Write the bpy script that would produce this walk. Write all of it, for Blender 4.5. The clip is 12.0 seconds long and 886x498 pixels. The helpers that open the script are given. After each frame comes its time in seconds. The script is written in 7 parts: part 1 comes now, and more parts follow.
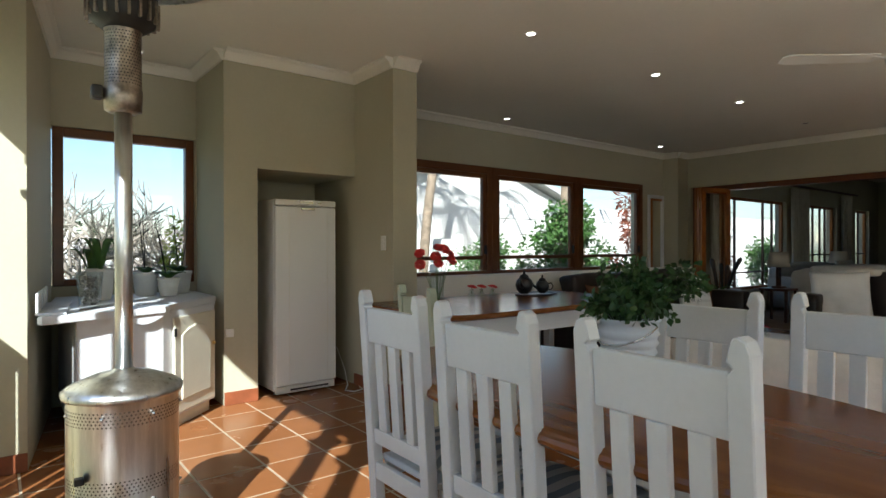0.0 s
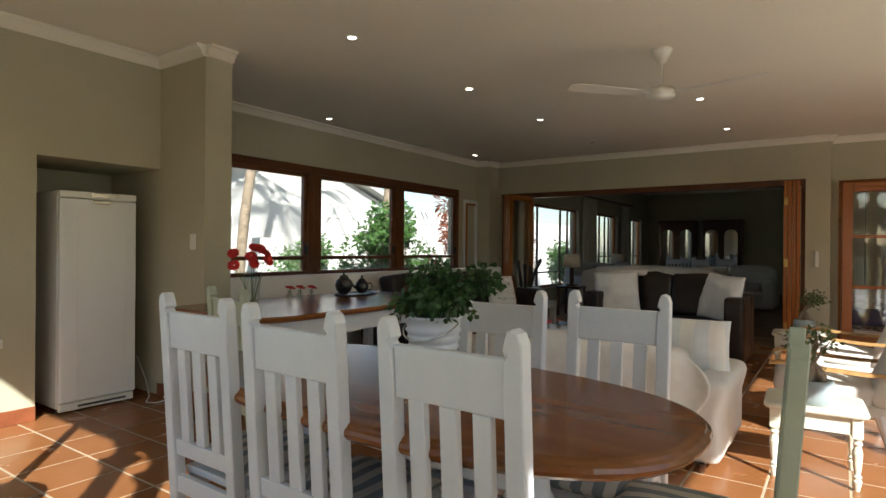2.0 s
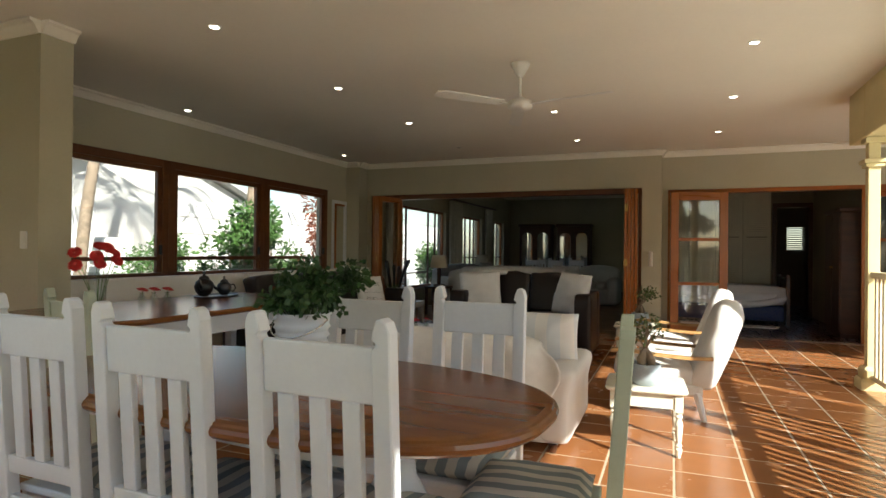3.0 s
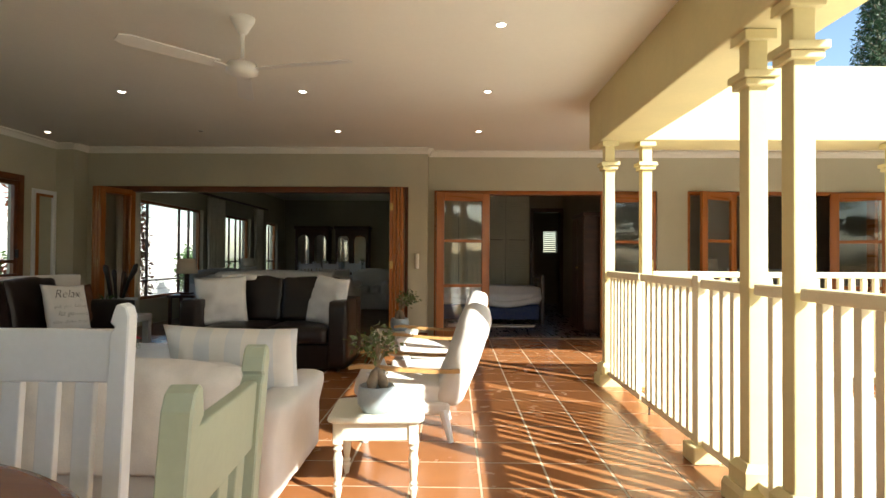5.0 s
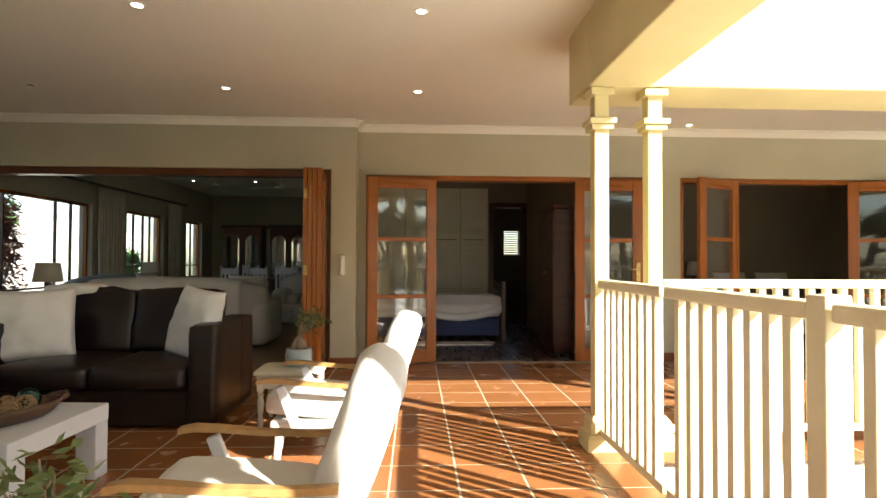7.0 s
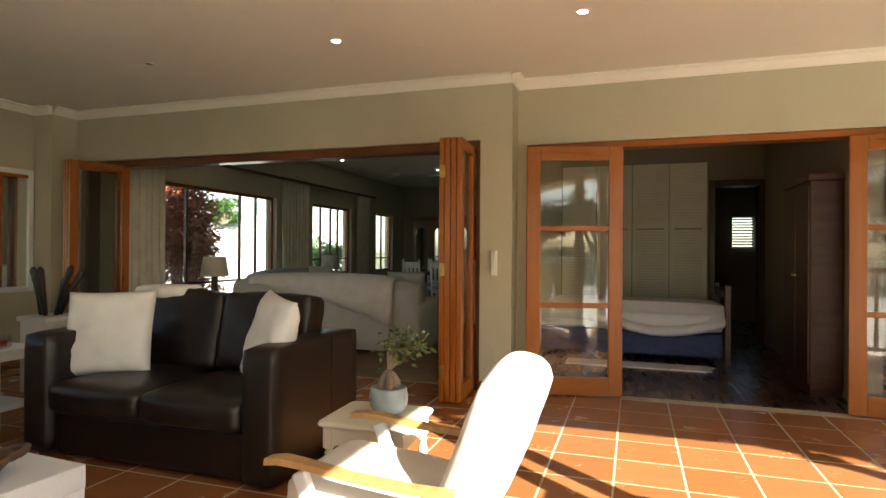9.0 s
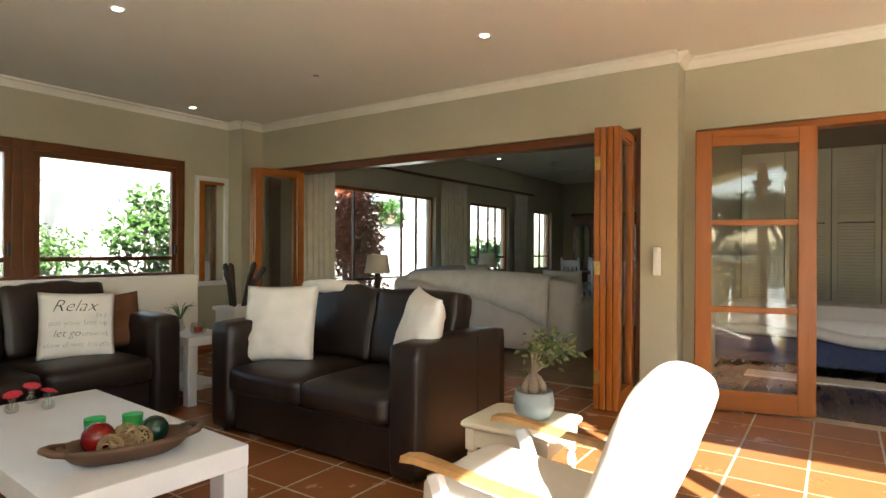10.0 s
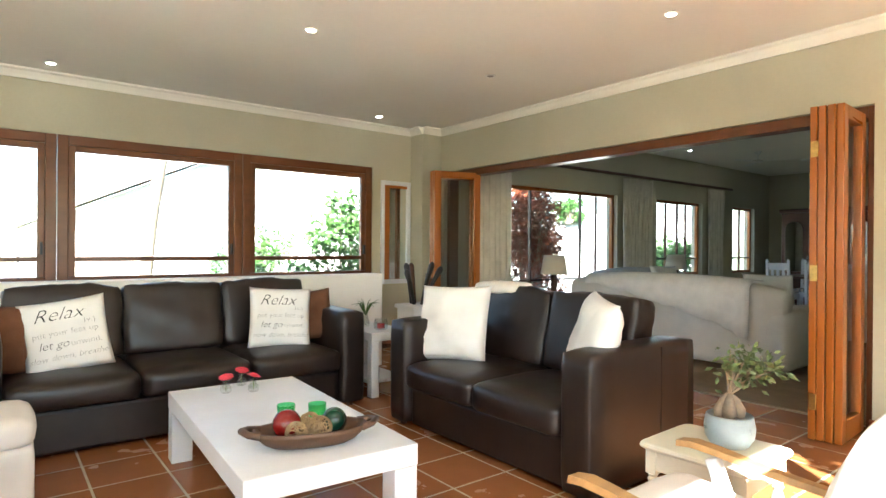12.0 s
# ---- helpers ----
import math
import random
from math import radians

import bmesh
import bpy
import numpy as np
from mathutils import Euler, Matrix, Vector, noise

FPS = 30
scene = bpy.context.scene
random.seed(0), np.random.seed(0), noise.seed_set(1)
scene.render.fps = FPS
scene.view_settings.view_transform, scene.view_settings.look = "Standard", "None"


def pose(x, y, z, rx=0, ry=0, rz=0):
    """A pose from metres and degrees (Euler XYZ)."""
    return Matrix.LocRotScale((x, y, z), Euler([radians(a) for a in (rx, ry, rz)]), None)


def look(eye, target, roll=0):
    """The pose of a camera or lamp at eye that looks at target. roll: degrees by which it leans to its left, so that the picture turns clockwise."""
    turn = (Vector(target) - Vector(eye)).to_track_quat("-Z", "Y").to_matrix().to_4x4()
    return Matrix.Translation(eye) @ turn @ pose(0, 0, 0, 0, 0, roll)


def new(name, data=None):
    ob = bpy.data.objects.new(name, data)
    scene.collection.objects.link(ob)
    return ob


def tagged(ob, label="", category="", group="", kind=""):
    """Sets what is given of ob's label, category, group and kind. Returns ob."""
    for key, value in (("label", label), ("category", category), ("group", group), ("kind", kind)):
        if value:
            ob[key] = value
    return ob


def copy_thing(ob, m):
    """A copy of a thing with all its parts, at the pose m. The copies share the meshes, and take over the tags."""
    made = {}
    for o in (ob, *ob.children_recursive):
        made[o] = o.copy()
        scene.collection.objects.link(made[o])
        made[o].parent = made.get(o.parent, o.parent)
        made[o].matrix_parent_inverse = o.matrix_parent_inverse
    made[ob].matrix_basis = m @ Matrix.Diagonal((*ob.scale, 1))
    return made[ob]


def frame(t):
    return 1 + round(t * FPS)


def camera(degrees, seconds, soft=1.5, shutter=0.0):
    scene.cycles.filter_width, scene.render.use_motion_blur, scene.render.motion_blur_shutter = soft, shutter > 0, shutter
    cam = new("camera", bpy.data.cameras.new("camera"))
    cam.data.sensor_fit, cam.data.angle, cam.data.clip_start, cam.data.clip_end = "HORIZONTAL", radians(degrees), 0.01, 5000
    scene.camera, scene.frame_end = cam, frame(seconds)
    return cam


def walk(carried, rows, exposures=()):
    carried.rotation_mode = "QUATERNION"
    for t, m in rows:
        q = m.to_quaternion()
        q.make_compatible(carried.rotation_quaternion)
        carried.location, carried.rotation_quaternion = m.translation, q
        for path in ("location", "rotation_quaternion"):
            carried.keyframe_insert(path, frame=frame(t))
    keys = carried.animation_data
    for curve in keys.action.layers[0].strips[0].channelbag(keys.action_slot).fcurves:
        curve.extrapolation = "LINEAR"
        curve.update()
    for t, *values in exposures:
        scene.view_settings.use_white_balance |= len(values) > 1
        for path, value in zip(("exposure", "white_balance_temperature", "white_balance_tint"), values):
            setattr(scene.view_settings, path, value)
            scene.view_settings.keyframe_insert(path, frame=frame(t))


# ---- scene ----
# ---- the walk ----
cam = camera(75.2, 12.0)
PATH = [
    (0, (1.377, 0.217, 1.2), (-0.199, 1.449, 1.196), -0.1),
    (0.5, (1.398, 0.232, 1.201), (-0.130, 1.522, 1.194), 0.1),
    (1, (1.41, 0.261, 1.22), (-0.03, 1.65, 1.212), 0.1),
    (1.5, (1.446, 0.212, 1.197), (0.15, 1.735, 1.194), 0.4),
    (2, (1.449, 0.2, 1.207), (0.311, 1.845, 1.205), 0.5),
    (2.5, (1.47, 0.173, 1.191), (0.525, 1.935, 1.196), 0.6),
    (3, (1.481, 0.144, 1.19), (0.741, 2.002, 1.199), 0.6),
    (3.5, (1.511, 0.188, 1.174), (0.971, 2.114, 1.188), 0.6),
    (3.7, (1.548, 0.282, 1.181), (1.069, 2.224, 1.196), 0.7),
    (5.3, (1.777, 1.215, 1.161), (1.8, 3.215, 1.19), 0.3),
    (5.5, (1.824, 1.392, 1.175), (1.87, 3.391, 1.201), 0.3),
    (6, (1.865, 1.835, 1.173), (1.937, 3.833, 1.208), 0.1),
    (6.5, (1.899, 2.285, 1.182), (1.992, 4.283, 1.22), 0.2),
    (6.7, (1.929, 2.481, 1.16), (2.027, 4.478, 1.202), 0.2),
    (8.3, (2.259, 3.957, 1.21), (2.091, 5.949, 1.23), 0.7),
    (8.5, (2.273, 4.083, 1.23), (1.984, 6.062, 1.238), 0.4),
    (9, (2.312, 4.358, 1.207), (1.684, 6.257, 1.215), 0.4),
    (9.5, (2.327, 4.449, 1.208), (1.39, 6.216, 1.208), 0.3),
    (10, (2.337, 4.504, 1.198), (1.21, 6.156, 1.198), 0.3),
    (10.5, (2.334, 4.547, 1.206), (1.046, 6.077, 1.203), 0.4),
    (11, (2.306, 4.58, 1.206), (0.891, 5.993, 1.202), 0.3),
    (11.5, (2.296, 4.608, 1.201), (0.784, 5.917, 1.196), 0.4),
    (12, (2.294, 4.618, 1.205), (0.717, 5.848, 1.201), 0.4),
]
EXPOSURES = [(0.0, 1.1, 5750, 3), (2.5, 1.18, 6250, 4), (3.7, 1.36, 6450, 4), (5.5, 1.6, 6450, 4), (6.7, 1.78, 6550, 4), (8.5, 2.06, 6800, 4), (9.5, 2.34, 6650, 3),
             (10.5, 2.95, 6150, 2), (12.0, 3.55, 5800, 1)]
walk(cam, [(t, look(eye, aim, roll)) for t, eye, aim, roll in PATH], EXPOSURES)

# ---- sky and sun ----
SUN_FROM = Vector((1.17, -0.945, 1.0)).normalized()
world = bpy.data.worlds.new("sky")
scene.world = world
world.use_nodes = True
wn = world.node_tree.nodes
sky = wn.new("ShaderNodeTexSky")
sky.sky_type = 'NISHITA'
sky.sun_disc = False
sky.sun_elevation = math.asin(SUN_FROM.z)
sky.sun_rotation = math.atan2(SUN_FROM.x, SUN_FROM.y)
wn["Background"].inputs["Strength"].default_value = 0.10
world.node_tree.links.new(sky.outputs[0], wn["Background"].inputs["Color"])
sun = new("sun", bpy.data.lights.new("sun", "SUN"))
sun.data.energy = 5.0
sun.data.angle = radians(0.55)
sun.data.color = (1.0, 0.95, 0.87)
sun.matrix_world = look(SUN_FROM * 30, (0, 0, 0))

CEIL = 2.72


# ---- materials ----
def material(name, colour, rough=0.6, metal=0.0, vary=0.12, scale=6.0, fine=60.0, bump=0.15, spec=0.5, stretch=(1, 1, 1),
             vary_rough=0.08, dark=None):
    """A surface with stains at one scale and grain at another."""
    m = bpy.data.materials.new(name)
    m.use_nodes = True
    n, l = m.node_tree.nodes, m.node_tree.links
    p = n["Principled BSDF"]
    co = n.new("ShaderNodeTexCoord")
    mp = n.new("ShaderNodeMapping")
    mp.inputs["Scale"].default_value = stretch
    l.new(co.outputs["Object"], mp.inputs["Vector"])
    big, small = n.new("ShaderNodeTexNoise"), n.new("ShaderNodeTexNoise")
    big.inputs["Scale"].default_value, small.inputs["Scale"].default_value = scale, fine
    big.inputs["Detail"].default_value, small.inputs["Detail"].default_value = 4, 3
    for t in (big, small):
        l.new(mp.outputs[0], t.inputs["Vector"])
    add = n.new("ShaderNodeMath")
    add.operation = 'MULTIPLY_ADD'
    add.inputs[1].default_value = 0.35
    l.new(small.outputs[0], add.inputs[0])
    l.new(big.outputs[0], add.inputs[2])
    ramp = n.new("ShaderNodeValToRGB")
    lo = dark or [c * (1 - vary) for c in colour]
    hi = [min(1, c * (1 + vary)) for c in colour]
    ramp.color_ramp.elements[0].position, ramp.color_ramp.elements[1].position = 0.45, 0.9
    ramp.color_ramp.elements[0].color, ramp.color_ramp.elements[1].color = (*lo, 1), (*hi, 1)
    l.new(add.outputs[0], ramp.inputs[0])
    l.new(ramp.outputs[0], p.inputs["Base Color"])
    rr = n.new("ShaderNodeMapRange")
    rr.inputs["To Min"].default_value, rr.inputs["To Max"].default_value = max(0.02, rough - vary_rough), min(1, rough + vary_rough)
    l.new(big.outputs[0], rr.inputs["Value"])
    l.new(rr.outputs[0], p.inputs["Roughness"])
    p.inputs["Metallic"].default_value = metal
    p.inputs["Specular IOR Level"].default_value = spec
    if bump:
        b = n.new("ShaderNodeBump")
        b.inputs["Strength"].default_value, b.inputs["Distance"].default_value = bump, 0.004
        l.new(add.outputs[0], b.inputs["Height"])
        l.new(b.outputs[0], p.inputs["Normal"])
    return m


def glass_material(name, tint=(1, 1, 1), gloss=0.0):
    m = bpy.data.materials.new(name)
    m.use_nodes = True
    n, l = m.node_tree.nodes, m.node_tree.links
    n.remove(n["Principled BSDF"])
    tr, gl, mix, fr = n.new("ShaderNodeBsdfTransparent"), n.new("ShaderNodeBsdfGlossy"), n.new("ShaderNodeMixShader"), n.new("ShaderNodeLayerWeight")
    pw, sc = n.new("ShaderNodeMath"), n.new("ShaderNodeMath")
    pw.operation, pw.inputs[1].default_value = 'POWER', 4.0
    sc.operation, sc.inputs[1].default_value, sc.inputs[2].default_value = 'MULTIPLY_ADD', 0.6, 0.065
    tr.inputs[0].default_value = (*tint, 1)
    gl.inputs["Roughness"].default_value = gloss
    l.new(fr.outputs["Facing"], pw.inputs[0])
    l.new(pw.outputs[0], sc.inputs[0])
    l.new(sc.outputs[0], mix.inputs[0])
    l.new(tr.outputs[0], mix.inputs[1])
    l.new(gl.outputs[0], mix.inputs[2])
    l.new(mix.outputs[0], n["Material Output"].inputs[0])
    return m


def striped(name, colours, axis, width, rough=0.85):
    """Woven cloth with stripes along one axis."""
    m = material(name, colours[0], rough, vary=0.08, scale=20, fine=220, bump=0.25, spec=0.2)
    n, l = m.node_tree.nodes, m.node_tree.links
    co, sep, mul, fra, ramp = (n.new("ShaderNodeTexCoord"), n.new("ShaderNodeSeparateXYZ"), n.new("ShaderNodeMath"), n.new("ShaderNodeMath"),
                               n.new("ShaderNodeValToRGB"))
    l.new(co.outputs["Object"], sep.inputs[0])
    mul.operation, mul.inputs[1].default_value = 'MULTIPLY', 1 / width
    fra.operation = 'FRACT'
    l.new(sep.outputs[axis], mul.inputs[0])
    l.new(mul.outputs[0], fra.inputs[0])
    l.new(fra.outputs[0], ramp.inputs[0])
    ramp.color_ramp.interpolation = 'CONSTANT'
    e = ramp.color_ramp.elements
    e[0].position, e[1].position = 0, 0.5
    e[0].color, e[1].color = (*colours[0], 1), (*colours[1], 1)
    if len(colours) > 2:
        x = e.new(0.8)
        x.color = (*colours[2], 1)
    l.new(ramp.outputs[0], n["Principled BSDF"].inputs["Base Color"])
    return m


def tile_material(name, colours, rough):
    """Each tile takes its own shade between three colours."""
    m = material(name, colours[1], rough, vary=0.10, scale=5, fine=90, bump=0.02, spec=0.32)
    n, l = m.node_tree.nodes, m.node_tree.links
    ob, geo, add, fra, ramp, mix = (n.new("ShaderNodeObjectInfo"), n.new("ShaderNodeNewGeometry"), n.new("ShaderNodeMath"), n.new("ShaderNodeMath"),
                                    n.new("ShaderNodeValToRGB"), n.new("ShaderNodeMix"))
    for node in list(n):
        if node.bl_idname == "ShaderNodeMapping":
            l.new(geo.outputs["Position"], node.inputs["Vector"])
    l.new(ob.outputs["Random"], add.inputs[0])
    l.new(geo.outputs["Random Per Island"], add.inputs[1])
    fra.operation = 'FRACT'
    l.new(add.outputs[0], fra.inputs[0])
    l.new(fra.outputs[0], ramp.inputs[0])
    e = ramp.color_ramp.elements
    e[0].color, e[1].color = (*colours[0], 1), (*colours[2], 1)
    x = e.new(0.5)
    x.color = (*colours[1], 1)
    mix.data_type = 'RGBA'
    mix.inputs["Factor"].default_value = 0.5
    p = n["Principled BSDF"]
    old = p.inputs["Base Color"].links[0].from_socket
    l.new(ramp.outputs[0], mix.inputs["A"])
    l.new(old, mix.inputs["B"])
    l.new(mix.outputs["Result"], p.inputs["Base Color"])
    return m


def emitter(name, colour, strength):
    m = bpy.data.materials.new(name)
    m.use_nodes = True
    p = m.node_tree.nodes["Principled BSDF"]
    p.inputs["Base Color"].default_value = (*colour, 1)
    p.inputs["Emission Color"].default_value = (*colour, 1)
    p.inputs["Emission Strength"].default_value = strength
    return m


WALL = material("sage_wall_paint", (0.48, 0.452, 0.335), 0.75, vary=0.05, scale=1.5, fine=45, bump=0.12, spec=0.3)
CEILING = material("ceiling_paint", (0.83, 0.80, 0.715), 0.85, vary=0.03, scale=0.8, fine=30, bump=0.06, spec=0.2)
CREAM = material("cream_paint", (0.63, 0.54, 0.29), 0.6, vary=0.05, scale=3, fine=40, bump=0.1, spec=0.3)
RAILPAINT = material("rail_paint", (0.74, 0.66, 0.46), 0.5, vary=0.06, scale=5, fine=60, bump=0.12)
WHITE_PLASTER = material("white_plaster", (0.80, 0.78, 0.74), 0.8, vary=0.04, scale=2, fine=40, bump=0.15)
TILE = tile_material("terracotta_tile", ((0.225, 0.086, 0.029), (0.28, 0.113, 0.041), (0.325, 0.142, 0.058)), 0.25)
GROUT = material("pale_grout", (0.42, 0.35, 0.25), 0.9, vary=0.15, scale=10, fine=120, bump=0.3)
SKIRT = material("terracotta_skirting", (0.24, 0.075, 0.032), 0.35, vary=0.2, scale=8, fine=80)
MERANTI = material("varnished_meranti", (0.31, 0.095, 0.012), 0.30, vary=0.16, scale=2, fine=14, stretch=(7, 7, 0.35), bump=0.1)
MERANTI_H = material("varnished_meranti_rail", (0.31, 0.095, 0.012), 0.30, vary=0.16, scale=2, fine=14, stretch=(0.35, 0.35, 7), bump=0.1)
MERANTI_DARK = material("darker_meranti", (0.13, 0.042, 0.011), 0.32, vary=0.2, scale=2, fine=14, stretch=(5, 1, 5), bump=0.1)
DARKWOOD = material("dark_brown_wood", (0.065, 0.024, 0.011), 0.35, vary=0.3, scale=3, fine=30, stretch=(1, 6, 6), bump=0.1)
TABLEWOOD = material("polished_table_wood", (0.20, 0.072, 0.018), 0.22, vary=0.16, scale=2.0, fine=34, stretch=(0.5, 9, 9), bump=0.025)
ARMWOOD = material("pale_arm_wood", (0.42, 0.24, 0.09), 0.4, vary=0.2, scale=3, fine=40, stretch=(1, 7, 7), bump=0.08)
BOWLWOOD = material("old_bowl_wood", (0.085, 0.043, 0.022), 0.55, vary=0.35, scale=6, fine=50, stretch=(1, 5, 5), bump=0.3)
WHITEWOOD = material("white_painted_wood", (0.70, 0.72, 0.75), 0.42, vary=0.05, scale=4, fine=70, bump=0.12)
CREAMWOOD = material("cream_painted_wood", (0.70, 0.68, 0.56), 0.42, vary=0.06, scale=4, fine=70, bump=0.12)
GREENWOOD = material("pale_green_painted_wood", (0.40, 0.44, 0.33), 0.45, vary=0.08, scale=4, fine=70, bump=0.12)
LEATHER = material("dark_brown_leather", (0.016, 0.010, 0.008), 0.36, vary=0.3, scale=7, fine=160, bump=0.4, spec=0.45)
LINEN = material("white_linen", (0.66, 0.635, 0.60), 0.9, vary=0.06, scale=5, fine=240, bump=0.3, spec=0.15)
THROW = material("cream_knit_throw", (0.76, 0.735, 0.70), 0.95, vary=0.08, scale=9, fine=150, bump=0.6, spec=0.1)
PILLOW = material("off_white_pillow", (0.75, 0.735, 0.71), 0.92, vary=0.06, scale=7, fine=240, bump=0.35, spec=0.1)
BROWNCLOTH = material("brown_cushion_cloth", (0.12, 0.055, 0.03), 0.9, vary=0.2, scale=8, fine=200, bump=0.3, spec=0.1)
STRIPE = striped("pale_striped_cloth", ((0.76, 0.74, 0.70), (0.66, 0.68, 0.69)), 0, 0.16)
SEATPAD = striped("grey_striped_seat_cloth", ((0.60, 0.58, 0.52), (0.24, 0.28, 0.29)), 0, 0.07)
FRIDGE = material("fridge_enamel", (0.74, 0.74, 0.72), 0.35, vary=0.02, scale=3, fine=90, bump=0.05)
STEEL = material("brushed_steel", (0.70, 0.71, 0.70), 0.30, metal=1.0, vary=0.2, scale=5, fine=60, stretch=(8, 8, 0.5), bump=0.08)
TARNISH = material("tarnished_steel", (0.34, 0.29, 0.24), 0.38, metal=1.0, vary=0.5, scale=14, fine=70, bump=0.15)
BLACK = material("black_metal", (0.018, 0.016, 0.015), 0.5, vary=0.3, scale=8, fine=80)
BRASS = material("brass", (0.55, 0.38, 0.14), 0.35, metal=1.0, vary=0.25, scale=20, fine=80, bump=0.05)
CHROME = material("worn_chrome", (0.6, 0.6, 0.58), 0.25, metal=1.0, vary=0.1, scale=20, fine=80, bump=0.05)
PLASTIC = material("white_plastic", (0.76, 0.75, 0.70), 0.4, vary=0.03, scale=6, fine=60, bump=0.03)
PEWTER = material("dark_pewter", (0.06, 0.06, 0.065), 0.35, metal=0.8, vary=0.3, scale=20, fine=80)
CERAMIC = material("grey_blue_glaze", (0.31, 0.36, 0.39), 0.3, vary=0.12, scale=12, fine=90, bump=0.06)
WHITEPOT = material("white_glazed_pot", (0.72, 0.72, 0.70), 0.35, vary=0.06, scale=8, fine=60, bump=0.05)
PEBBLE = material("grey_pebbles", (0.22, 0.20, 0.17), 0.6, vary=0.4, scale=30, fine=90)
PRINT = material("faded_grey_print", (0.17, 0.16, 0.15), 0.9, vary=0.1, bump=0)
BARK = material("pale_bark", (0.26, 0.20, 0.14), 0.9, vary=0.35, scale=10, fine=60, bump=0.6)
GREYBARK = material("bare_grey_branches", (0.27, 0.235, 0.20), 0.85, vary=0.25, scale=10, fine=60, bump=0.4)
LEAF = material("leaf_green", (0.065, 0.14, 0.03), 0.5, vary=0.4, scale=8, fine=40, bump=0.1, spec=0.4)
LEAF_OLIVE = material("leaf_olive", (0.085, 0.115, 0.034), 0.45, vary=0.4, scale=9, fine=40, bump=0.1, spec=0.4)
CARPET = material("brown_carpet", (0.26, 0.19, 0.125), 0.95, vary=0.2, scale=4, fine=180, bump=0.5, spec=0.1)
DARKFLOOR = material("dark_polished_floor", (0.060, 0.026, 0.014), 0.28, vary=0.10, scale=3, fine=30, stretch=(6, 1, 6), bump=0.06)
FASCIA = material("pale_grey_fascia", (0.52, 0.51, 0.48), 0.7, vary=0.08, scale=4, fine=40)
LEAF_DARK = material("leaf_dark_green", (0.022, 0.055, 0.016), 0.45, vary=0.4, scale=8, fine=40, bump=0.1, spec=0.4)
LEAF_MID = material("leaf_mid_green", (0.036, 0.085, 0.022), 0.45, vary=0.4, scale=9, fine=40, bump=0.1, spec=0.4)
LEAF_YELLOW = material("leaf_lime", (0.22, 0.28, 0.02), 0.5, vary=0.3, scale=8, fine=40, bump=0.1)
LEAF_RED = material("leaf_copper_red", (0.22, 0.055, 0.02), 0.5, vary=0.5, scale=5, fine=40, bump=0.1)
PETAL = material("red_petals", (0.48, 0.012, 0.010), 0.6, vary=0.25, scale=20, fine=90, bump=0.1)
PETAL_PINK = material("pink_red_petals", (0.65, 0.04, 0.07), 0.6, vary=0.2, scale=20, fine=90, bump=0.1)
STEM = material("flower_stem", (0.08, 0.16, 0.03), 0.6, vary=0.2, scale=20, fine=60)
RED_GLAZE = material("red_glass_ball", (0.17, 0.006, 0.005), 0.10, vary=0.15, scale=10, fine=60, bump=0.02)
GREEN_GLAZE = material("dark_green_ball", (0.004, 0.032, 0.02), 0.10, vary=0.15, scale=10, fine=60, bump=0.02)
TWINE = material("rattan_twine", (0.30, 0.20, 0.10), 0.8, vary=0.3, scale=30, fine=90)
GREEN_GLASS = glass_material("green_tumbler_glass", (0.30, 0.85, 0.50), 0.03)
GLASS = glass_material("window_glass")
CLEAR = glass_material("clear_vase_glass", (0.92, 0.94, 0.93), 0.03)
INK = material("black_print", (0.02, 0.02, 0.02), 0.9, vary=0.1, bump=0)
BLUE_CLOTH = material("blue_patterned_bed_base", (0.022, 0.035, 0.10), 0.9, vary=0.7, scale=26, fine=120, bump=0.2, dark=(0.07, 0.09, 0.16))
SHEET = material("white_bed_linen", (0.72, 0.72, 0.74), 0.9, vary=0.05, scale=5, fine=120, bump=0.3, spec=0.1)
CURTAIN = material("pale_curtain", (0.70, 0.66, 0.57), 0.9, vary=0.1, scale=8, fine=200, bump=0.2, spec=0.1)
LOUNGE_SOFA = material("grey_linen_sofa", (0.42, 0.41, 0.39), 0.9, vary=0.08, scale=6, fine=200, bump=0.3, spec=0.1)
LAMPSHADE = material("cream_lampshade", (0.62, 0.56, 0.46), 0.9, vary=0.05, scale=6, fine=120, bump=0.2)
MIRROR = material("mirror_silver", (0.85, 0.86, 0.86), 0.03, metal=1.0, vary=0.02, bump=0, vary_rough=0.01)
LAWN = material("garden_ground", (0.16, 0.17, 0.09), 0.95, vary=0.45, scale=1.2, fine=18, bump=0.8)
PAVING = material("pale_deck_paving", (0.82, 0.78, 0.71), 0.8, vary=0.12, scale=2, fine=40, bump=0.3)
ROOFTILE = material("grey_roof_sheet", (0.30, 0.29, 0.28), 0.7, vary=0.2, scale=4, fine=40, bump=0.3)
# Wall colour darkened, so that the bedroom's dim light is in the paint.
BEDROOM_DIM_WALL = material("dimmed_bedroom_wall", (0.27, 0.24, 0.185), 0.8, vary=0.06, scale=1.5, fine=45, bump=0.12, spec=0.3)
# White lowered to cut the light the house bounces into the west windows.
HOUSE_PAINT = material("dulled_white_paint", (0.62, 0.60, 0.56), 0.85, vary=0.06, scale=1.5, fine=30, bump=0.2)
LAMP_GLOW = emitter("downlight_glow", (1.0, 0.93, 0.80), 6.0)
OFF_LAMP = material("unlit_lamp_glass", (0.45, 0.43, 0.40), 0.2, vary=0.05, bump=0)


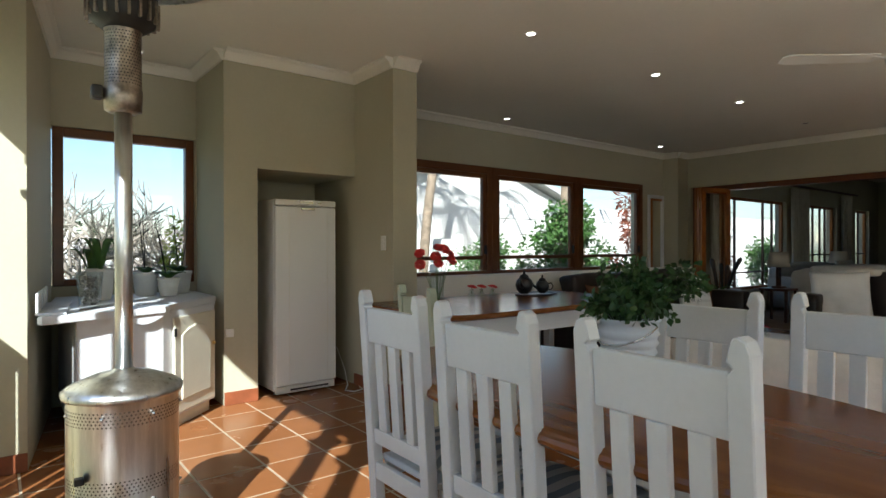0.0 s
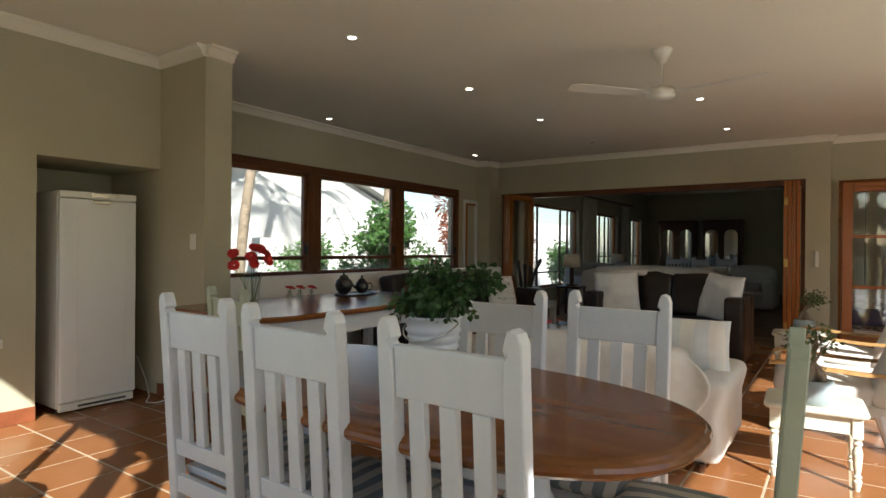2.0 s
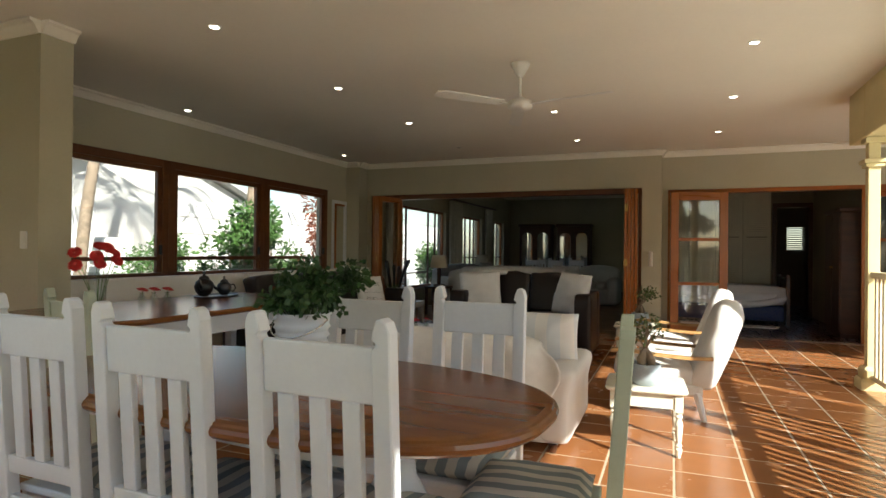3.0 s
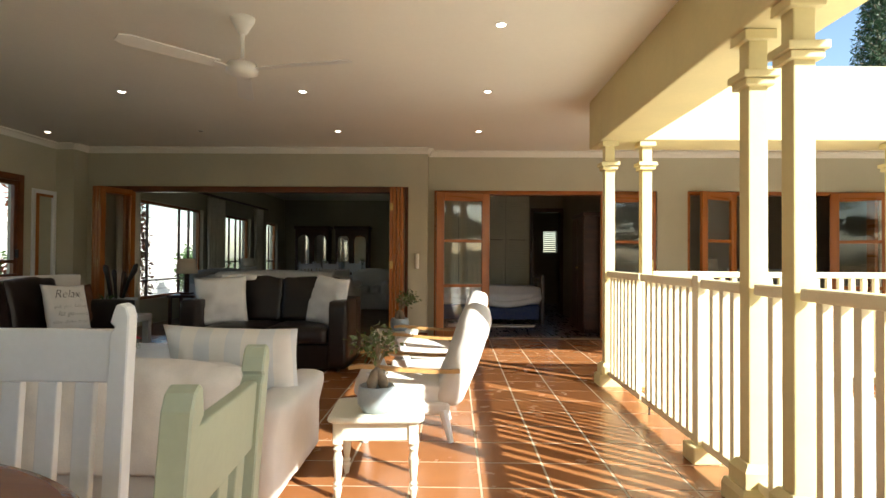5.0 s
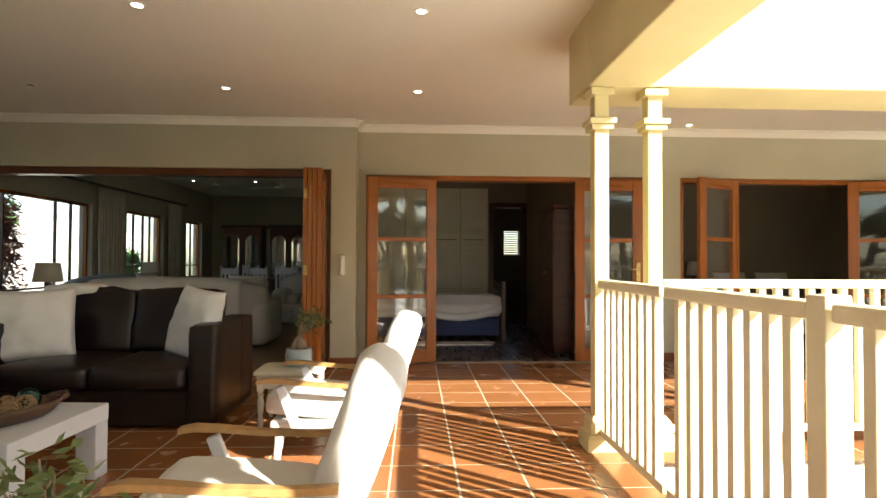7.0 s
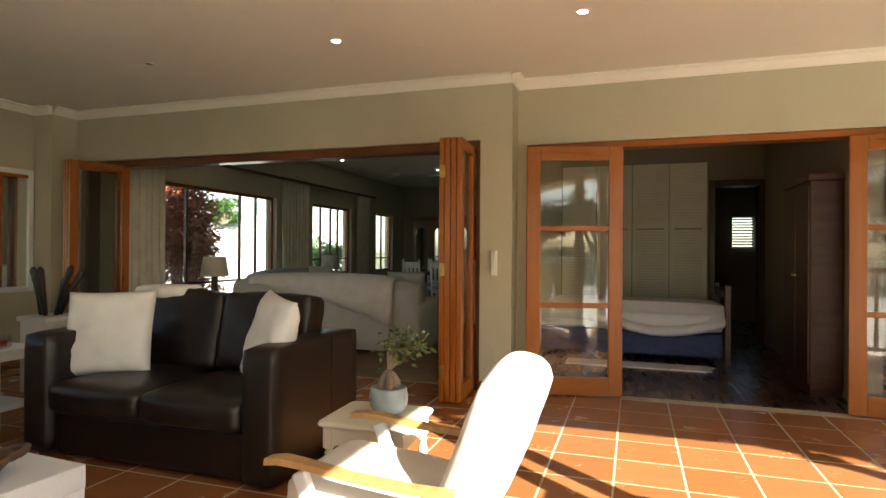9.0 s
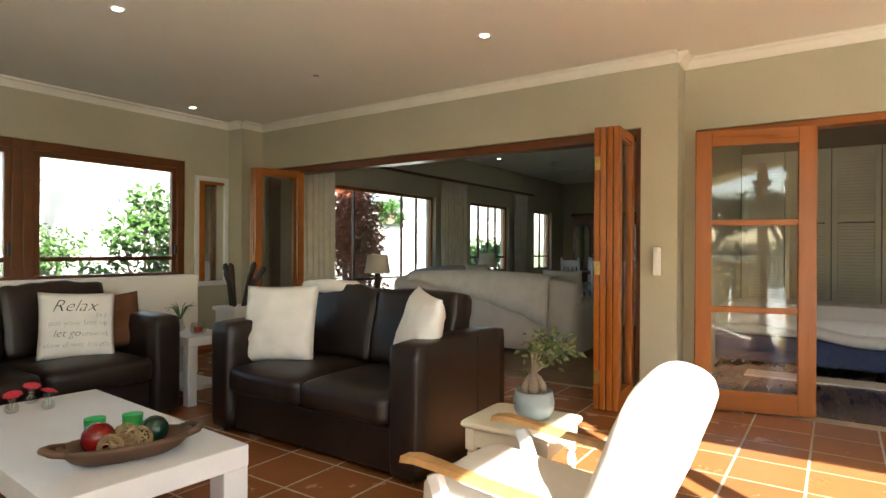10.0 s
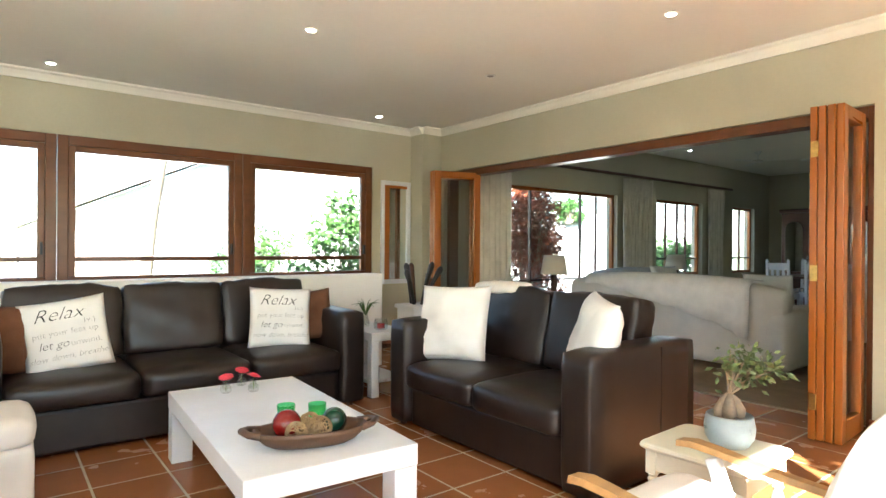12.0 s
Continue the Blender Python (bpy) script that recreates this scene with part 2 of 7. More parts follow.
# ---- mesh helpers ----
def part(name, bm, mat, parent=None, label="", smooth=False, at=None):
    """Link a bmesh as one mesh object."""
    me = bpy.data.meshes.new(name)
    if smooth:
        for f in bm.faces:
            f.smooth = True
    bm.to_mesh(me)
    bm.free()
    me.materials.append(mat)
    ob = new(name, me)
    if at is not None:
        ob.matrix_basis = at
    if parent is not None:
        ob.parent = parent
    return tagged(ob, label)


def base(name, m, label, category, group="", kind=""):
    """An empty at the foot of a thing."""
    ob = new(name)
    ob.empty_display_size = 0.1
    ob.matrix_basis = m
    return tagged(ob, label, category, group, kind)


def box(bm, a, b, bevel=0.0, seg=2, turn=None):
    r = bmesh.ops.create_cube(bm, size=1)
    vs = r["verts"]
    c = [(a[i] + b[i]) / 2 for i in range(3)]
    d = [abs(b[i] - a[i]) for i in range(3)]
    for v in vs:
        v.co = Vector((c[i] + v.co[i] * d[i] for i in range(3)))
    if bevel:
        es = list({e for v in vs for e in v.link_edges})
        g = bmesh.ops.bevel(bm, geom=es, offset=min(bevel, min(d) * 0.45), segments=seg, profile=0.5, affect='EDGES')
        vs = list({v for v in g["verts"]} | {v for v in vs if v.is_valid})
    if turn is not None:
        for v in vs:
            v.co = turn @ v.co
    return vs


def boxes(*spans, bevel=0.0):
    bm = bmesh.new()
    for a, b in spans:
        box(bm, a, b, bevel)
    return bm


def lathe(bm, profile, seg=24, at=(0, 0, 0)):
    """Turn (radius, height) pairs round the upright axis; closed at the ends."""
    rings = []
    for r, z in profile:
        rings.append([bm.verts.new((at[0] + r * math.cos(2 * math.pi * i / seg), at[1] + r * math.sin(2 * math.pi * i / seg), at[2] + z))
                      for i in range(seg)])
    for lo, hi in zip(rings, rings[1:]):
        for i in range(seg):
            bm.faces.new((lo[i], lo[(i + 1) % seg], hi[(i + 1) % seg], hi[i]))
    if profile[0][0] > 1e-4:
        bm.faces.new(rings[0][::-1])
    if profile[-1][0] > 1e-4:
        bm.faces.new(rings[-1])
    return bm


def tube(bm, pts, radii, seg=8):
    """A round rod through points."""
    pts = [Vector(p) for p in pts]
    if not isinstance(radii, (list, tuple)):
        radii = [radii] * len(pts)
    rings = []
    side = None
    for i, p in enumerate(pts):
        d = (pts[min(i + 1, len(pts) - 1)] - pts[max(i - 1, 0)]).normalized()
        if side is None:
            side = d.orthogonal().normalized()
        side = (side - d * side.dot(d)).normalized()
        up = d.cross(side)
        rings.append([bm.verts.new(p + (side * math.cos(2 * math.pi * k / seg) + up * math.sin(2 * math.pi * k / seg)) * radii[i]) for k in range(seg)])
    for lo, hi in zip(rings, rings[1:]):
        for k in range(seg):
            bm.faces.new((lo[k], lo[(k + 1) % seg], hi[(k + 1) % seg], hi[k]))
    bm.faces.new(rings[0][::-1])
    bm.faces.new(rings[-1])
    return bm


def prism(bm, outline, z0, z1):
    """A flat plate of any outline."""
    lo = [bm.verts.new((x, y, z0)) for x, y in outline]
    hi = [bm.verts.new((x, y, z1)) for x, y in outline]
    n = len(lo)
    bm.faces.new(lo[::-1])
    bm.faces.new(hi)
    for i in range(n):
        bm.faces.new((lo[i], lo[(i + 1) % n], hi[(i + 1) % n], hi[i]))
    return bm


def pad_height(u, v, thick, power=2.6):
    e = max(0.0, 1 - abs(u) ** power) * max(0.0, 1 - abs(v) ** power)
    return thick * e ** 0.45


def pillow_mesh(w, h, thick, seed=0, n=18, pinch=0.06, power=2.6, wrinkle=0.006):
    """A stuffed cushion lying in the xy plane, with pointed corners and creases."""
    bm = bmesh.new()
    sides = []
    for sgn in (1, -1):
        rows = []
        for j in range(n + 1):
            row = []
            for i in range(n + 1):
                u, v = 2 * i / n - 1, 2 * j / n - 1
                x = w / 2 * u * (1 - pinch * (1 - v * v))
                y = h / 2 * v * (1 - pinch * (1 - u * u))
                z = pad_height(u, v, thick / 2, power)
                k = noise.noise(Vector((x * 9 + seed * 7, y * 9, sgn * 3 + seed)))
                k2 = noise.noise(Vector((x * 24 + seed * 3, y * 24, sgn * 5)))
                edge = 1 if 0 < i < n and 0 < j < n else 0
                row.append(bm.verts.new((x, y, sgn * (z + edge * wrinkle * (k + 0.5 * k2)))))
            rows.append(row)
        sides.append(rows)
        for j in range(n):
            for i in range(n):
                f = (rows[j][i], rows[j][i + 1], rows[j + 1][i + 1], rows[j + 1][i])
                bm.faces.new(f if sgn > 0 else f[::-1])
    bmesh.ops.remove_doubles(bm, verts=bm.verts, dist=1e-5)
    return bm


def soft_box(w, d, h, bevel, seed=0, puff=0.02, cuts=7, wrinkle=0.006):
    """An upholstered block with rounded edges, a domed top and creases. Its base is at z = 0."""
    bm = bmesh.new()
    box(bm, (-w / 2, -d / 2, 0), (w / 2, d / 2, h))
    bmesh.ops.subdivide_edges(bm, edges=bm.edges[:], cuts=cuts, use_grid_fill=True)
    core = Vector((w / 2 - bevel, d / 2 - bevel, h / 2 - bevel))
    mid = Vector((0, 0, h / 2))
    for v in bm.verts:
        p = v.co - mid
        q = Vector(max(-core[i], min(core[i], p[i])) for i in range(3))
        o = p - q
        if o.length > 1e-6:
            p = q + o.normalized() * bevel
        u, t = p.x / (w / 2), p.y / (d / 2)
        if p.z > 0:
            p.z += puff * max(0, 1 - u * u) * max(0, 1 - t * t)
        p.y += puff * 0.6 * (1 if p.y > 0 else -1) * max(0, 1 - u * u) * max(0, 1 - (p.z / (h / 2)) ** 2) * abs(t)
        k = noise.noise(Vector((p.x * 7 + seed * 11, p.y * 7, p.z * 9 + seed))) + 0.5 * noise.noise(Vector((p.x * 19, p.y * 19 + seed, p.z * 19)))
        p += p.normalized() * wrinkle * k
        v.co = p + mid
    return bm


def leaf_cloud(bm, centre, radii, count, size, rng, slim=0.45, droop=0.3):
    """Many small pointed leaves inside an uneven ellipsoid."""
    c = Vector(centre)
    for _ in range(count):
        d = Vector((rng.gauss(0, 1), rng.gauss(0, 1), rng.gauss(0, 1))).normalized()
        r = rng.random() ** 0.45
        p = c + Vector((d.x * radii[0] * r, d.y * radii[1] * r, d.z * radii[2] * r))
        a = Vector((d.x + rng.gauss(0, 0.6), d.y + rng.gauss(0, 0.6), d.z * 0.6 - droop + rng.gauss(0, 0.5))).normalized()
        s = a.cross(Vector((rng.gauss(0, 1), rng.gauss(0, 1), rng.gauss(0, 1)))).normalized()
        nrm = a.cross(s)
        ln = size * rng.uniform(0.6, 1.25)
        w = ln * slim
        v0, v1 = bm.verts.new(p), bm.verts.new(p + a * ln * 0.5 + s * w * 0.5 + nrm * ln * 0.06)
        v2, v3 = bm.verts.new(p + a * ln), bm.verts.new(p + a * ln * 0.5 - s * w * 0.5 + nrm * ln * 0.06)
        bm.faces.new((v0, v1, v2))
        bm.faces.new((v0, v2, v3))
    return bm


def grow(bm, p, d, length, radius, depth, rng, spread=0.55, tips=None, seg=6, lift=0.12):
    """A limb that forks into thinner ones."""
    p, d = Vector(p), Vector(d).normalized()
    bend = Vector((rng.gauss(0, 0.14), rng.gauss(0, 0.14), lift))
    mid = p + d * length * 0.5
    end = mid + (d + bend).normalized() * length * 0.5
    tube(bm, [p, mid, end], [radius, radius * 0.86, radius * 0.72], seg)
    if depth == 0:
        if tips is not None:
            tips.append(end)
        return
    for _ in range(2 if rng.random() < 0.55 else 3):
        nd = (d + Vector((rng.gauss(0, spread), rng.gauss(0, spread), rng.gauss(0.1, spread * 0.7)))).normalized()
        grow(bm, end, nd, length * rng.uniform(0.62, 0.85), radius * 0.66, depth - 1, rng, spread, tips, seg, lift)


# ---- the large structure ----
def structure(name, bm, mat, label, category):
    return tagged(part(name, bm, mat), label, category, kind="structure")


structure("wall_west", boxes(((-4.04, 2.96, 0), (-3.82, 3.4, CEIL)), ((-4.04, 8.28, 0), (-3.82, 9.15, CEIL)), ((-4.04, 3.4, 0), (-3.82, 8.28, 0.87)),
                             ((-4.04, 3.4, 2.19), (-3.82, 8.28, CEIL)), ((-3.82, 8.85, 0), (-3.56, 9.15, CEIL))),
          WALL, "sage painted plaster wall round the long window", "wall")
structure("wall_north", boxes(((-4.04, 9.15, 0), (-3.5, 9.40, CEIL)), ((1.06, 9.15, 0), (1.335, 9.62, CEIL)), ((-3.5, 9.15, 2.17), (1.06, 9.40, CEIL))),
          WALL, "sage painted wall over the wide folding doorway", "wall")
structure("wall_north_east", boxes(((1.335, 9.40, 0), (1.42, 9.62, CEIL)), ((1.42, 9.40, 2.15), (4.66, 9.62, CEIL)), ((4.66, 9.40, 0), (5.10, 9.62, CEIL)),
                                   ((5.10, 9.40, 2.15), (7.85, 9.62, CEIL)), ((7.85, 9.40, 0), (10.2, 9.62, CEIL))),
          WALL, "sage painted wall with two bedroom doorways", "wall")
structure("wall_kitchen", boxes(((-4.04, 0.56, 0), (-3.85, 1.6, 0.91)), ((-4.04, 0.56, 2.13), (-3.85, 1.6, CEIL)),
                                ((-4.04, 1.586, 0.91), (-3.85, 1.6, 2.13)), ((-4.04, 1.6, 0), (-3.1, 1.86, CEIL)), ((-4.04, 1.86, 1.83), (-3.1, 2.73, CEIL)),
                                ((-4.04, 1.86, 0), (-3.9, 2.73, 1.83)), ((-4.04, 2.73, 0), (-2.48, 2.96, CEIL))),
          WALL, "sage painted piers round the fridge niche", "wall")
bm = bmesh.new()
prism(bm, [(-2.45, -0.2), (-2.45, 0.36), (-3.85, 0.56), (-4.04, 0.56), (-4.04, -0.2)], 0, CEIL)
structure("wall_south_west", bm, WALL, "sage painted corner pier beside the kitchen window", "wall")
structure("half_wall", boxes(((-2.88, 2.96, 0), (-2.72, 7.75, 0.94)), bevel=0.012), WHITE_PLASTER, "low white half wall behind the sofa", "wall")

# ceiling and its cove
bm = bmesh.new()
prism(bm, [(-4.04, 0.12), (3.06, 0.12), (3.06, 6.75), (10.2, 6.75), (10.2, 9.40), (1.06, 9.40), (1.06, 9.15), (-4.04, 9.15)], CEIL, CEIL + 0.13)
structure("ceiling", bm, CEILING, "pale cream plaster ceiling", "ceiling")


def cove(runs):
    """A coved cornice along wall faces: pairs of points with the room on the left hand."""
    bm = bmesh.new()
    prof = [(0, -0.085), (0.018, -0.085), (0.03, -0.06), (0.05, -0.03), (0.075, -0.018), (0.075, -0.002), (0, -0.002)]
    for a, b in runs:
        a, b = Vector((*a, CEIL)), Vector((*b, CEIL))
        d = (b - a).normalized()
        side = Vector((-d.y, d.x, 0))
        r0 = [bm.verts.new(a - d * 0.0 + side * s + Vector((0, 0, z))) for s, z in prof]
        r1 = [bm.verts.new(b + side * s + Vector((0, 0, z))) for s, z in prof]
        k = len(prof)
        for i in range(k):
            bm.faces.new((r0[i], r0[(i + 1) % k], r1[(i + 1) % k], r1[i]))
        bm.faces.new(r0[::-1])
        bm.faces.new(r1)
    return bm


structure("cornice", cove([((-3.82, 8.85), (-3.82, 2.96)), ((-3.56, 8.85), (-3.82, 8.85)), ((-3.56, 9.15), (-3.56, 8.85)), ((1.335, 9.15), (-3.56, 9.15)),
                           ((1.335, 9.40), (1.335, 9.15)), ((10.2, 9.40), (1.335, 9.40)), ((-2.48, 2.96), (-2.48, 2.73)), ((-2.48, 2.73), (-3.1, 2.73)),
                           ((-3.1, 2.73), (-3.1, 1.6)), ((-3.1, 1.6), (-3.85, 1.6)), ((-3.85, 1.6), (-3.85, 0.56)), ((-3.85, 0.56), (-2.45, 0.36))]),
          CEILING, "white coved cornice under the ceiling", "cornice")

# eaves beams and the parapet over them
structure("beam_east", boxes(((3.06, 0.12, 2.25), (3.45, 6.27, 2.93)), bevel=0.01), CREAM, "cream painted eaves beam along the terrace", "beam")
structure("beam_court", boxes(((3.06, 6.27, 2.25), (10.2, 6.75, 2.93)), bevel=0.01), CREAM, "cream painted eaves beam above the courtyard rail", "beam")
structure("beam_south", boxes(((-4.04, -0.17, 2.25), (3.45, 0.12, 3.05)), bevel=0.01), CREAM, "cream painted eaves beam at the terrace edge", "beam")
structure("roof", boxes(((-4.3, 0.12, CEIL + 0.13), (3.06, 9.15, CEIL + 0.25)), ((-3.8, 9.15, 3.02), (1.3, 19, 3.15)), ((1.3, 6.75, CEIL + 0.13), (10.2, 16, CEIL + 0.27))),
          ROOFTILE, "flat grey roof over the house", "roof")

# floors under the tiles, and the ground
bm = bmesh.new()
prism(bm, [(-4.04, -0.25), (3.30, -0.25), (3.30, 6.17), (10.2, 6.17), (10.2, 16), (-4.04, 19), (-4.04, 9)], -0.12, -0.002)
structure("floor", bm, GROUT, "terracotta tiled floor with pale grout", "floor")
bm = bmesh.new()
prism(bm, [(-400, -400), (400, -400), (400, 400), (-400, 400)], -0.6, -0.3)
structure("ground", bm, LAWN, "garden ground with dry grass", "ground")
structure("pavement", boxes(((3.30, -7.4, -0.3), (13.5, 6.17, -0.05))), PAVING, "pale sunlit courtyard paving", "pavement")

structure("skirting", boxes(((-3.1, 1.6, 0), (-3.085, 1.86, 0.1)), ((-3.1, 2.715, 0), (-2.48, 2.73, 0.1)), ((-2.48, 2.715, 0), (-2.465, 2.96, 0.1)),
                            ((1.045, 9.135, 0), (1.345, 9.15, 0.1)), ((1.335, 9.15, 0), (1.35, 9.4, 0.1)), ((4.66, 9.385, 0), (5.1, 9.4, 0.1)),
                            ((-2.45, -0.1, 0), (-2.435, 0.36, 0.1)), ((-3.82, 8.28, 0), (-3.805, 8.85, 0.1)), ((-3.56, 9.135, 0), (-3.5, 9.15, 0.1)),
                            ((7.85, 9.385, 0), (10.2, 9.4, 0.1)), bevel=0.004),
          SKIRT, "terracotta tile skirting along the walls", "skirting")


# ---- posts and railings of the terrace ----
def column(x, y):
    """A square post with a stepped cap and a chamfered plinth."""
    top = base("terrace_post", pose(x, y, 0), "cream painted square post with a stepped cap and plinth", "post", "posts of the terrace")
    part("shaft", boxes(((-0.046, -0.046, 0.2), (0.046, 0.046, 2.25)), bevel=0.006), CREAM, top)
    bm = bmesh.new()
    lathe(bm, [(0.15, 0), (0.15, 0.07), (0.135, 0.10), (0.115, 0.10), (0.115, 0.17), (0.08, 0.205)], 4)
    bmesh.ops.rotate(bm, verts=bm.verts, cent=(0, 0, 0), matrix=Matrix.Rotation(radians(45), 3, 'Z'))
    part("plinth", bm, CREAM, top)
    part("cap", boxes(((-0.085, -0.085, 2.02), (0.085, 0.085, 2.055)), ((-0.07, -0.07, 1.985), (0.07, 0.07, 2.018)), bevel=0.005), CREAM, top)
    part("neck", boxes(((-0.075, -0.075, 2.20), (0.075, 0.075, 2.247)), bevel=0.005), CREAM, top)
    return top


for px, py in ((3.15, 6.36), (3.49, 6.36), (3.15, 3.77), (3.15, 3.41), (5.76, 6.36), (6.12, 6.36), (8.4, 6.36), (3.15, -0.09), (-1.38, -0.09), (-1.74, -0.09), (0.50, -0.09), (0.87, -0.09)):
    column(px, py)


def railing(a, b, top_z=1.05, gap=0.105, label="cream painted timber railing with square balusters", low=0.09, name="railing"):
    """A straight run of square balusters between two rails."""
    a, b = Vector((*a, 0)), Vector((*b, 0))
    run = (b - a).length
    th = math.degrees(math.atan2(b.y - a.y, b.x - a.x))
    top = base(name, pose(a.x, a.y, 0, 0, 0, th), label, "railing", "railings of the terrace")
    part("top_rail", boxes(((0, -0.035, top_z - 0.055), (run, 0.035, top_z)), bevel=0.012), RAILPAINT, top)
    part("bottom_rail", boxes(((0, -0.022, low), (run, 0.022, low + 0.045)), bevel=0.005), RAILPAINT, top)
    n = max(2, round(run / gap))
    for i in range(1, n):
        x = run * i / n
        if i == 1:
            first = part("baluster", boxes(((x - 0.021, -0.021, low + 0.045), (x + 0.021, 0.021, top_z - 0.055)), bevel=0.003), RAILPAINT, top)
            x0 = x
        else:
            o = new("baluster", first.data)
            o.parent = top
            o.matrix_basis = pose(x - x0, 0, 0)
    return top


railing((3.15, 3.83), (3.15, 4.30))
gate = railing((3.15, 4.40), (3.15, 5.36), name="terrace_gate", label="cream painted slatted gate with a brass latch")
part("latch", boxes(((0.90, -0.05, 1.01), (0.98, -0.036, 1.04)), ((0.86, -0.046, 1.02), (1.0, -0.038, 1.03)), bevel=0.003), BRASS, gate, "brass gate latch")
bm = bmesh.new()
tube(bm, [(0.93, -0.03, 0.30), (0.93, -0.03, -0.0)], 0.007)
tube(bm, [(0.93, -0.03, 0.28), (0.93, -0.06, 0.27)], 0.007)
part("drop_bolt", bm, BLACK, gate, "black iron drop bolt")
post = base("gate_post", pose(3.15, 4.35, 0), "cream painted newel post of the gate", "post")
part("shaft", boxes(((-0.04, -0.04, 0), (0.04, 0.04, 1.07)), bevel=0.005), RAILPAINT, post)
part("plinth", boxes(((-0.08, -0.08, 0), (0.08, 0.08, 0.1)), bevel=0.01), CREAM, post)
railing((3.15, 5.40), (3.15, 6.30))
railing((3.15, 3.47), (3.15, 3.71))
railing((3.15, -0.03), (3.15, 3.35))
railing((3.55, 6.36), (5.70, 6.36))
railing((5.82, 6.36), (6.06, 6.36))
railing((6.18, 6.36), (8.34, 6.36))
railing((10.0, -4.0), (10.0, 6.2), gap=0.13)
railing((3.3, -4.0), (9.95, -4.0), gap=0.13)
railing((-1.32, -0.09), (0.44, -0.09))
railing((0.56, -0.09), (0.81, -0.09))
railing((0.93, -0.09), (1.28, -0.09))
railing((2.52, -0.09), (3.09, -0.09))
# Unseen wall, added to keep the sun off the dining chairs.
structure("shade_wall_south", boxes(((1.30, -0.17, 0), (2.50, -0.02, 2.248)), bevel=0.004), WALL, "added unseen wall at the terrace's southern side that shades the chairs", "wall")
railing((-1.68, -0.09), (-1.44, -0.09))
railing((-2.40, -0.09), (-1.80, -0.09))


# ---- the long window ----
def window_unit(name, x, y0, y1, z0, z1, bar, wood, label, thick=0.09, glass_x=None, fw=0.085, sub=0.055):
    """A timber window in a wall that runs along y: outer frame, sash, transom and two panes."""
    top = base(name, pose(x, (y0 + y1) / 2, z0), label, "window", kind="structure")
    w, h = (y1 - y0) / 2, z1 - z0
    t = thick / 2
    part("window_frame", boxes(((-t, -w, 0), (t, -w + fw, h)), ((-t, w - fw, 0), (t, w, h)), ((-t, -w + fw, h - fw), (t, w - fw, h)),
                               ((-t, -w + fw, 0), (t, w - fw, fw * 0.6)), bevel=0.006), wood, top)
    a = w - fw
    b0, b1 = bar - z0 - 0.022, bar - z0 + 0.022
    part("sash", boxes(((-t + 0.02, -a, fw * 0.6), (t - 0.02, -a + sub, h - fw)), ((-t + 0.02, a - sub, fw * 0.6), (t - 0.02, a, h - fw)),
                       ((-t + 0.02, -a + sub, h - fw - sub), (t - 0.02, a - sub, h - fw)), ((-t + 0.02, -a + sub, b0), (t - 0.02, a - sub, b1)), bevel=0.004), wood, top)
    for lo, hi in ((fw * 0.6, b0), (b1, h - fw - sub)):
        g = part("pane", boxes(((-0.003, -a + sub, lo), (0.003, a - sub, hi))), GLASS, top)
        g.visible_shadow = False
    part("catch", boxes(((t - 0.02, a - 0.035, b1 + 0.02), (t + 0.02, a - 0.015, b1 + 0.13)), bevel=0.004), BLACK, top)
    return top


for k, (y0, y1) in enumerate(((3.41, 5.05), (5.055, 6.69), (6.695, 8.275))):
    window_unit("window_%d" % (k + 1), -3.865, y0, y1, 0.872, 2.188, 1.08, MERANTI_DARK, "dark varnished timber window over the half wall")
kw = base("window_4", pose(-3.90, 1.03, 0.912), "dark varnished timber window over the kitchen counter", "window", kind="structure")
part("window_frame", boxes(((-0.04, -0.46, 0), (0.04, -0.39, 1.215)), ((-0.04, 0.485, 0), (0.04, 0.553, 1.215)), ((-0.04, -0.39, 1.145), (0.04, 0.485, 1.215)),
                           ((-0.04, -0.39, 0), (0.04, 0.485, 0.05)), bevel=0.006), MERANTI_DARK, kw)
g = part("pane", boxes(((-0.003, -0.39, 0.05), (0.003, 0.485, 1.145))), GLASS, kw)
g.visible_shadow = False


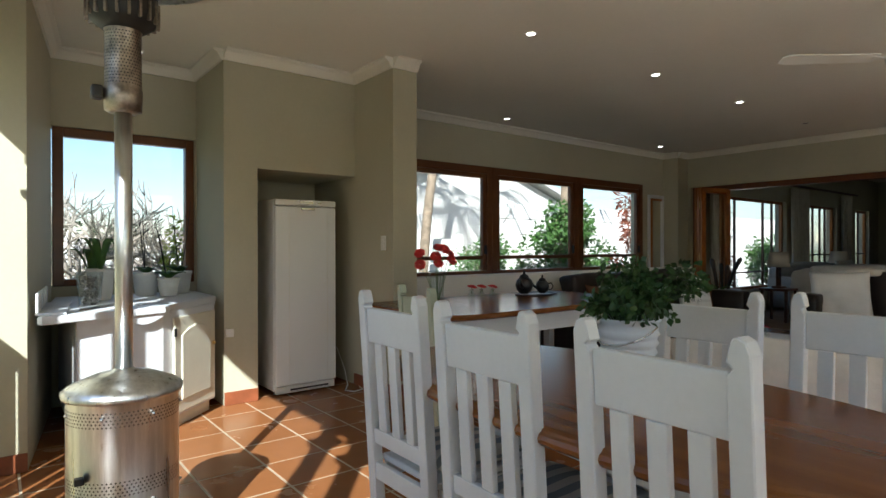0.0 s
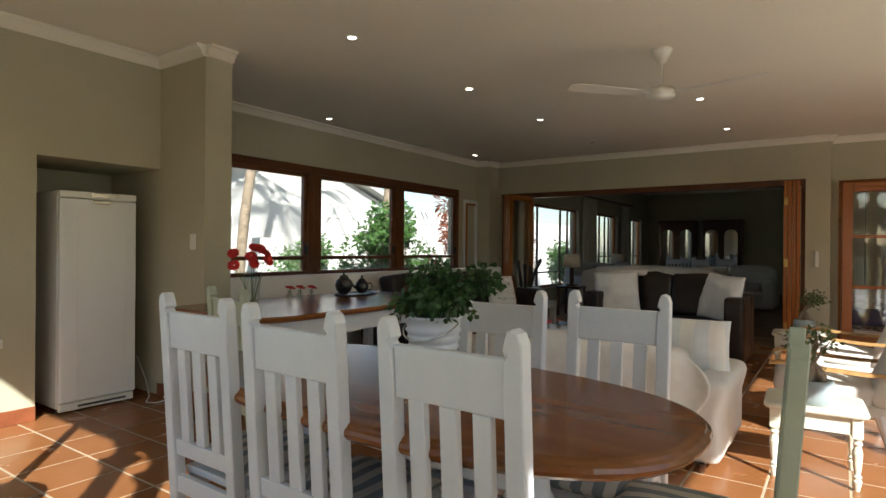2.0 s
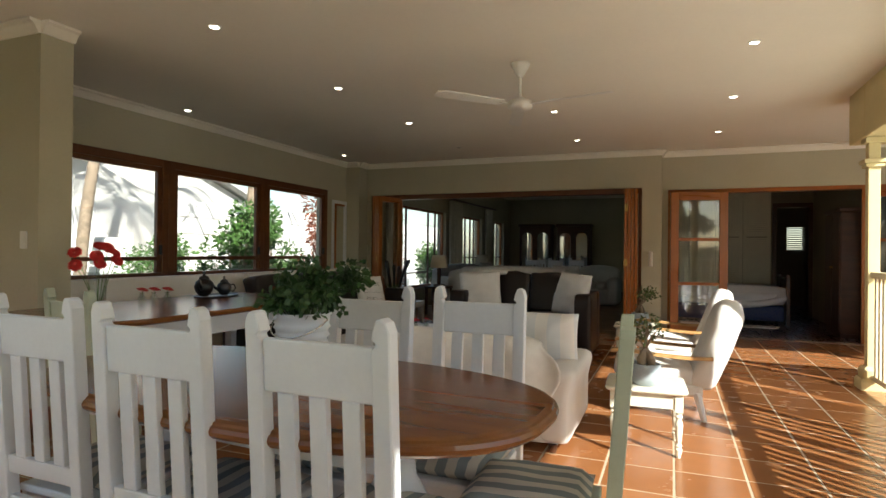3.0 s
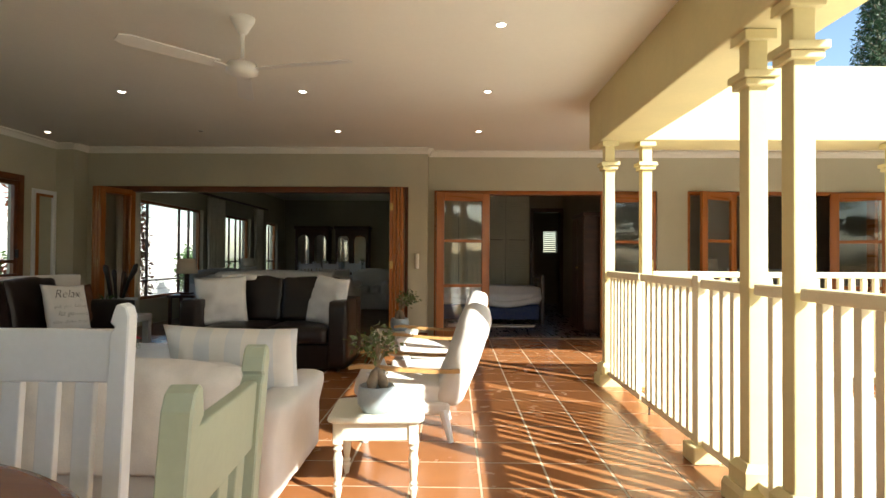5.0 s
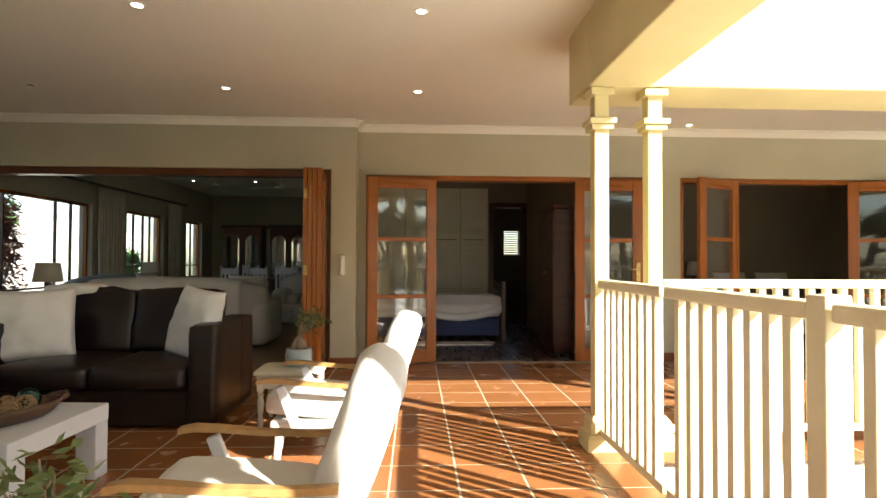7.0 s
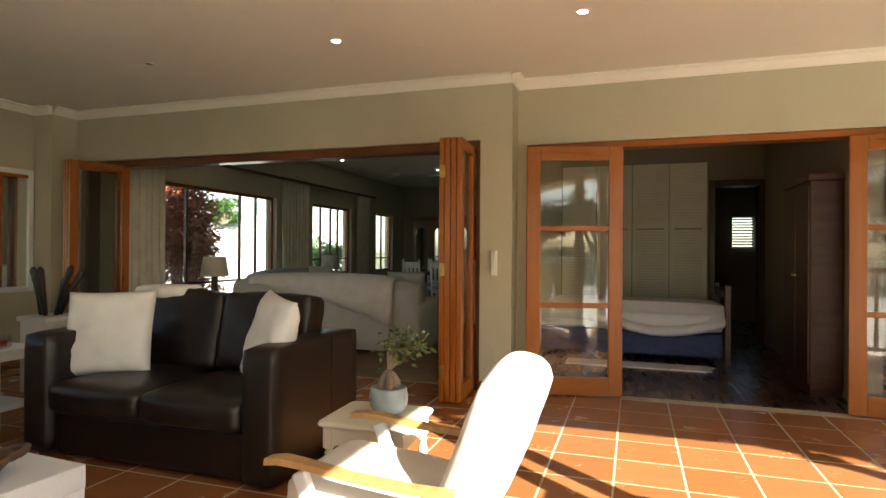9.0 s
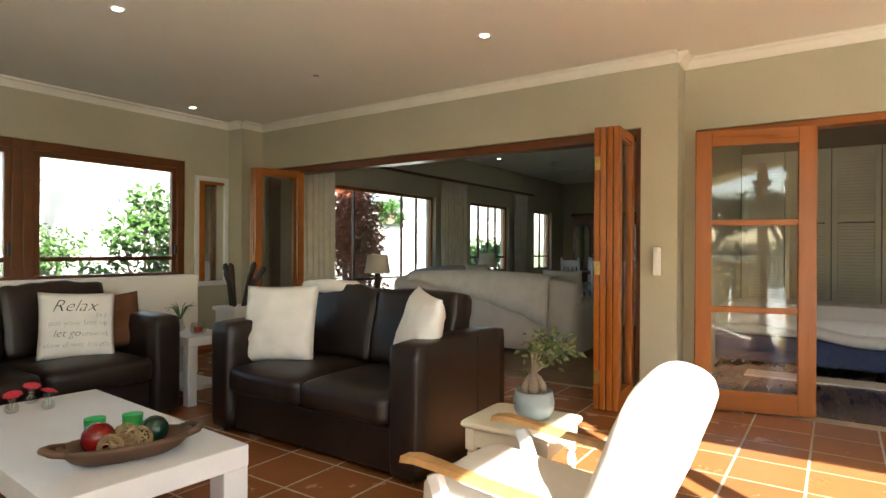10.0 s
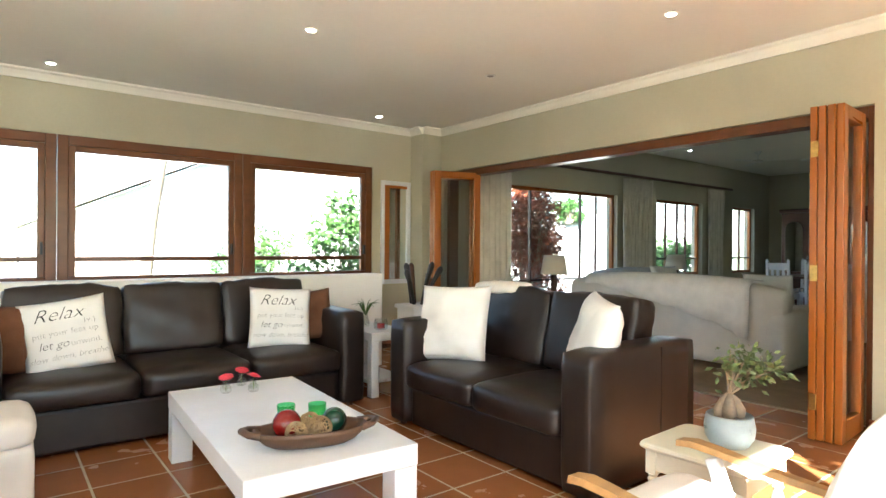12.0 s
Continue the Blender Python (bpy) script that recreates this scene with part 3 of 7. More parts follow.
# ---- door leaves ----
def leaf(name, foot, turn, width, height, label, category="door", muntins=(0.37, 0.70), handle=None, thick=0.045, stile=0.115, bottom=0.15, part_of=None):
    """A glazed timber door leaf: it runs from its foot along local x."""
    if part_of is None:
        top = base(name, pose(*foot, 0, 0, turn), label, category, kind="structure")
    else:
        top = new(name)
        top.matrix_basis = pose(*foot, 0, 0, turn)
        top.parent = part_of
    t = thick / 2
    part("stile", boxes(((0, -t, 0), (stile, t, height)), bevel=0.005), MERANTI, top)
    part("stile", boxes(((width - stile, -t, 0), (width, t, height)), bevel=0.005), MERANTI, top)
    part("rail", boxes(((stile, -t, 0), (width - stile, t, bottom)), bevel=0.005), MERANTI_H, top)
    part("rail", boxes(((stile, -t, height - stile), (width - stile, t, height)), bevel=0.005), MERANTI_H, top)
    for f in muntins:
        z = bottom + (height - stile - bottom) * f
        part("muntin", boxes(((stile, -t + 0.008, z - 0.022), (width - stile, t - 0.008, z + 0.022)), bevel=0.004), MERANTI_H, top)
    g = part("pane", boxes(((stile, -0.003, bottom), (width - stile, 0.003, height - stile))), GLASS, top)
    g.visible_shadow = False
    if handle is not None:
        part("handle_plate", boxes(((handle - 0.022, -t - 0.008, 0.92), (handle + 0.022, -t - 0.001, 1.14)), bevel=0.003), BRASS, top, "brass handle plate")
        bm = bmesh.new()
        tube(bm, [(handle, -t, 1.06), (handle, -t - 0.05, 1.06), (handle - 0.11, -t - 0.055, 1.06)], 0.009)
        part("handle", bm, BRASS, top, "brass lever handle")
    return top


def span(a, b):
    d = (b[0] - a[0], b[1] - a[1])
    return math.degrees(math.atan2(d[1], d[0])), math.hypot(*d)


th, w = span((1.455, 9.19), (2.225, 9.385))
leaf("door_1", (1.455, 9.19, 0.012), th, w, 2.08, "open glazed meranti door leaf with three panes", muntins=(0.33, 0.685))
th, w = span((3.84, 9.395), (4.60, 9.28))
leaf("door_2", (3.84, 9.395, 0.012), th, w, 2.08, "open glazed meranti door leaf with a brass handle", muntins=(0.33, 0.685), handle=w - 0.055)
th, w = span((5.16, 9.08), (5.80, 9.42))
leaf("door_3", (5.16, 9.08, 0.012), th, w, 2.105, "open glazed meranti door leaf of the far bedroom", muntins=(0.33, 0.685))
th, w = span((7.15, 9.42), (7.80, 9.10))
leaf("door_4", (7.15, 9.42, 0.012), th, w, 2.105, "open glazed meranti door leaf of the far bedroom", muntins=(0.33, 0.685))
structure("door_frame_bedroom", boxes(((1.42, 9.43, 0), (1.47, 9.60, 2.15)), ((4.61, 9.43, 0), (4.66, 9.60, 2.15)), ((1.47, 9.43, 2.095), (4.61, 9.60, 2.15)),
                                      ((5.10, 9.43, 0), (5.15, 9.60, 2.15)), ((7.80, 9.43, 0), (7.85, 9.60, 2.15)), ((5.15, 9.43, 2.095), (7.80, 9.60, 2.15)),
                                      bevel=0.005), MERANTI_H, "meranti door frames of the bedrooms", "door frame")
structure("door_frame_folding", boxes(((-3.5, 9.20, 0), (-3.45, 9.35, 2.17)), ((1.01, 9.20, 0), (1.06, 9.35, 2.17)), ((-3.45, 9.20, 2.09), (1.01, 9.35, 2.17)), bevel=0.005),
          MERANTI_DARK, "dark meranti frame of the folding doors", "door frame")


def fold_stack(name, feet, turn, label, hinge_side):
    """Folded leaves that stand face to face, with hinges on their edges."""
    top = base(name, pose(feet[0][0], feet[0][1], 0.012), label, "folding door", kind="structure")
    for k, (x, y, w) in enumerate(feet):
        leaf("leaf", (x - feet[0][0], y - feet[0][1], 0), turn + (3 if k % 2 else -2), w, 2.10, "", muntins=(), thick=0.042, stile=0.085, bottom=0.13, part_of=top)
    for z in (0.24, 1.05, 1.83):
        part("hinge", boxes(((-0.012 if hinge_side < 0 else 0.045, -0.01, z - 0.05), (0.03 if hinge_side < 0 else 0.09, -0.002, z + 0.05)), bevel=0.002), BRASS, top,
             "brass hinge plates")
    part("flush_bolt", boxes(((-0.027, 0.03, 0.98), (-0.021, 0.055, 1.16)), bevel=0.002), BRASS, top, "brass flush bolt")
    return top


fold_stack("folding_door_1", [(0.865, 8.69, 0.50), (0.912, 8.695, 0.50), (0.96, 8.70, 0.49), (1.007, 8.71, 0.48)], 90, "folded stack of glazed meranti door leaves", -1)
fold_stack("folding_door_2", [(-3.19, 8.70, 0.60), (-3.142, 8.69, 0.60), (-3.094, 8.68, 0.60)], 77, "folded stack of glazed meranti door leaves by the corner", 1)

# ---- fixtures on walls and ceiling ----
lit = None
for x, y, on in ((-3.49, 4.98, 1), (-3.42, 8.12, 1), (-1.45, 3.22, 1), (-1.45, 4.80, 1), (-1.445, 6.355, 1), (0.285, 6.35, 1), (0.272, 8.04, 1), (2.02, 6.34, 1),
                 (2.005, 8.045, 1), (-1.44, 8.045, 0), (-3.56, 1.10, 1), (5.09, 9.15, 1), (7.5, 9.15, 1), (2.02, 4.80, 1), (-2.88, 15.6, 2), (-1.55, 15.65, 2), (-2.87, 13.98, 2)):
    top = base("downlight", pose(x, y, 2.90 if on == 2 else CEIL), "small round recessed downlight in the ceiling", "downlight", "downlights of the ceiling")
    bm = bmesh.new()
    lathe(bm, [(0.046, -0.001), (0.046, -0.006), (0.034, -0.008), (0.030, -0.003)], 20)
    part("ring", bm, PLASTIC, top)
    bm = bmesh.new()
    lathe(bm, [(0.028, -0.0075), (0.028, -0.004)], 16)
    part("lamp", bm, LAMP_GLOW if on else OFF_LAMP, top)

fan = base("ceiling_fan", pose(0.325, 4.70, CEIL), "white three-bladed ceiling fan on a short rod", "fan")
bm = bmesh.new()
lathe(bm, [(0.02, -0.11), (0.03, -0.10), (0.075, -0.02), (0.078, 0.0)], 28)
part("canopy", bm, PLASTIC, fan, smooth=True)
bm = bmesh.new()
tube(bm, [(0, 0, -0.10), (0, 0, -0.30)], 0.012, 12)
part("rod", bm, PLASTIC, fan)
bm = bmesh.new()
lathe(bm, [(0.0, -0.385), (0.06, -0.38), (0.10, -0.36), (0.105, -0.325), (0.09, -0.30), (0.03, -0.285), (0.02, -0.27)], 32)
part("motor", bm, PLASTIC, fan, smooth=True)
for k in range(3):
    a = -12 + 120 * k
    bm = bmesh.new()
    prism(bm, [(0.17, -0.05), (0.70, -0.058), (0.75, -0.035), (0.75, 0.035), (0.70, 0.058), (0.17, 0.045)], -0.004, 0.004)
    bmesh.ops.rotate(bm, verts=bm.verts, cent=(0, 0, 0), matrix=Matrix.Rotation(radians(11), 3, 'X'))
    part("blade", bm, PLASTIC, fan, at=pose(0, 0, -0.335, 0, 0, a))
    bm = bmesh.new()
    prism(bm, [(0.085, -0.015), (0.20, -0.03), (0.20, 0.03), (0.085, 0.015)], -0.006, -0.001)
    part("blade_iron", bm, PLASTIC, fan, at=pose(0, 0, -0.335, 0, 0, a))

lounge_fan = copy_thing(fan, pose(-2.2, 15.0, 2.90, 0, 0, 25) @ Matrix.Diagonal((0.75, 0.75, 0.5, 1)))
tagged(lounge_fan, "white ceiling fan in the shaded lounge", "fan")

ph = base("wall_intercom", pose(1.19, 9.15, 1.0), "white intercom handset on the pier", "intercom")
part("body", boxes(((-0.028, -0.03, 0), (0.028, 0, 0.22)), bevel=0.01), PLASTIC, ph)
part("handset", boxes(((-0.02, -0.055, 0.005), (0.02, -0.031, 0.055)), ((-0.02, -0.055, 0.165), (0.02, -0.031, 0.215)), ((-0.016, -0.06, 0.05), (0.016, -0.043, 0.17)), bevel=0.006),
     PLASTIC, ph)
sw = base("light_switch", pose(-2.62, 2.73, 1.18), "white light switch plate on the pier", "switch")
part("plate", boxes(((-0.035, -0.01, 0), (0.035, 0, 0.12)), bevel=0.004), PLASTIC, sw)
part("rocker", boxes(((-0.018, -0.015, 0.03), (0.018, -0.010, 0.09)), bevel=0.003), PLASTIC, sw)

mir = base("wall_mirror", pose(-3.82, 8.62, 0.75), "tall narrow mirror in a white frame", "mirror")
part("frame", boxes(((0, -0.225, 0), (0.03, -0.175, 1.29)), ((0, 0.16, 0), (0.03, 0.215, 1.29)), ((0, -0.175, 1.235), (0.03, 0.16, 1.29)), ((0, -0.175, 0), (0.03, 0.16, 0.055)),
                    bevel=0.006), WHITEWOOD, mir)
part("inner_frame", boxes(((0, -0.175, 0.055), (0.022, -0.10, 1.235)), ((0, -0.10, 1.20), (0.022, 0.16, 1.235)), bevel=0.004), MERANTI, mir, "dark wood inner strip")
part("glass", boxes(((0.002, -0.10, 0.055), (0.010, 0.16, 1.20))), MIRROR, mir)


# ---- dining corner ----
def dining_chair(m, wood, label, group="", lean=0.07, height=1.05):
    """A slat-back chair. Its back stands at y = 0, its seat reaches to +y."""
    top = base("dining_chair", m, label, "chair", group)
    shear = Matrix(((1, 0, 0, 0), (0, 1, -lean / height, lean), (0, 0, 1, 0), (0, 0, 0, 1)))
    w = 0.168
    for s in (-1, 1):
        bm = bmesh.new()
        o, i = s * (w + 0.022), s * (w - 0.022)
        mid = s * w
        prof = [(o, 0), (o, height - 0.03), (o - s * 0.008, height - 0.008), (mid, height), (mid - s * 0.010, height - 0.004), (i + s * 0.006, height - 0.02),
                (i, height - 0.045), (i + s * 0.012, height - 0.055), (i, height - 0.07), (i, 0)]
        if s < 0:
            prof = prof[::-1]
        lo = [bm.verts.new((x, -0.02, z)) for x, z in prof]
        hi = [bm.verts.new((x, 0.02, z)) for x, z in prof]
        bm.faces.new(lo[::-1])
        bm.faces.new(hi)
        for k in range(len(prof)):
            bm.faces.new((lo[k], lo[(k + 1) % len(prof)], hi[(k + 1) % len(prof)], hi[k]))
        bmesh.ops.recalc_face_normals(bm, faces=bm.faces)
        bmesh.ops.bevel(bm, geom=[e for e in bm.edges if len(e.link_faces) == 2 and e.calc_face_angle() > 1.2], offset=0.003, segments=1, affect='EDGES')
        bm.transform(shear)
        part("back_leg", bm, wood, top)
        part("front_leg", boxes(((s * w - 0.02, 0.42, 0), (s * w + 0.02, 0.46, 0.42)), bevel=0.004), wood, top)
        part("side_rail", boxes(((s * w - 0.012, 0.085, 0.36), (s * w + 0.012, 0.42, 0.42)), bevel=0.003), wood, top)
        part("side_stretcher", boxes(((s * w - 0.010, 0.09, 0.16), (s * w + 0.010, 0.42, 0.195)), bevel=0.003), wood, top)
    bm = boxes(((-w + 0.022, -0.012, height - 0.185), (w - 0.022, 0.012, height - 0.062)), bevel=0.004)
    bm.transform(shear)
    part("top_board", bm, wood, top)
    bm = boxes(((-w + 0.022, -0.012, 0.50), (w - 0.022, 0.012, 0.555)), bevel=0.004)
    bm.transform(shear)
    part("lower_rail", bm, wood, top)
    for x in (-0.087, 0, 0.087):
        bm = boxes(((x - 0.023, -0.010, 0.555), (x + 0.023, 0.010, height - 0.185)), bevel=0.003)
        bm.transform(shear)
        part("slat", bm, wood, top)
    part("seat", boxes(((-w - 0.01, 0.075, 0.42), (w + 0.01, 0.47, 0.445)), bevel=0.006), wood, top)
    part("front_rail", boxes(((-w + 0.02, 0.43, 0.36), (w - 0.02, 0.452, 0.42)), bevel=0.003), wood, top)
    part("back_rail", boxes(((-w + 0.02, 0.03, 0.37), (w - 0.02, 0.052, 0.43)), bevel=0.003), wood, top)
    bm = pillow_mesh(0.37, 0.37, 0.075, seed=3, n=10, pinch=0.02, power=5)
    part("seat_pad", bm, SEATPAD, top, "grey and cream striped seat pad", smooth=True, at=pose(0, 0.28, 0.475))
    return top


WHITE_CHAIR = "white painted wooden dining chair with a slatted back"
first = dining_chair(pose(0.757, 1.218, 0, 0, 0, -2), WHITEWOOD, WHITE_CHAIR, "chairs round the dining table")
for x, y, r in ((0.248, 1.224, -1), (-0.258, 1.268, -1), (0.765, 2.345, 180), (0.335, 2.235, 179)):
    copy_thing(first, pose(x, y, 0, 0, 0, r))
green = dining_chair(pose(1.365, 1.88, 0, 0, 0, 94), GREENWOOD, "pale green painted dining chair at the table's head", "chairs round the dining table", height=1.0)
g2 = copy_thing(green, pose(-1.10, 1.97, 0, 0, 0, -8))
tagged(g2, "pale green painted dining chair at the long serving table")


def oval(cx, cy, a, b, power, n=64):
    out = []
    for i in range(n):
        t = 2 * math.pi * i / n
        c, s = math.cos(t), math.sin(t)
        out.append((cx + a * math.copysign(abs(c) ** (2 / power), c), cy + b * math.copysign(abs(s) ** (2 / power), s)))
    return out


def slab(bm, a, b, power, layers, n=72):
    """A plate of oval outline whose edge follows (inset, height) pairs from below to above."""
    rings = [[bm.verts.new((x, y, z)) for x, y in oval(0, 0, a - i, b - i, power, n)] for i, z in layers]
    for lo, hi in zip(rings, rings[1:]):
        for k in range(n):
            bm.faces.new((lo[k], lo[(k + 1) % n], hi[(k + 1) % n], hi[k]))
    bm.faces.new(rings[0][::-1])
    bm.faces.new(rings[-1])
    return bm


table = base("dining_table", pose(0.27, 1.715, 0, 0, 0, -4.5), "oval polished wood dining table on white turned pedestals", "table")
bm = bmesh.new()
slab(bm, 0.925, 0.47, 2.6, [(0.035, 0.722), (0.014, 0.726), (0.003, 0.736), (0.0, 0.746), (0.004, 0.756), (0.012, 0.760), (0.016, 0.766), (0.030, 0.770)])
part("tabletop", bm, TABLEWOOD, table, "polished reddish wood top")
for x in (-0.46, 0.46):
    bm = bmesh.new()
    lathe(bm, [(0.10, 0.06), (0.105, 0.10), (0.07, 0.14), (0.065, 0.2), (0.10, 0.30), (0.115, 0.38), (0.10, 0.46), (0.06, 0.53), (0.055, 0.58), (0.085, 0.62), (0.09, 0.66)], 28)
    part("pedestal", bm, WHITEWOOD, table, smooth=True, at=pose(x, 0, 0))
    part("foot", boxes(((x - 0.05, -0.36, 0), (x + 0.05, 0.36, 0.07)), bevel=0.015), WHITEWOOD, table)
    part("top_bearer", boxes(((x - 0.05, -0.32, 0.66), (x + 0.05, 0.32, 0.7215)), bevel=0.006), WHITEWOOD, table)
part("apron", boxes(((-0.62, -0.30, 0.65), (0.62, -0.28, 0.7215)), ((-0.62, 0.28, 0.65), (0.62, 0.30, 0.7215)), bevel=0.004), WHITEWOOD, table)


def bucket_plant(m):
    rng = random.Random(4)
    top = base("potted_plant", m, "bushy green plant in a ribbed white enamel bucket", "plant")
    bm = bmesh.new()
    prof = [(0.075, 0.0), (0.08, 0.004)]
    for k in range(5):
        z = 0.02 + k * 0.030
        prof += [(0.086 + z * 0.13, z), (0.096 + z * 0.13, z + 0.010), (0.087 + z * 0.13 + 0.002, z + 0.020)]
    prof += [(0.112, 0.188), (0.119, 0.195), (0.117, 0.203), (0.106, 0.200), (0.100, 0.18), (0.0, 0.175)]
    lathe(bm, prof, 36)
    part("bucket", bm, WHITEWOOD, top, "white ribbed bucket", smooth=True)
    bm = bmesh.new()
    tube(bm, [(-0.122 * math.cos(a), -0.122 * math.sin(a) * 0.98 - 0.002, 0.18 - 0.06 * math.sin(a)) for a in [math.pi * k / 12 for k in range(13)]], 0.003, 6)
    part("handle", bm, CHROME, top, "wire bucket handle")
    bm = bmesh.new()
    lathe(bm, [(0.014, 0), (0.016, 0.01), (0.012, 0.02)], 14)
    bmesh.ops.rotate(bm, verts=bm.verts, cent=(0, 0, 0), matrix=Matrix.Rotation(radians(90), 3, 'X'))
    part("handle_ear", bm, WHITEWOOD, top, at=pose(-0.055, -0.108, 0.195))
    bm, lf = bmesh.new(), bmesh.new()
    for k in range(60):
        a, r = rng.uniform(0, 6.28), 0.15 * math.sqrt(rng.random())
        z = 0.20 + (0.17 * (1 - (r / 0.17) ** 2)) * rng.uniform(0.35, 1.1) + rng.uniform(-0.01, 0.02)
        if k < 9:
            a, r = rng.uniform(0.2, 0.7), rng.uniform(0.15, 0.24)
            z = rng.uniform(0.30, 0.37)
        tip = Vector((r * math.cos(a), r * math.sin(a), z))
        root = Vector((0.3 * tip.x, 0.3 * tip.y, 0.17))
        tube(bm, [root, (root + tip) / 2 + Vector((0, 0, 0.03)), tip], [0.003, 0.0025, 0.0015], 5)
        leaf_cloud(lf, tip, (0.04, 0.04, 0.035), 24, 0.032, rng, slim=0.7)
    part("stalk", bm, LEAF_DARK, top)
    part("foliage", lf, LEAF_MID, top, "small round dark green leaves")


bucket_plant(pose(0.255, 1.87, 0.771) @ Matrix.Diagonal((0.88, 0.88, 0.98, 1)))

serve = base("serving_table", pose(-1.75, 3.32, 0), "long wooden serving table with a white painted frame", "table")
bm = bmesh.new()
slab(bm, 0.55, 1.03, 9, [(0.02, 0.762), (0.004, 0.77), (0.0, 0.785), (0.004, 0.797), (0.012, 0.80)])
part("tabletop", bm, TABLEWOOD, serve, "polished dark wood top")
part("apron", boxes(((-0.47, -0.95, 0.64), (-0.45, 0.95, 0.762)), ((0.45, -0.95, 0.64), (0.47, 0.95, 0.762)), ((-0.45, -0.95, 0.64), (0.45, -0.93, 0.762)),
                    ((-0.45, 0.93, 0.64), (0.45, 0.95, 0.762)), bevel=0.003), WHITEWOOD, serve)
for sx in (-0.44, 0.44):
    for sy in (-0.92, 0.92):
        part("leg", boxes(((sx - 0.035, sy - 0.035, 0), (sx + 0.035, sy + 0.035, 0.64)), bevel=0.006), WHITEWOOD, serve)


def gerbera(bm_s, bm_p, foot, tip, face, rng, r=0.036):
    """A daisy-like flower on a bent stem."""
    foot, tip, f = Vector(foot), Vector(tip), Vector(face).normalized()
    tube(bm_s, [foot, (foot + tip) / 2 + Vector((0, 0, 0.02)), tip], 0.0025, 5)
    s = f.orthogonal().normalized()
    t = f.cross(s)
    for ring, (n, rr, up) in enumerate(((18, r, 0.0), (14, r * 0.8, 0.006), (10, r * 0.5, 0.010))):
        for k in range(n):
            a = 2 * math.pi * (k + ring * 0.5) / n + rng.uniform(-0.08, 0.08)
            d = s * math.cos(a) + t * math.sin(a)
            e = f.cross(d)
            w = rr * 0.2
            o = tip + f * up
            v = [bm_p.verts.new(o + d * rr * 0.12 - e * w * 0.4), bm_p.verts.new(o + d * rr * 0.7 - e * w + f * 0.006), bm_p.verts.new(o + d * rr + f * (0.004 - 0.004 * ring)),
                 bm_p.verts.new(o + d * rr * 0.7 + e * w + f * 0.006), bm_p.verts.new(o + d * rr * 0.12 + e * w * 0.4)]
            bm_p.faces.new(v)


def vase_of_flowers(m):
    rng = random.Random(8)
    top = base("flower_vase", m, "red gerberas in a clear glass vase", "vase")
    bm = bmesh.new()
    lathe(bm, [(0.04, 0), (0.045, 0.01), (0.05, 0.10), (0.055, 0.21), (0.062, 0.235), (0.058, 0.235), (0.046, 0.10), (0.036, 0.015), (0.0, 0.012)], 24)
    part("vase", bm, CLEAR, top, smooth=True)
    for x, y, z, fx, fy in ((-0.02, -0.14, 0.36, 0.5, -0.6), (0.0, -0.15, 0.28, 0.8, -0.8), (0.06, 0.02, 0.39, 0.9, -0.2), (0.05, -0.05, 0.34, 0.7, -0.5), (0.02, 0.10, 0.36, 0.6, 0.1),
                            (0.08, 0.07, 0.31, 0.9, 0), (0.04, -0.02, 0.29, 0.9, -0.2), (-0.05, 0.05, 0.40, 0.5, -0.2)):
        s, p = bmesh.new(), bmesh.new()
        gerbera(s, p, (0.1 * x, 0.1 * y, 0.02), (x, y, z), (fx, fy, 0.55), rng, 0.045)
        part("stem", s, STEM, top)
        part("flower_head", p, PETAL, top, "red gerbera head")


vase_of_flowers(pose(-1.92, 2.74, 0.80))


def posy(m, mat, label, n=3):
    """Small glass bottles in a row with a flower head each."""
    rng = random.Random(n)
    for k in range(n):
        x = (k - (n - 1) / 2) * 0.085
        top = base("bud_vase", m @ pose(x, 0.025 * (k % 2), 0), label, "vase", "bud vases")
        bm = bmesh.new()
        lathe(bm, [(0.022, 0), (0.03, 0.012), (0.03, 0.03), (0.014, 0.05), (0.014, 0.062), (0.02, 0.068), (0.016, 0.066), (0.011, 0.05), (0.024, 0.026), (0.0, 0.008)], 18)
        part("bottle", bm, CLEAR, top, smooth=True)
        s, p = bmesh.new(), bmesh.new()
        gerbera(s, p, (0, 0, 0.01), (0.004, 0, 0.085), (0.15, -0.25, 1), rng, 0.045)
        part("stem", s, STEM, top)
        part("bloom", p, mat, top)


posy(pose(-2.06, 3.30, 0.80, 0, 0, 60), PETAL, "small glass bottle with a red flower on the serving table")


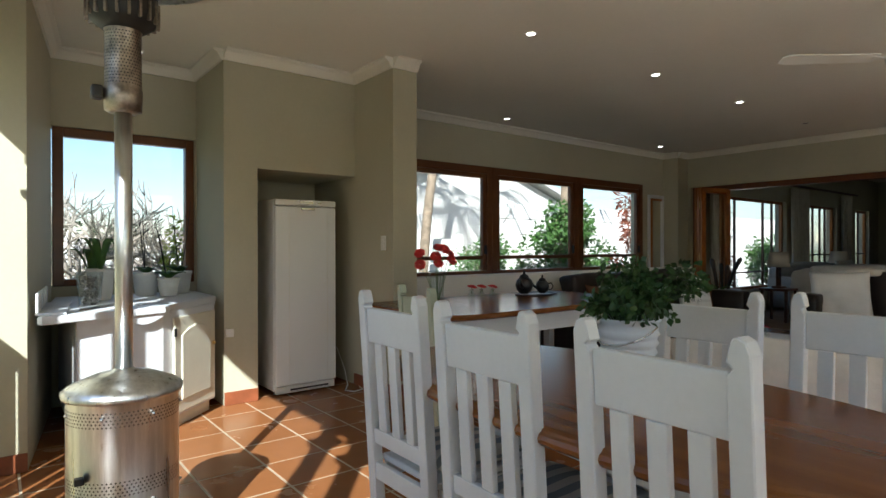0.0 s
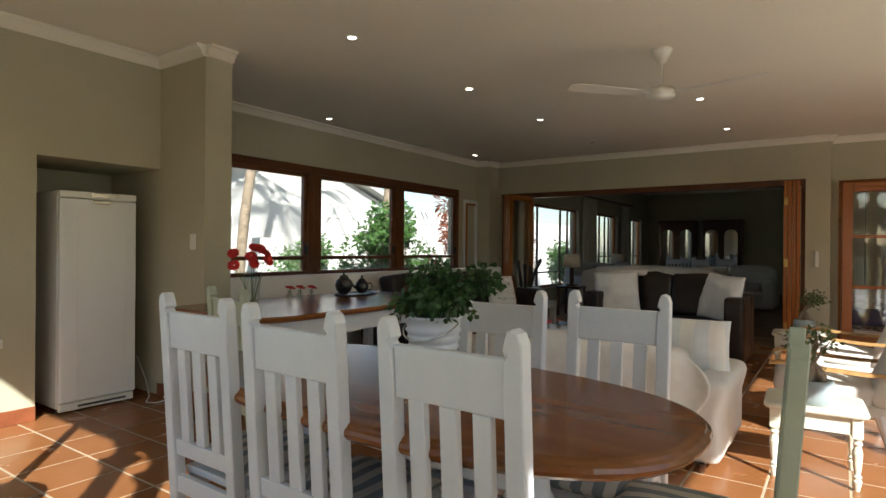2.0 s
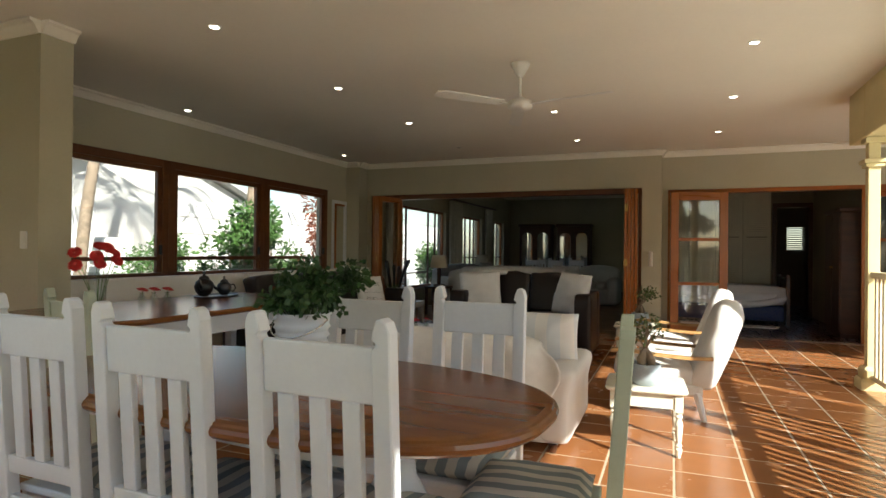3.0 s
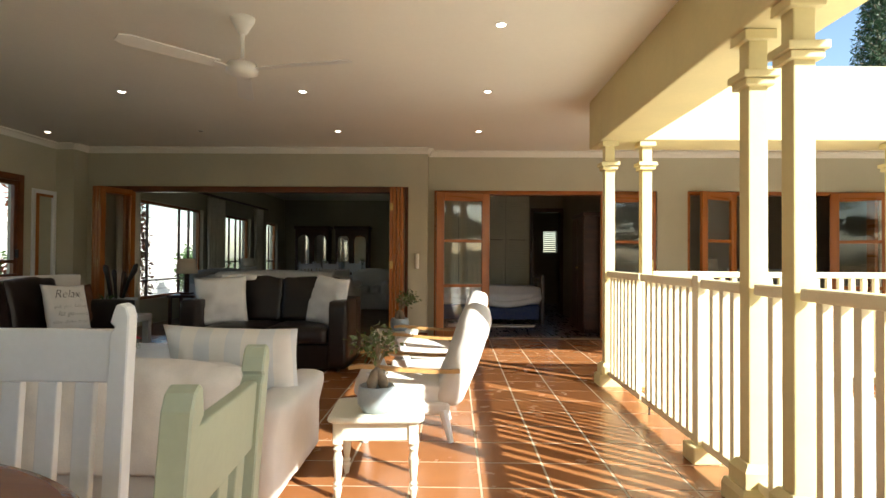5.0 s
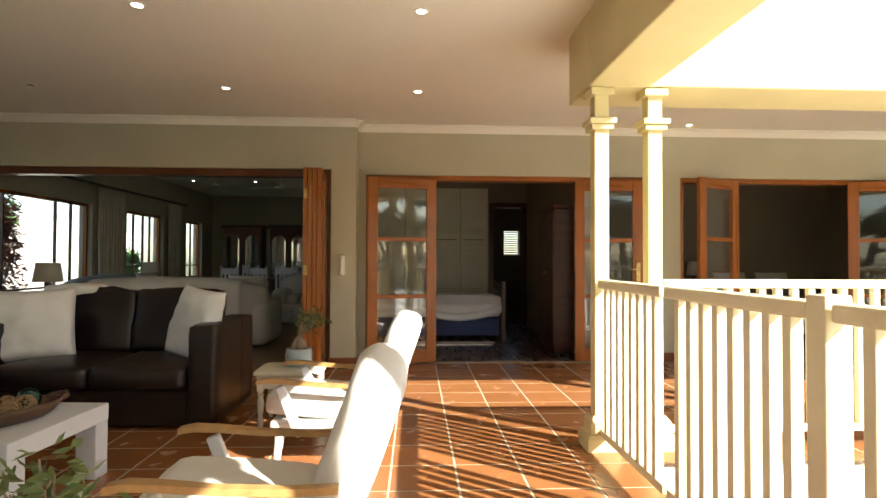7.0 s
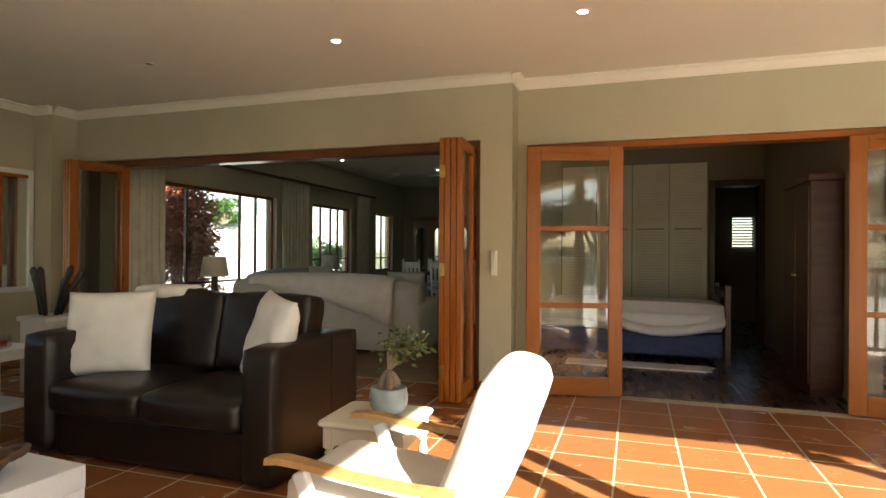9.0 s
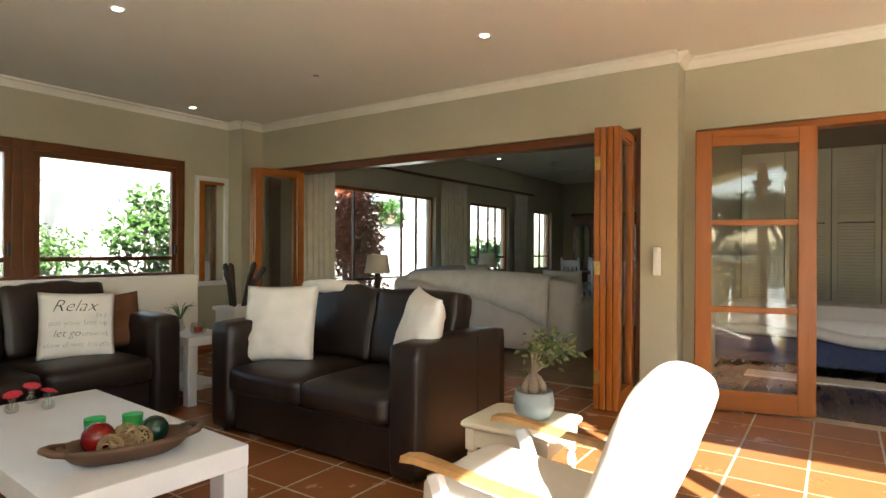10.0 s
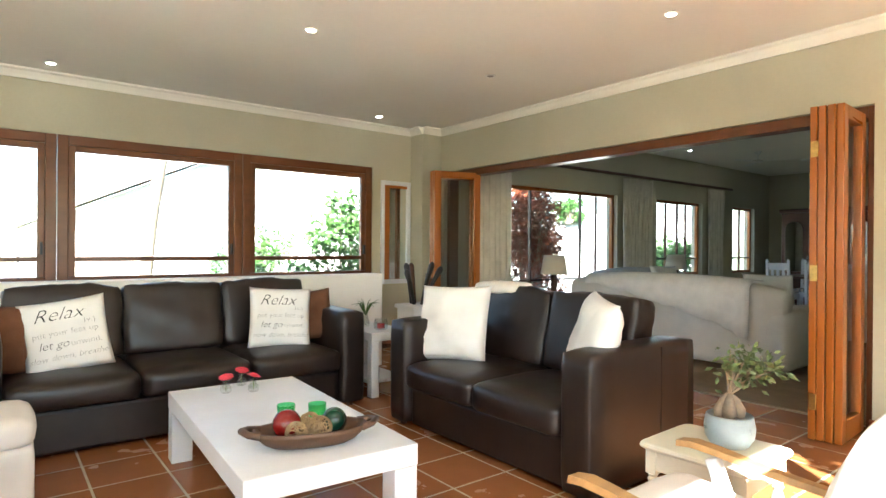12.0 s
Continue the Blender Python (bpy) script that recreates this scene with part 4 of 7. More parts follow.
def teapot(m, s, label):
    top = base("teapot", m, label, "teapot", "pewter tea things")
    bm = bmesh.new()
    lathe(bm, [(0.03 * s, 0), (0.034 * s, 0.006), (0.055 * s, 0.03 * s), (0.065 * s, 0.065 * s), (0.055 * s, 0.10 * s), (0.034 * s, 0.12 * s)], 24)
    part("body", bm, PEWTER, top, smooth=True)
    bm = bmesh.new()
    lathe(bm, [(0.036 * s, 0.12 * s), (0.03 * s, 0.135 * s), (0.01 * s, 0.145 * s), (0.008 * s, 0.155 * s), (0.012 * s, 0.165 * s), (0.0, 0.175 * s)], 20)
    part("lid", bm, PEWTER, top, smooth=True)
    bm = bmesh.new()
    tube(bm, [(0.055 * s, 0, 0.05 * s), (0.09 * s, 0, 0.075 * s), (0.11 * s, 0, 0.12 * s)], [0.014 * s, 0.01 * s, 0.007 * s], 10)
    part("spout", bm, PEWTER, top, smooth=True)
    bm = bmesh.new()
    tube(bm, [(-0.055 * s, 0, 0.09 * s), (-0.09 * s, 0, 0.095 * s), (-0.105 * s, 0, 0.06 * s), (-0.085 * s, 0, 0.03 * s), (-0.058 * s, 0, 0.035 * s)], 0.006 * s, 8)
    part("handle", bm, PEWTER, top, smooth=True)


tray = base("serving_tray", pose(-2.0, 3.86, 0.80), "dark round metal tray", "tray")
bm = bmesh.new()
slab(bm, 0.13, 0.21, 2.2, [(0.01, 0.0), (0.0, 0.006), (0.004, 0.014), (0.012, 0.012), (0.014, 0.007)])
part("plate", bm, PEWTER, tray)
teapot(pose(-2.02, 3.74, 0.812, 0, 0, -60), 1.15, "tall dark pewter coffee pot on a tray")
teapot(pose(-1.98, 3.92, 0.812, 0, 0, -120), 0.9, "squat dark pewter teapot on a tray")

# ---- kitchen corner ----
fr = base("fridge", pose(-3.1, 2.275, 0), "tall white upright freezer standing in the niche", "fridge")
part("cabinet", boxes(((-0.62, -0.27, 0.03), (-0.045, 0.27, 1.60)), bevel=0.01), FRIDGE, fr)
part("door", boxes(((-0.042, -0.27, 0.075), (0.0, 0.27, 1.545)), bevel=0.012), FRIDGE, fr)
part("door_moulding", boxes(((-0.002, -0.155, 0.10), (0.004, -0.150, 1.50)), ((-0.002, 0.185, 0.10), (0.004, 0.190, 1.50))), PLASTIC, fr)
part("control_panel", boxes(((-0.042, -0.27, 1.55), (-0.003, 0.27, 1.60)), bevel=0.006), PLASTIC, fr)
part("badge", boxes(((-0.004, -0.06, 1.565), (0.001, 0.06, 1.59)), ((-0.002, 0.10, 1.57), (0.002, 0.13, 1.585))), CHROME, fr, "grey control strip")
part("door_grip", boxes(((-0.001, -0.05, 1.515), (0.010, 0.07, 1.538)), bevel=0.004), CHROME, fr)
part("kick_plate", boxes(((-0.05, -0.26, 0.012), (-0.012, 0.26, 0.068)), bevel=0.004), PLASTIC, fr)
part("vent_slot", boxes(((-0.013, -0.14, 0.03), (-0.009, 0.2, 0.045))), BLACK, fr)
for sy in (-0.24, 0.24):
    bm = bmesh.new()
    lathe(bm, [(0.02, 0), (0.02, 0.03)], 12)
    part("foot", bm, BLACK, fr, at=pose(-0.08, sy, 0))
cord = base("power_cord", pose(-3.05, 2.66, 0), "thin white power cord lying on the floor", "cable")
bm = bmesh.new()
tube(bm, [(-0.3, 0.02, 0.30), (-0.15, 0.02, 0.12), (-0.02, -0.02, 0.012), (0.12, -0.12, 0.006), (0.2, -0.08, 0.006), (0.17, 0.02, 0.006), (0.08, 0.04, 0.006)], 0.005, 6)
part("cord", bm, PLASTIC, cord)

unit = base("kitchen_cabinet", pose(-3.2, 1.0, 0), "white painted corner cabinet with a panelled door set askew", "cabinet")
bm = bmesh.new()
prism(bm, [(-0.62, -0.40), (0.70, -0.41), (0.585, 0.07), (0.54, 0.115), (0.16, 0.51), (-0.62, 0.56)], 0.09, 0.788)
part("body", bm, WHITEWOOD, unit)
bm = bmesh.new()
prism(bm, [(-0.60, -0.38), (0.66, -0.39), (0.545, 0.06), (0.51, 0.10), (0.13, 0.48), (-0.60, 0.54)], 0.0, 0.089)
part("plinth", bm, CREAMWOOD, unit)
ASKEW = pose(0.54, 0.115, 0, 0, 0, 133.9)
dr = part("door", boxes(((0.03, -0.022, 0.11), (0.52, -0.002, 0.745)), bevel=0.004), CREAMWOOD, unit, "raised panel door", at=ASKEW)
bm = bmesh.new()
prism(bm, [(0.10, 0.19), (0.45, 0.19), (0.45, 0.62), (0.41, 0.635), (0.36, 0.665), (0.275, 0.68), (0.19, 0.665), (0.14, 0.635), (0.10, 0.62)], 0.022, 0.031)
bmesh.ops.bevel(bm, geom=[e for e in bm.edges if abs(e.verts[0].co.z - e.verts[1].co.z) < 1e-5 and e.verts[0].co.z > 0.03], offset=0.006, segments=1, affect='EDGES')
bm.transform(Matrix.Rotation(radians(90), 4, 'X'))
part("door_panel", bm, CREAMWOOD, dr, "arched raised field")
for z in (0.20, 0.62):
    part("hinge", boxes(((0.018, -0.030, z), (0.042, -0.022, z + 0.055)), bevel=0.002), BLACK, dr, "dark butterfly hinge")
part("knob", boxes(((0.475, -0.045, 0.50), (0.500, -0.022, 0.525)), bevel=0.008), BRASS, dr)
ct = base("kitchen_counter", pose(-2.9, 1.0, 0.79), "white painted counter top with a scalloped edge", "counter")
bm = bmesh.new()
prism(bm, [(-0.94, -0.42), (0.53, -0.60), (0.56, -0.58), (0.35, 0.07), (0.31, 0.10), (0.24, 0.12), (-0.28, 0.565), (-0.94, 0.58)], 0.0, 0.045)
bmesh.ops.bevel(bm, geom=[e for e in bm.edges if abs(e.verts[0].co.z - e.verts[1].co.z) < 1e-5], offset=0.006, segments=2, affect='EDGES')
part("worktop", bm, WHITEWOOD, ct)


def scalloped(a, b, waves, depth):
    """A thin board along a line whose lower edge swings in waves."""
    a, b = Vector((*a, 0)), Vector((*b, 0))
    run = (b - a).length
    n = waves * 10
    bm = bmesh.new()
    line = [(run * k / n, -0.012 - depth * abs(math.sin(math.pi * waves * k / n))) for k in range(n + 1)]
    front = [[bm.verts.new((x, y, z)) for x, z in line] for y in (-0.009, 0.009)]
    crest = [[bm.verts.new((x, y, 0.0)) for x, z in line] for y in (-0.009, 0.009)]
    for k in range(n):
        bm.faces.new((front[0][k], front[0][k + 1], crest[0][k + 1], crest[0][k]))
        bm.faces.new((front[1][k + 1], front[1][k], crest[1][k], crest[1][k + 1]))
        bm.faces.new((front[0][k + 1], front[0][k], front[1][k], front[1][k + 1]))
    for k in (0, n):
        bm.faces.new((front[0][k], crest[0][k], crest[1][k], front[1][k]))
    bmesh.ops.recalc_face_normals(bm, faces=bm.faces)
    bm.transform(Matrix.Translation(a) @ Matrix.Rotation(math.atan2(b.y - a.y, b.x - a.x), 4, 'Z'))
    return bm


part("valance", scalloped((-0.265, 0.545), (0.235, 0.115), 4, 0.030), WHITEWOOD, ct, "scalloped white valance")
part("valance", scalloped((0.325, 0.065), (0.40, -0.17), 1, 0.045), WHITEWOOD, ct, "scalloped white valance")
wb = base("window_board", pose(-3.42, 0.60, 0.836), "white slatted plant rack against the pier", "rack")
part("board", boxes(((0.25, -0.085, 0.0), (1.02, 0.06, 0.012)), bevel=0.003), WHITEWOOD, wb, at=pose(0, 0, 0, 0, 0, -7))
for k in range(5):
    part("slat", boxes(((0.28 + k * 0.16, -0.085, 0.012), (0.34 + k * 0.16, -0.070, 0.12)), bevel=0.004), WHITEWOOD, wb, at=pose(0, 0, 0, 0, 0, -7))
sk = base("wall_socket", pose(-3.1, 1.64, 0.52), "small white socket on the pier", "socket")
part("plate", boxes(((0, -0.03, 0), (0.012, 0.03, 0.06)), bevel=0.003), PLASTIC, sk)


def potted(m, r, h, plant, label, seed, pot=None):
    """A tapered pot with soil and an orchid-like plant with stakes."""
    rng = random.Random(seed)
    top = base("potted_plant", m, label, "plant", "pots on the kitchen counter")
    bm = bmesh.new()
    lathe(bm, [(r * 0.72, 0), (r * 0.75, 0.006), (r * 0.96, h * 0.86), (r * 1.02, h * 0.87), (r * 1.02, h), (r * 0.93, h), (r * 0.9, h * 0.9), (0, h * 0.88)], 26)
    part("pot", bm, pot or WHITEPOT, top, smooth=True)
    lf, st = bmesh.new(), bmesh.new()
    if plant in ("orchid", "strap"):
        for k in range(6 if plant == "orchid" else 9):
            a = rng.uniform(0, 6.28)
            ln = rng.uniform(0.10, 0.17) if plant == "orchid" else rng.uniform(0.2, 0.34)
            wd = 0.034 if plant == "orchid" else 0.020
            d, n = Vector((math.cos(a), math.sin(a), 0)), Vector((-math.sin(a), math.cos(a), 0))
            rise = 0.06 if plant == "orchid" else 0.24
            prev = None
            for i in range(7):
                u = i / 6
                c = d * ln * u * (0.9 if plant == "orchid" else 0.6) + Vector((0, 0, h * 0.9 + rise * math.sin(u * 2.2)))
                w = wd * math.sin(math.pi * min(0.98, 0.12 + 0.86 * u)) + 0.002
                cur = (lf.verts.new(c - n * w), lf.verts.new(c - Vector((0, 0, w * 0.3))), lf.verts.new(c + n * w))
                if prev:
                    lf.faces.new((prev[0], prev[1], cur[1], cur[0]))
                    lf.faces.new((prev[1], prev[2], cur[2], cur[1]))
                prev = cur
        if plant == "orchid":
            for _ in range(2):
                x, y = rng.uniform(-0.05, 0.05), rng.uniform(-0.07, 0.07)
                tube(st, [(x * 0.2, y * 0.2, h * 0.9), (x, y, h + 0.28), (x * 1.6, y * 1.6, h + rng.uniform(0.42, 0.62))], [0.004, 0.003, 0.002], 5)
                for z in (0.3, 0.36, 0.42):
                    tube(st, [(x * 1.2, y * 1.2, h + z), (x * 1.2 + 0.02, y * 1.2 + rng.uniform(-0.04, 0.04), h + z + 0.03)], 0.003, 5)
            part("flower_stakes", st, BLACK, top, "dark bare flower stems")
        part("leaves", lf, LEAF, top)
    else:
        leaf_cloud(lf, (0, 0, h + 0.09), (0.10, 0.12, 0.10), 260, 0.04, rng, slim=0.6)
        part("leaves", lf, LEAF_YELLOW, top, "lime green leaves")


potted(pose(-3.42, 1.28, 0.836), 0.082, 0.14, "orchid", "orchid without flowers in a white pot", 1)
potted(pose(-3.56, 1.15, 0.836), 0.098, 0.18, "orchid", "orchid with dark stakes in a white pot", 2)
potted(pose(-3.66, 1.42, 0.836), 0.092, 0.18, "orchid", "tall orchid stakes in a white pot", 5)
potted(pose(-3.35, 0.82, 0.836), 0.09, 0.22, "strap", "strap-leaved plant in a pale pot", 4)
potted(pose(-3.62, 0.80, 0.836), 0.07, 0.14, "strap", "small plant in a white pot by the window", 6)
gv = base("glass_vase", pose(-2.72, 0.68, 0.836), "tall ribbed clear glass vase half full of pebbles", "vase")
bm = bmesh.new()
lathe(bm, [(0.05, 0), (0.056, 0.005), (0.074, 0.22), (0.070, 0.22), (0.05, 0.02), (0, 0.016)], 24)
part("vase", bm, CLEAR, gv, smooth=True)
rng = random.Random(12)
bm = bmesh.new()
for _ in range(170):
    z = rng.uniform(0.025, 0.19)
    a, r = rng.uniform(0, 6.28), (0.040 + 0.08 * z) * math.sqrt(rng.random())
    bmesh.ops.create_icosphere(bm, subdivisions=1, radius=rng.uniform(0.008, 0.012), matrix=Matrix.Translation((r * math.cos(a), r * math.sin(a), z)))
part("pebbles", bm, PEBBLE, gv)

heater = base("patio_heater", pose(-1.033, 0.598, 0.2016) @ Matrix.Scale(0.832, 4), "stainless steel patio heater with a tall pole", "heater")
bm = bmesh.new()
lathe(bm, [(0.235, -0.2423), (0.235, -0.225), (0.222, -0.215), (0.222, 0.56), (0.226, 0.565)], 48)
part("tank_housing", bm, STEEL, heater, smooth=True)
bm = bmesh.new()
lathe(bm, [(0.236, 0.56), (0.24, 0.57), (0.24, 0.585), (0.215, 0.605), (0.12, 0.645), (0.045, 0.66), (0.04, 0.67)], 48)
part("dome_lid", bm, STEEL, heater, smooth=True)
bm = bmesh.new()
for z0, rows in ((0.465, 5), (0.18, 5)):
    for j in range(rows):
        for i in range(84):
            a = 2 * math.pi * (i + 0.5 * (j % 2)) / 84
            r = 0.2225
            c, s = math.cos(a), math.sin(a)
            z = z0 + j * 0.014
            v = [bm.verts.new((r * c - s * u * 0.0045, r * s + c * u * 0.0045, z + w * 0.0045)) for u, w in ((-1, 0), (0, -1), (1, 0), (0, 1))]
            bm.faces.new(v)
part("vent_band", bm, BLACK, heater, "bands of small round vent holes")
for a in (-30, 20, 75, -80):
    for z in (0.50, 0.14, 0.58):
        bm = bmesh.new()
        bmesh.ops.create_uvsphere(bm, u_segments=10, v_segments=6, radius=0.008)
        part("rivet", bm, CHROME, heater, at=pose(0.226 * math.cos(radians(a)), 0.226 * math.sin(radians(a)), z))
part("door_catch", boxes(((0.14, -0.205, 0.24), (0.17, -0.17, 0.27)), bevel=0.004), BLACK, heater)
bm = bmesh.new()
tube(bm, [(0, 0, 0.66), (0, 0, 1.80)], 0.036, 24)
part("pole", bm, STEEL, heater, smooth=True)
bm = bmesh.new()
lathe(bm, [(0.05, 1.80), (0.075, 1.81), (0.078, 1.90), (0.074, 1.91), (0.074, 2.16), (0.08, 2.17)], 32)
part("burner", bm, TARNISH, heater, "tarnished burner tube", smooth=True)
bm = bmesh.new()
for j in range(17):
    for i in range(36):
        a = 2 * math.pi * (i + 0.5 * (j % 2)) / 36
        c, s, r, z = math.cos(a), math.sin(a), 0.0745, 1.925 + j * 0.014
        v = [bm.verts.new((r * c - s * u * 0.004, r * s + c * u * 0.004, z + w * 0.004)) for u, w in ((-1, 0), (0, -1), (1, 0), (0, 1))]
        bm.faces.new(v)
part("burner_mesh", bm, BLACK, heater)
part("knob", boxes(((-0.03, -0.125, 1.85), (0.03, -0.08, 1.91)), bevel=0.01), BLACK, heater)
bm = bmesh.new()
lathe(bm, [(0.08, 2.165), (0.13, 2.20), (0.145, 2.24), (0.14, 2.33), (0.06, 2.345)], 40)
part("head", bm, BLACK, heater, "black slotted burner head", smooth=True)
for i in range(20):
    part("slot", boxes(((0.134, -0.006, 2.20), (0.150, 0.006, 2.30)), bevel=0.002), TARNISH, heater, at=pose(0, 0, 0, 0, 0, 18 * i))
bm = bmesh.new()
lathe(bm, [(0.05, 2.345), (0.10, 2.53), (0.25, 2.50), (0.40, 2.45), (0.405, 2.455), (0.25, 2.51), (0.10, 2.54), (0.0, 2.545)], 56)
part("reflector", bm, STEEL, heater, "round aluminium reflector", smooth=True)


# ---- sitting corner ----
def leather_sofa(m, seats, width, depth, label):
    """A square-armed leather sofa. Its front is at y = 0 and it faces -y."""
    top = base("leather_sofa", m, label, "sofa", "leather sofas")
    arm = 0.20
    inner = width - 2 * arm
    part("frame", boxes(((-width / 2 + arm, 0.05, 0.02), (width / 2 - arm, depth - 0.02, 0.27)), bevel=0.02), LEATHER, top)
    for s in (-1, 1):
        x = s * (width / 2 - arm / 2)
        bm = soft_box(arm, depth, 0.69, 0.035, seed=s + 2, puff=0.006, cuts=8, wrinkle=0.003)
        part("arm", bm, LEATHER, top, smooth=True, at=pose(x, depth / 2, 0.025))
        part("arm_seam", boxes(((x + s * 0.1 - 0.003, depth * 0.62, 0.08), (x + s * 0.1 + 0.003, depth * 0.62 + 0.006, 0.70))), BLACK, top)
        for y in (0.06, depth - 0.06):
            bm = bmesh.new()
            lathe(bm, [(0.02, 0), (0.03, 0.06)], 12)
            part("foot", bm, DARKWOOD, top, at=pose(x, y, 0))
    bm = soft_box(inner, 0.20, 0.60, 0.04, seed=7, puff=0.004)
    part("back_panel", bm, LEATHER, top, smooth=True, at=pose(0, depth - 0.10, 0.08))
    w = inner / seats
    for k in range(seats):
        x = -inner / 2 + w * (k + 0.5)
        bm = soft_box(w - 0.006, depth - 0.19, 0.17, 0.05, seed=k + seats, puff=0.028, cuts=10, wrinkle=0.006)
        part("seat_cushion", bm, LEATHER, top, smooth=True, at=pose(x, (depth - 0.19) / 2 - 0.015, 0.27))
        bm = soft_box(w - 0.006, 0.19, 0.495, 0.030, seed=k + 9, puff=0.016, cuts=12, wrinkle=0.018)
        part("back_cushion", bm, LEATHER, top, smooth=True, at=pose(x, depth - 0.25, 0.435, -12, 0, (-1) ** k * 1.5))
    return top


leather_sofa(pose(-0.22, 6.78, 0), 2, 1.72, 0.92, "dark brown leather two-seat sofa with square arms")
leather_sofa(pose(-1.56, 5.665, 0, 0, 0, 90), 3, 2.42, 0.94, "dark brown leather three-seat sofa against the half wall")


def scatter(m, mat, label, size=0.46, thick=0.15, seed=0, h=None):
    bm = pillow_mesh(size, h or size, thick, seed, wrinkle=0.006 if "print" in label else 0.019, pinch=0.05)
    ob = tagged(part("scatter_cushion", bm, mat, smooth=True), label, "cushion", "scatter cushions")
    ob.matrix_basis = m
    return ob


def upright(x, y, z, face, back=14, roll=0):
    """A pose for a cushion that stands on its edge and faces the compass angle face (degrees from +x), tilted back."""
    f = Matrix.Rotation(radians(face), 4, 'Z')
    axes = Matrix(((0, 0, 1, 0), (1, 0, 0, 0), (0, 1, 0, 0), (0, 0, 0, 1)))
    return Matrix.Translation((x, y, z)) @ f @ Matrix.Rotation(radians(-back), 4, 'Y') @ axes @ Matrix.Rotation(radians(roll), 4, 'Z')


def lettered(cushion, lines, size, thick):
    """Print lines of text on the cushion's face, following its swell."""
    for k, (text, x, y, s, shear) in enumerate(lines):
        cu = bpy.data.curves.new("print", 'FONT')
        cu.body, cu.size, cu.shear, cu.align_x = text, s, shear, 'CENTER'
        cu.resolution_u = 3
        cu.offset = -0.0022 if s > 0.1 else -0.0012
        tmp = new("print", cu)
        bpy.context.view_layer.update()
        me = bpy.data.meshes.new_from_object(tmp)
        bpy.data.objects.remove(tmp)
        bm = bmesh.new()
        bm.from_mesh(me)
        bmesh.ops.subdivide_edges(bm, edges=[e for e in bm.edges if e.calc_length() > 0.02], cuts=2)
        for v in bm.verts:
            px, py = v.co.x + x, v.co.y + y
            u, w = max(-1, min(1, px / (size / 2))), max(-1, min(1, py / (size / 2)))
            v.co = (px, py, pad_height(u, w, thick / 2) + 0.0065)
        part("printed_line", bm, INK if s > 0.06 else PRINT, cushion)


LINES = [("Relax", -0.03, 0.085, 0.118, 0.45), ("(v.)", 0.13, 0.045, 0.05, 0.0), ("put your feet up", 0.0, -0.01, 0.052, 0.0), ("let go", -0.07, -0.085, 0.068, 0.3),
         (", unwind.", 0.085, -0.085, 0.052, 0.0), ("slow down, breathe", 0.0, -0.155, 0.05, 0.3)]
c = scatter(upright(-1.93, 6.34, 0.665, -14, 16, -3), PILLOW, "off-white cushion printed with black script lettering", 0.46, 0.13, 1)
lettered(c, LINES, 0.46, 0.13)
c = scatter(upright(-1.90, 4.97, 0.655, -8, 20, 9), PILLOW, "off-white cushion printed with lettering, tilted on the sofa", 0.46, 0.13, 2)
lettered(c, LINES, 0.46, 0.13)
scatter(upright(-2.02, 6.60, 0.655, -30, 14, 8), BROWNCLOTH, "brown scatter cushion in the sofa's corner", 0.40, 0.13, 3)
scatter(upright(-1.96, 4.72, 0.64, 8, 18, -6), BROWNCLOTH, "brown scatter cushion at the sofa's end", 0.42, 0.13, 4)
scatter(upright(-0.77, 7.10, 0.69, -66, 17, 2), PILLOW, "plain off-white scatter cushion on the small sofa", 0.53, 0.18, 5)
scatter(upright(0.36, 7.14, 0.69, -128, 15, -5), PILLOW, "plain off-white cushion leaning in the sofa's arm", 0.54, 0.18, 6)
thr = base("folded_throw", pose(-0.72, 7.52, 0.885, 0, 0, 6), "off-white folded throw over the sofa's back", "throw")
bm = soft_box(0.40, 0.20, 0.075, 0.03, 3, 0.012, 9, 0.016)
part("cloth", bm, THROW, thr, smooth=True)

tab = base("coffee_table", pose(-0.455, 5.715, 0, 0, 0, -3.4), "low white painted square-legged coffee table", "table")
part("tabletop", boxes(((-0.755, -0.362, 0.29), (0.755, 0.362, 0.38)), bevel=0.004), WHITEWOOD, tab)
for sx in (-1, 1):
    for sy in (-1, 1):
        part("leg", boxes(((sx * 0.753, sy * 0.36, 0), (sx * 0.645, sy * 0.252, 0.289)), bevel=0.004), WHITEWOOD, tab)

bowl = base("dough_bowl", pose(0.065, 5.665, 0.382, 0, 0, 72), "long carved wooden bowl with handles at its ends", "bowl")
bm = bmesh.new()
ring_spec = [(0.15, 0.055, 0.0), (0.19, 0.085, 0.02), (0.225, 0.11, 0.055), (0.235, 0.118, 0.075), (0.222, 0.105, 0.075), (0.19, 0.08, 0.035), (0.14, 0.05, 0.018)]
rings = [[bm.verts.new((x, y, z)) for x, y in oval(0, 0, a, b, 2.3, 40)] for a, b, z in ring_spec]
for lo, hi in zip(rings, rings[1:]):
    for k in range(40):
        bm.faces.new((lo[k], lo[(k + 1) % 40], hi[(k + 1) % 40], hi[k]))
bm.faces.new(rings[0][::-1])
bm.faces.new(rings[-1])
part("body", bm, BOWLWOOD, bowl, smooth=True)
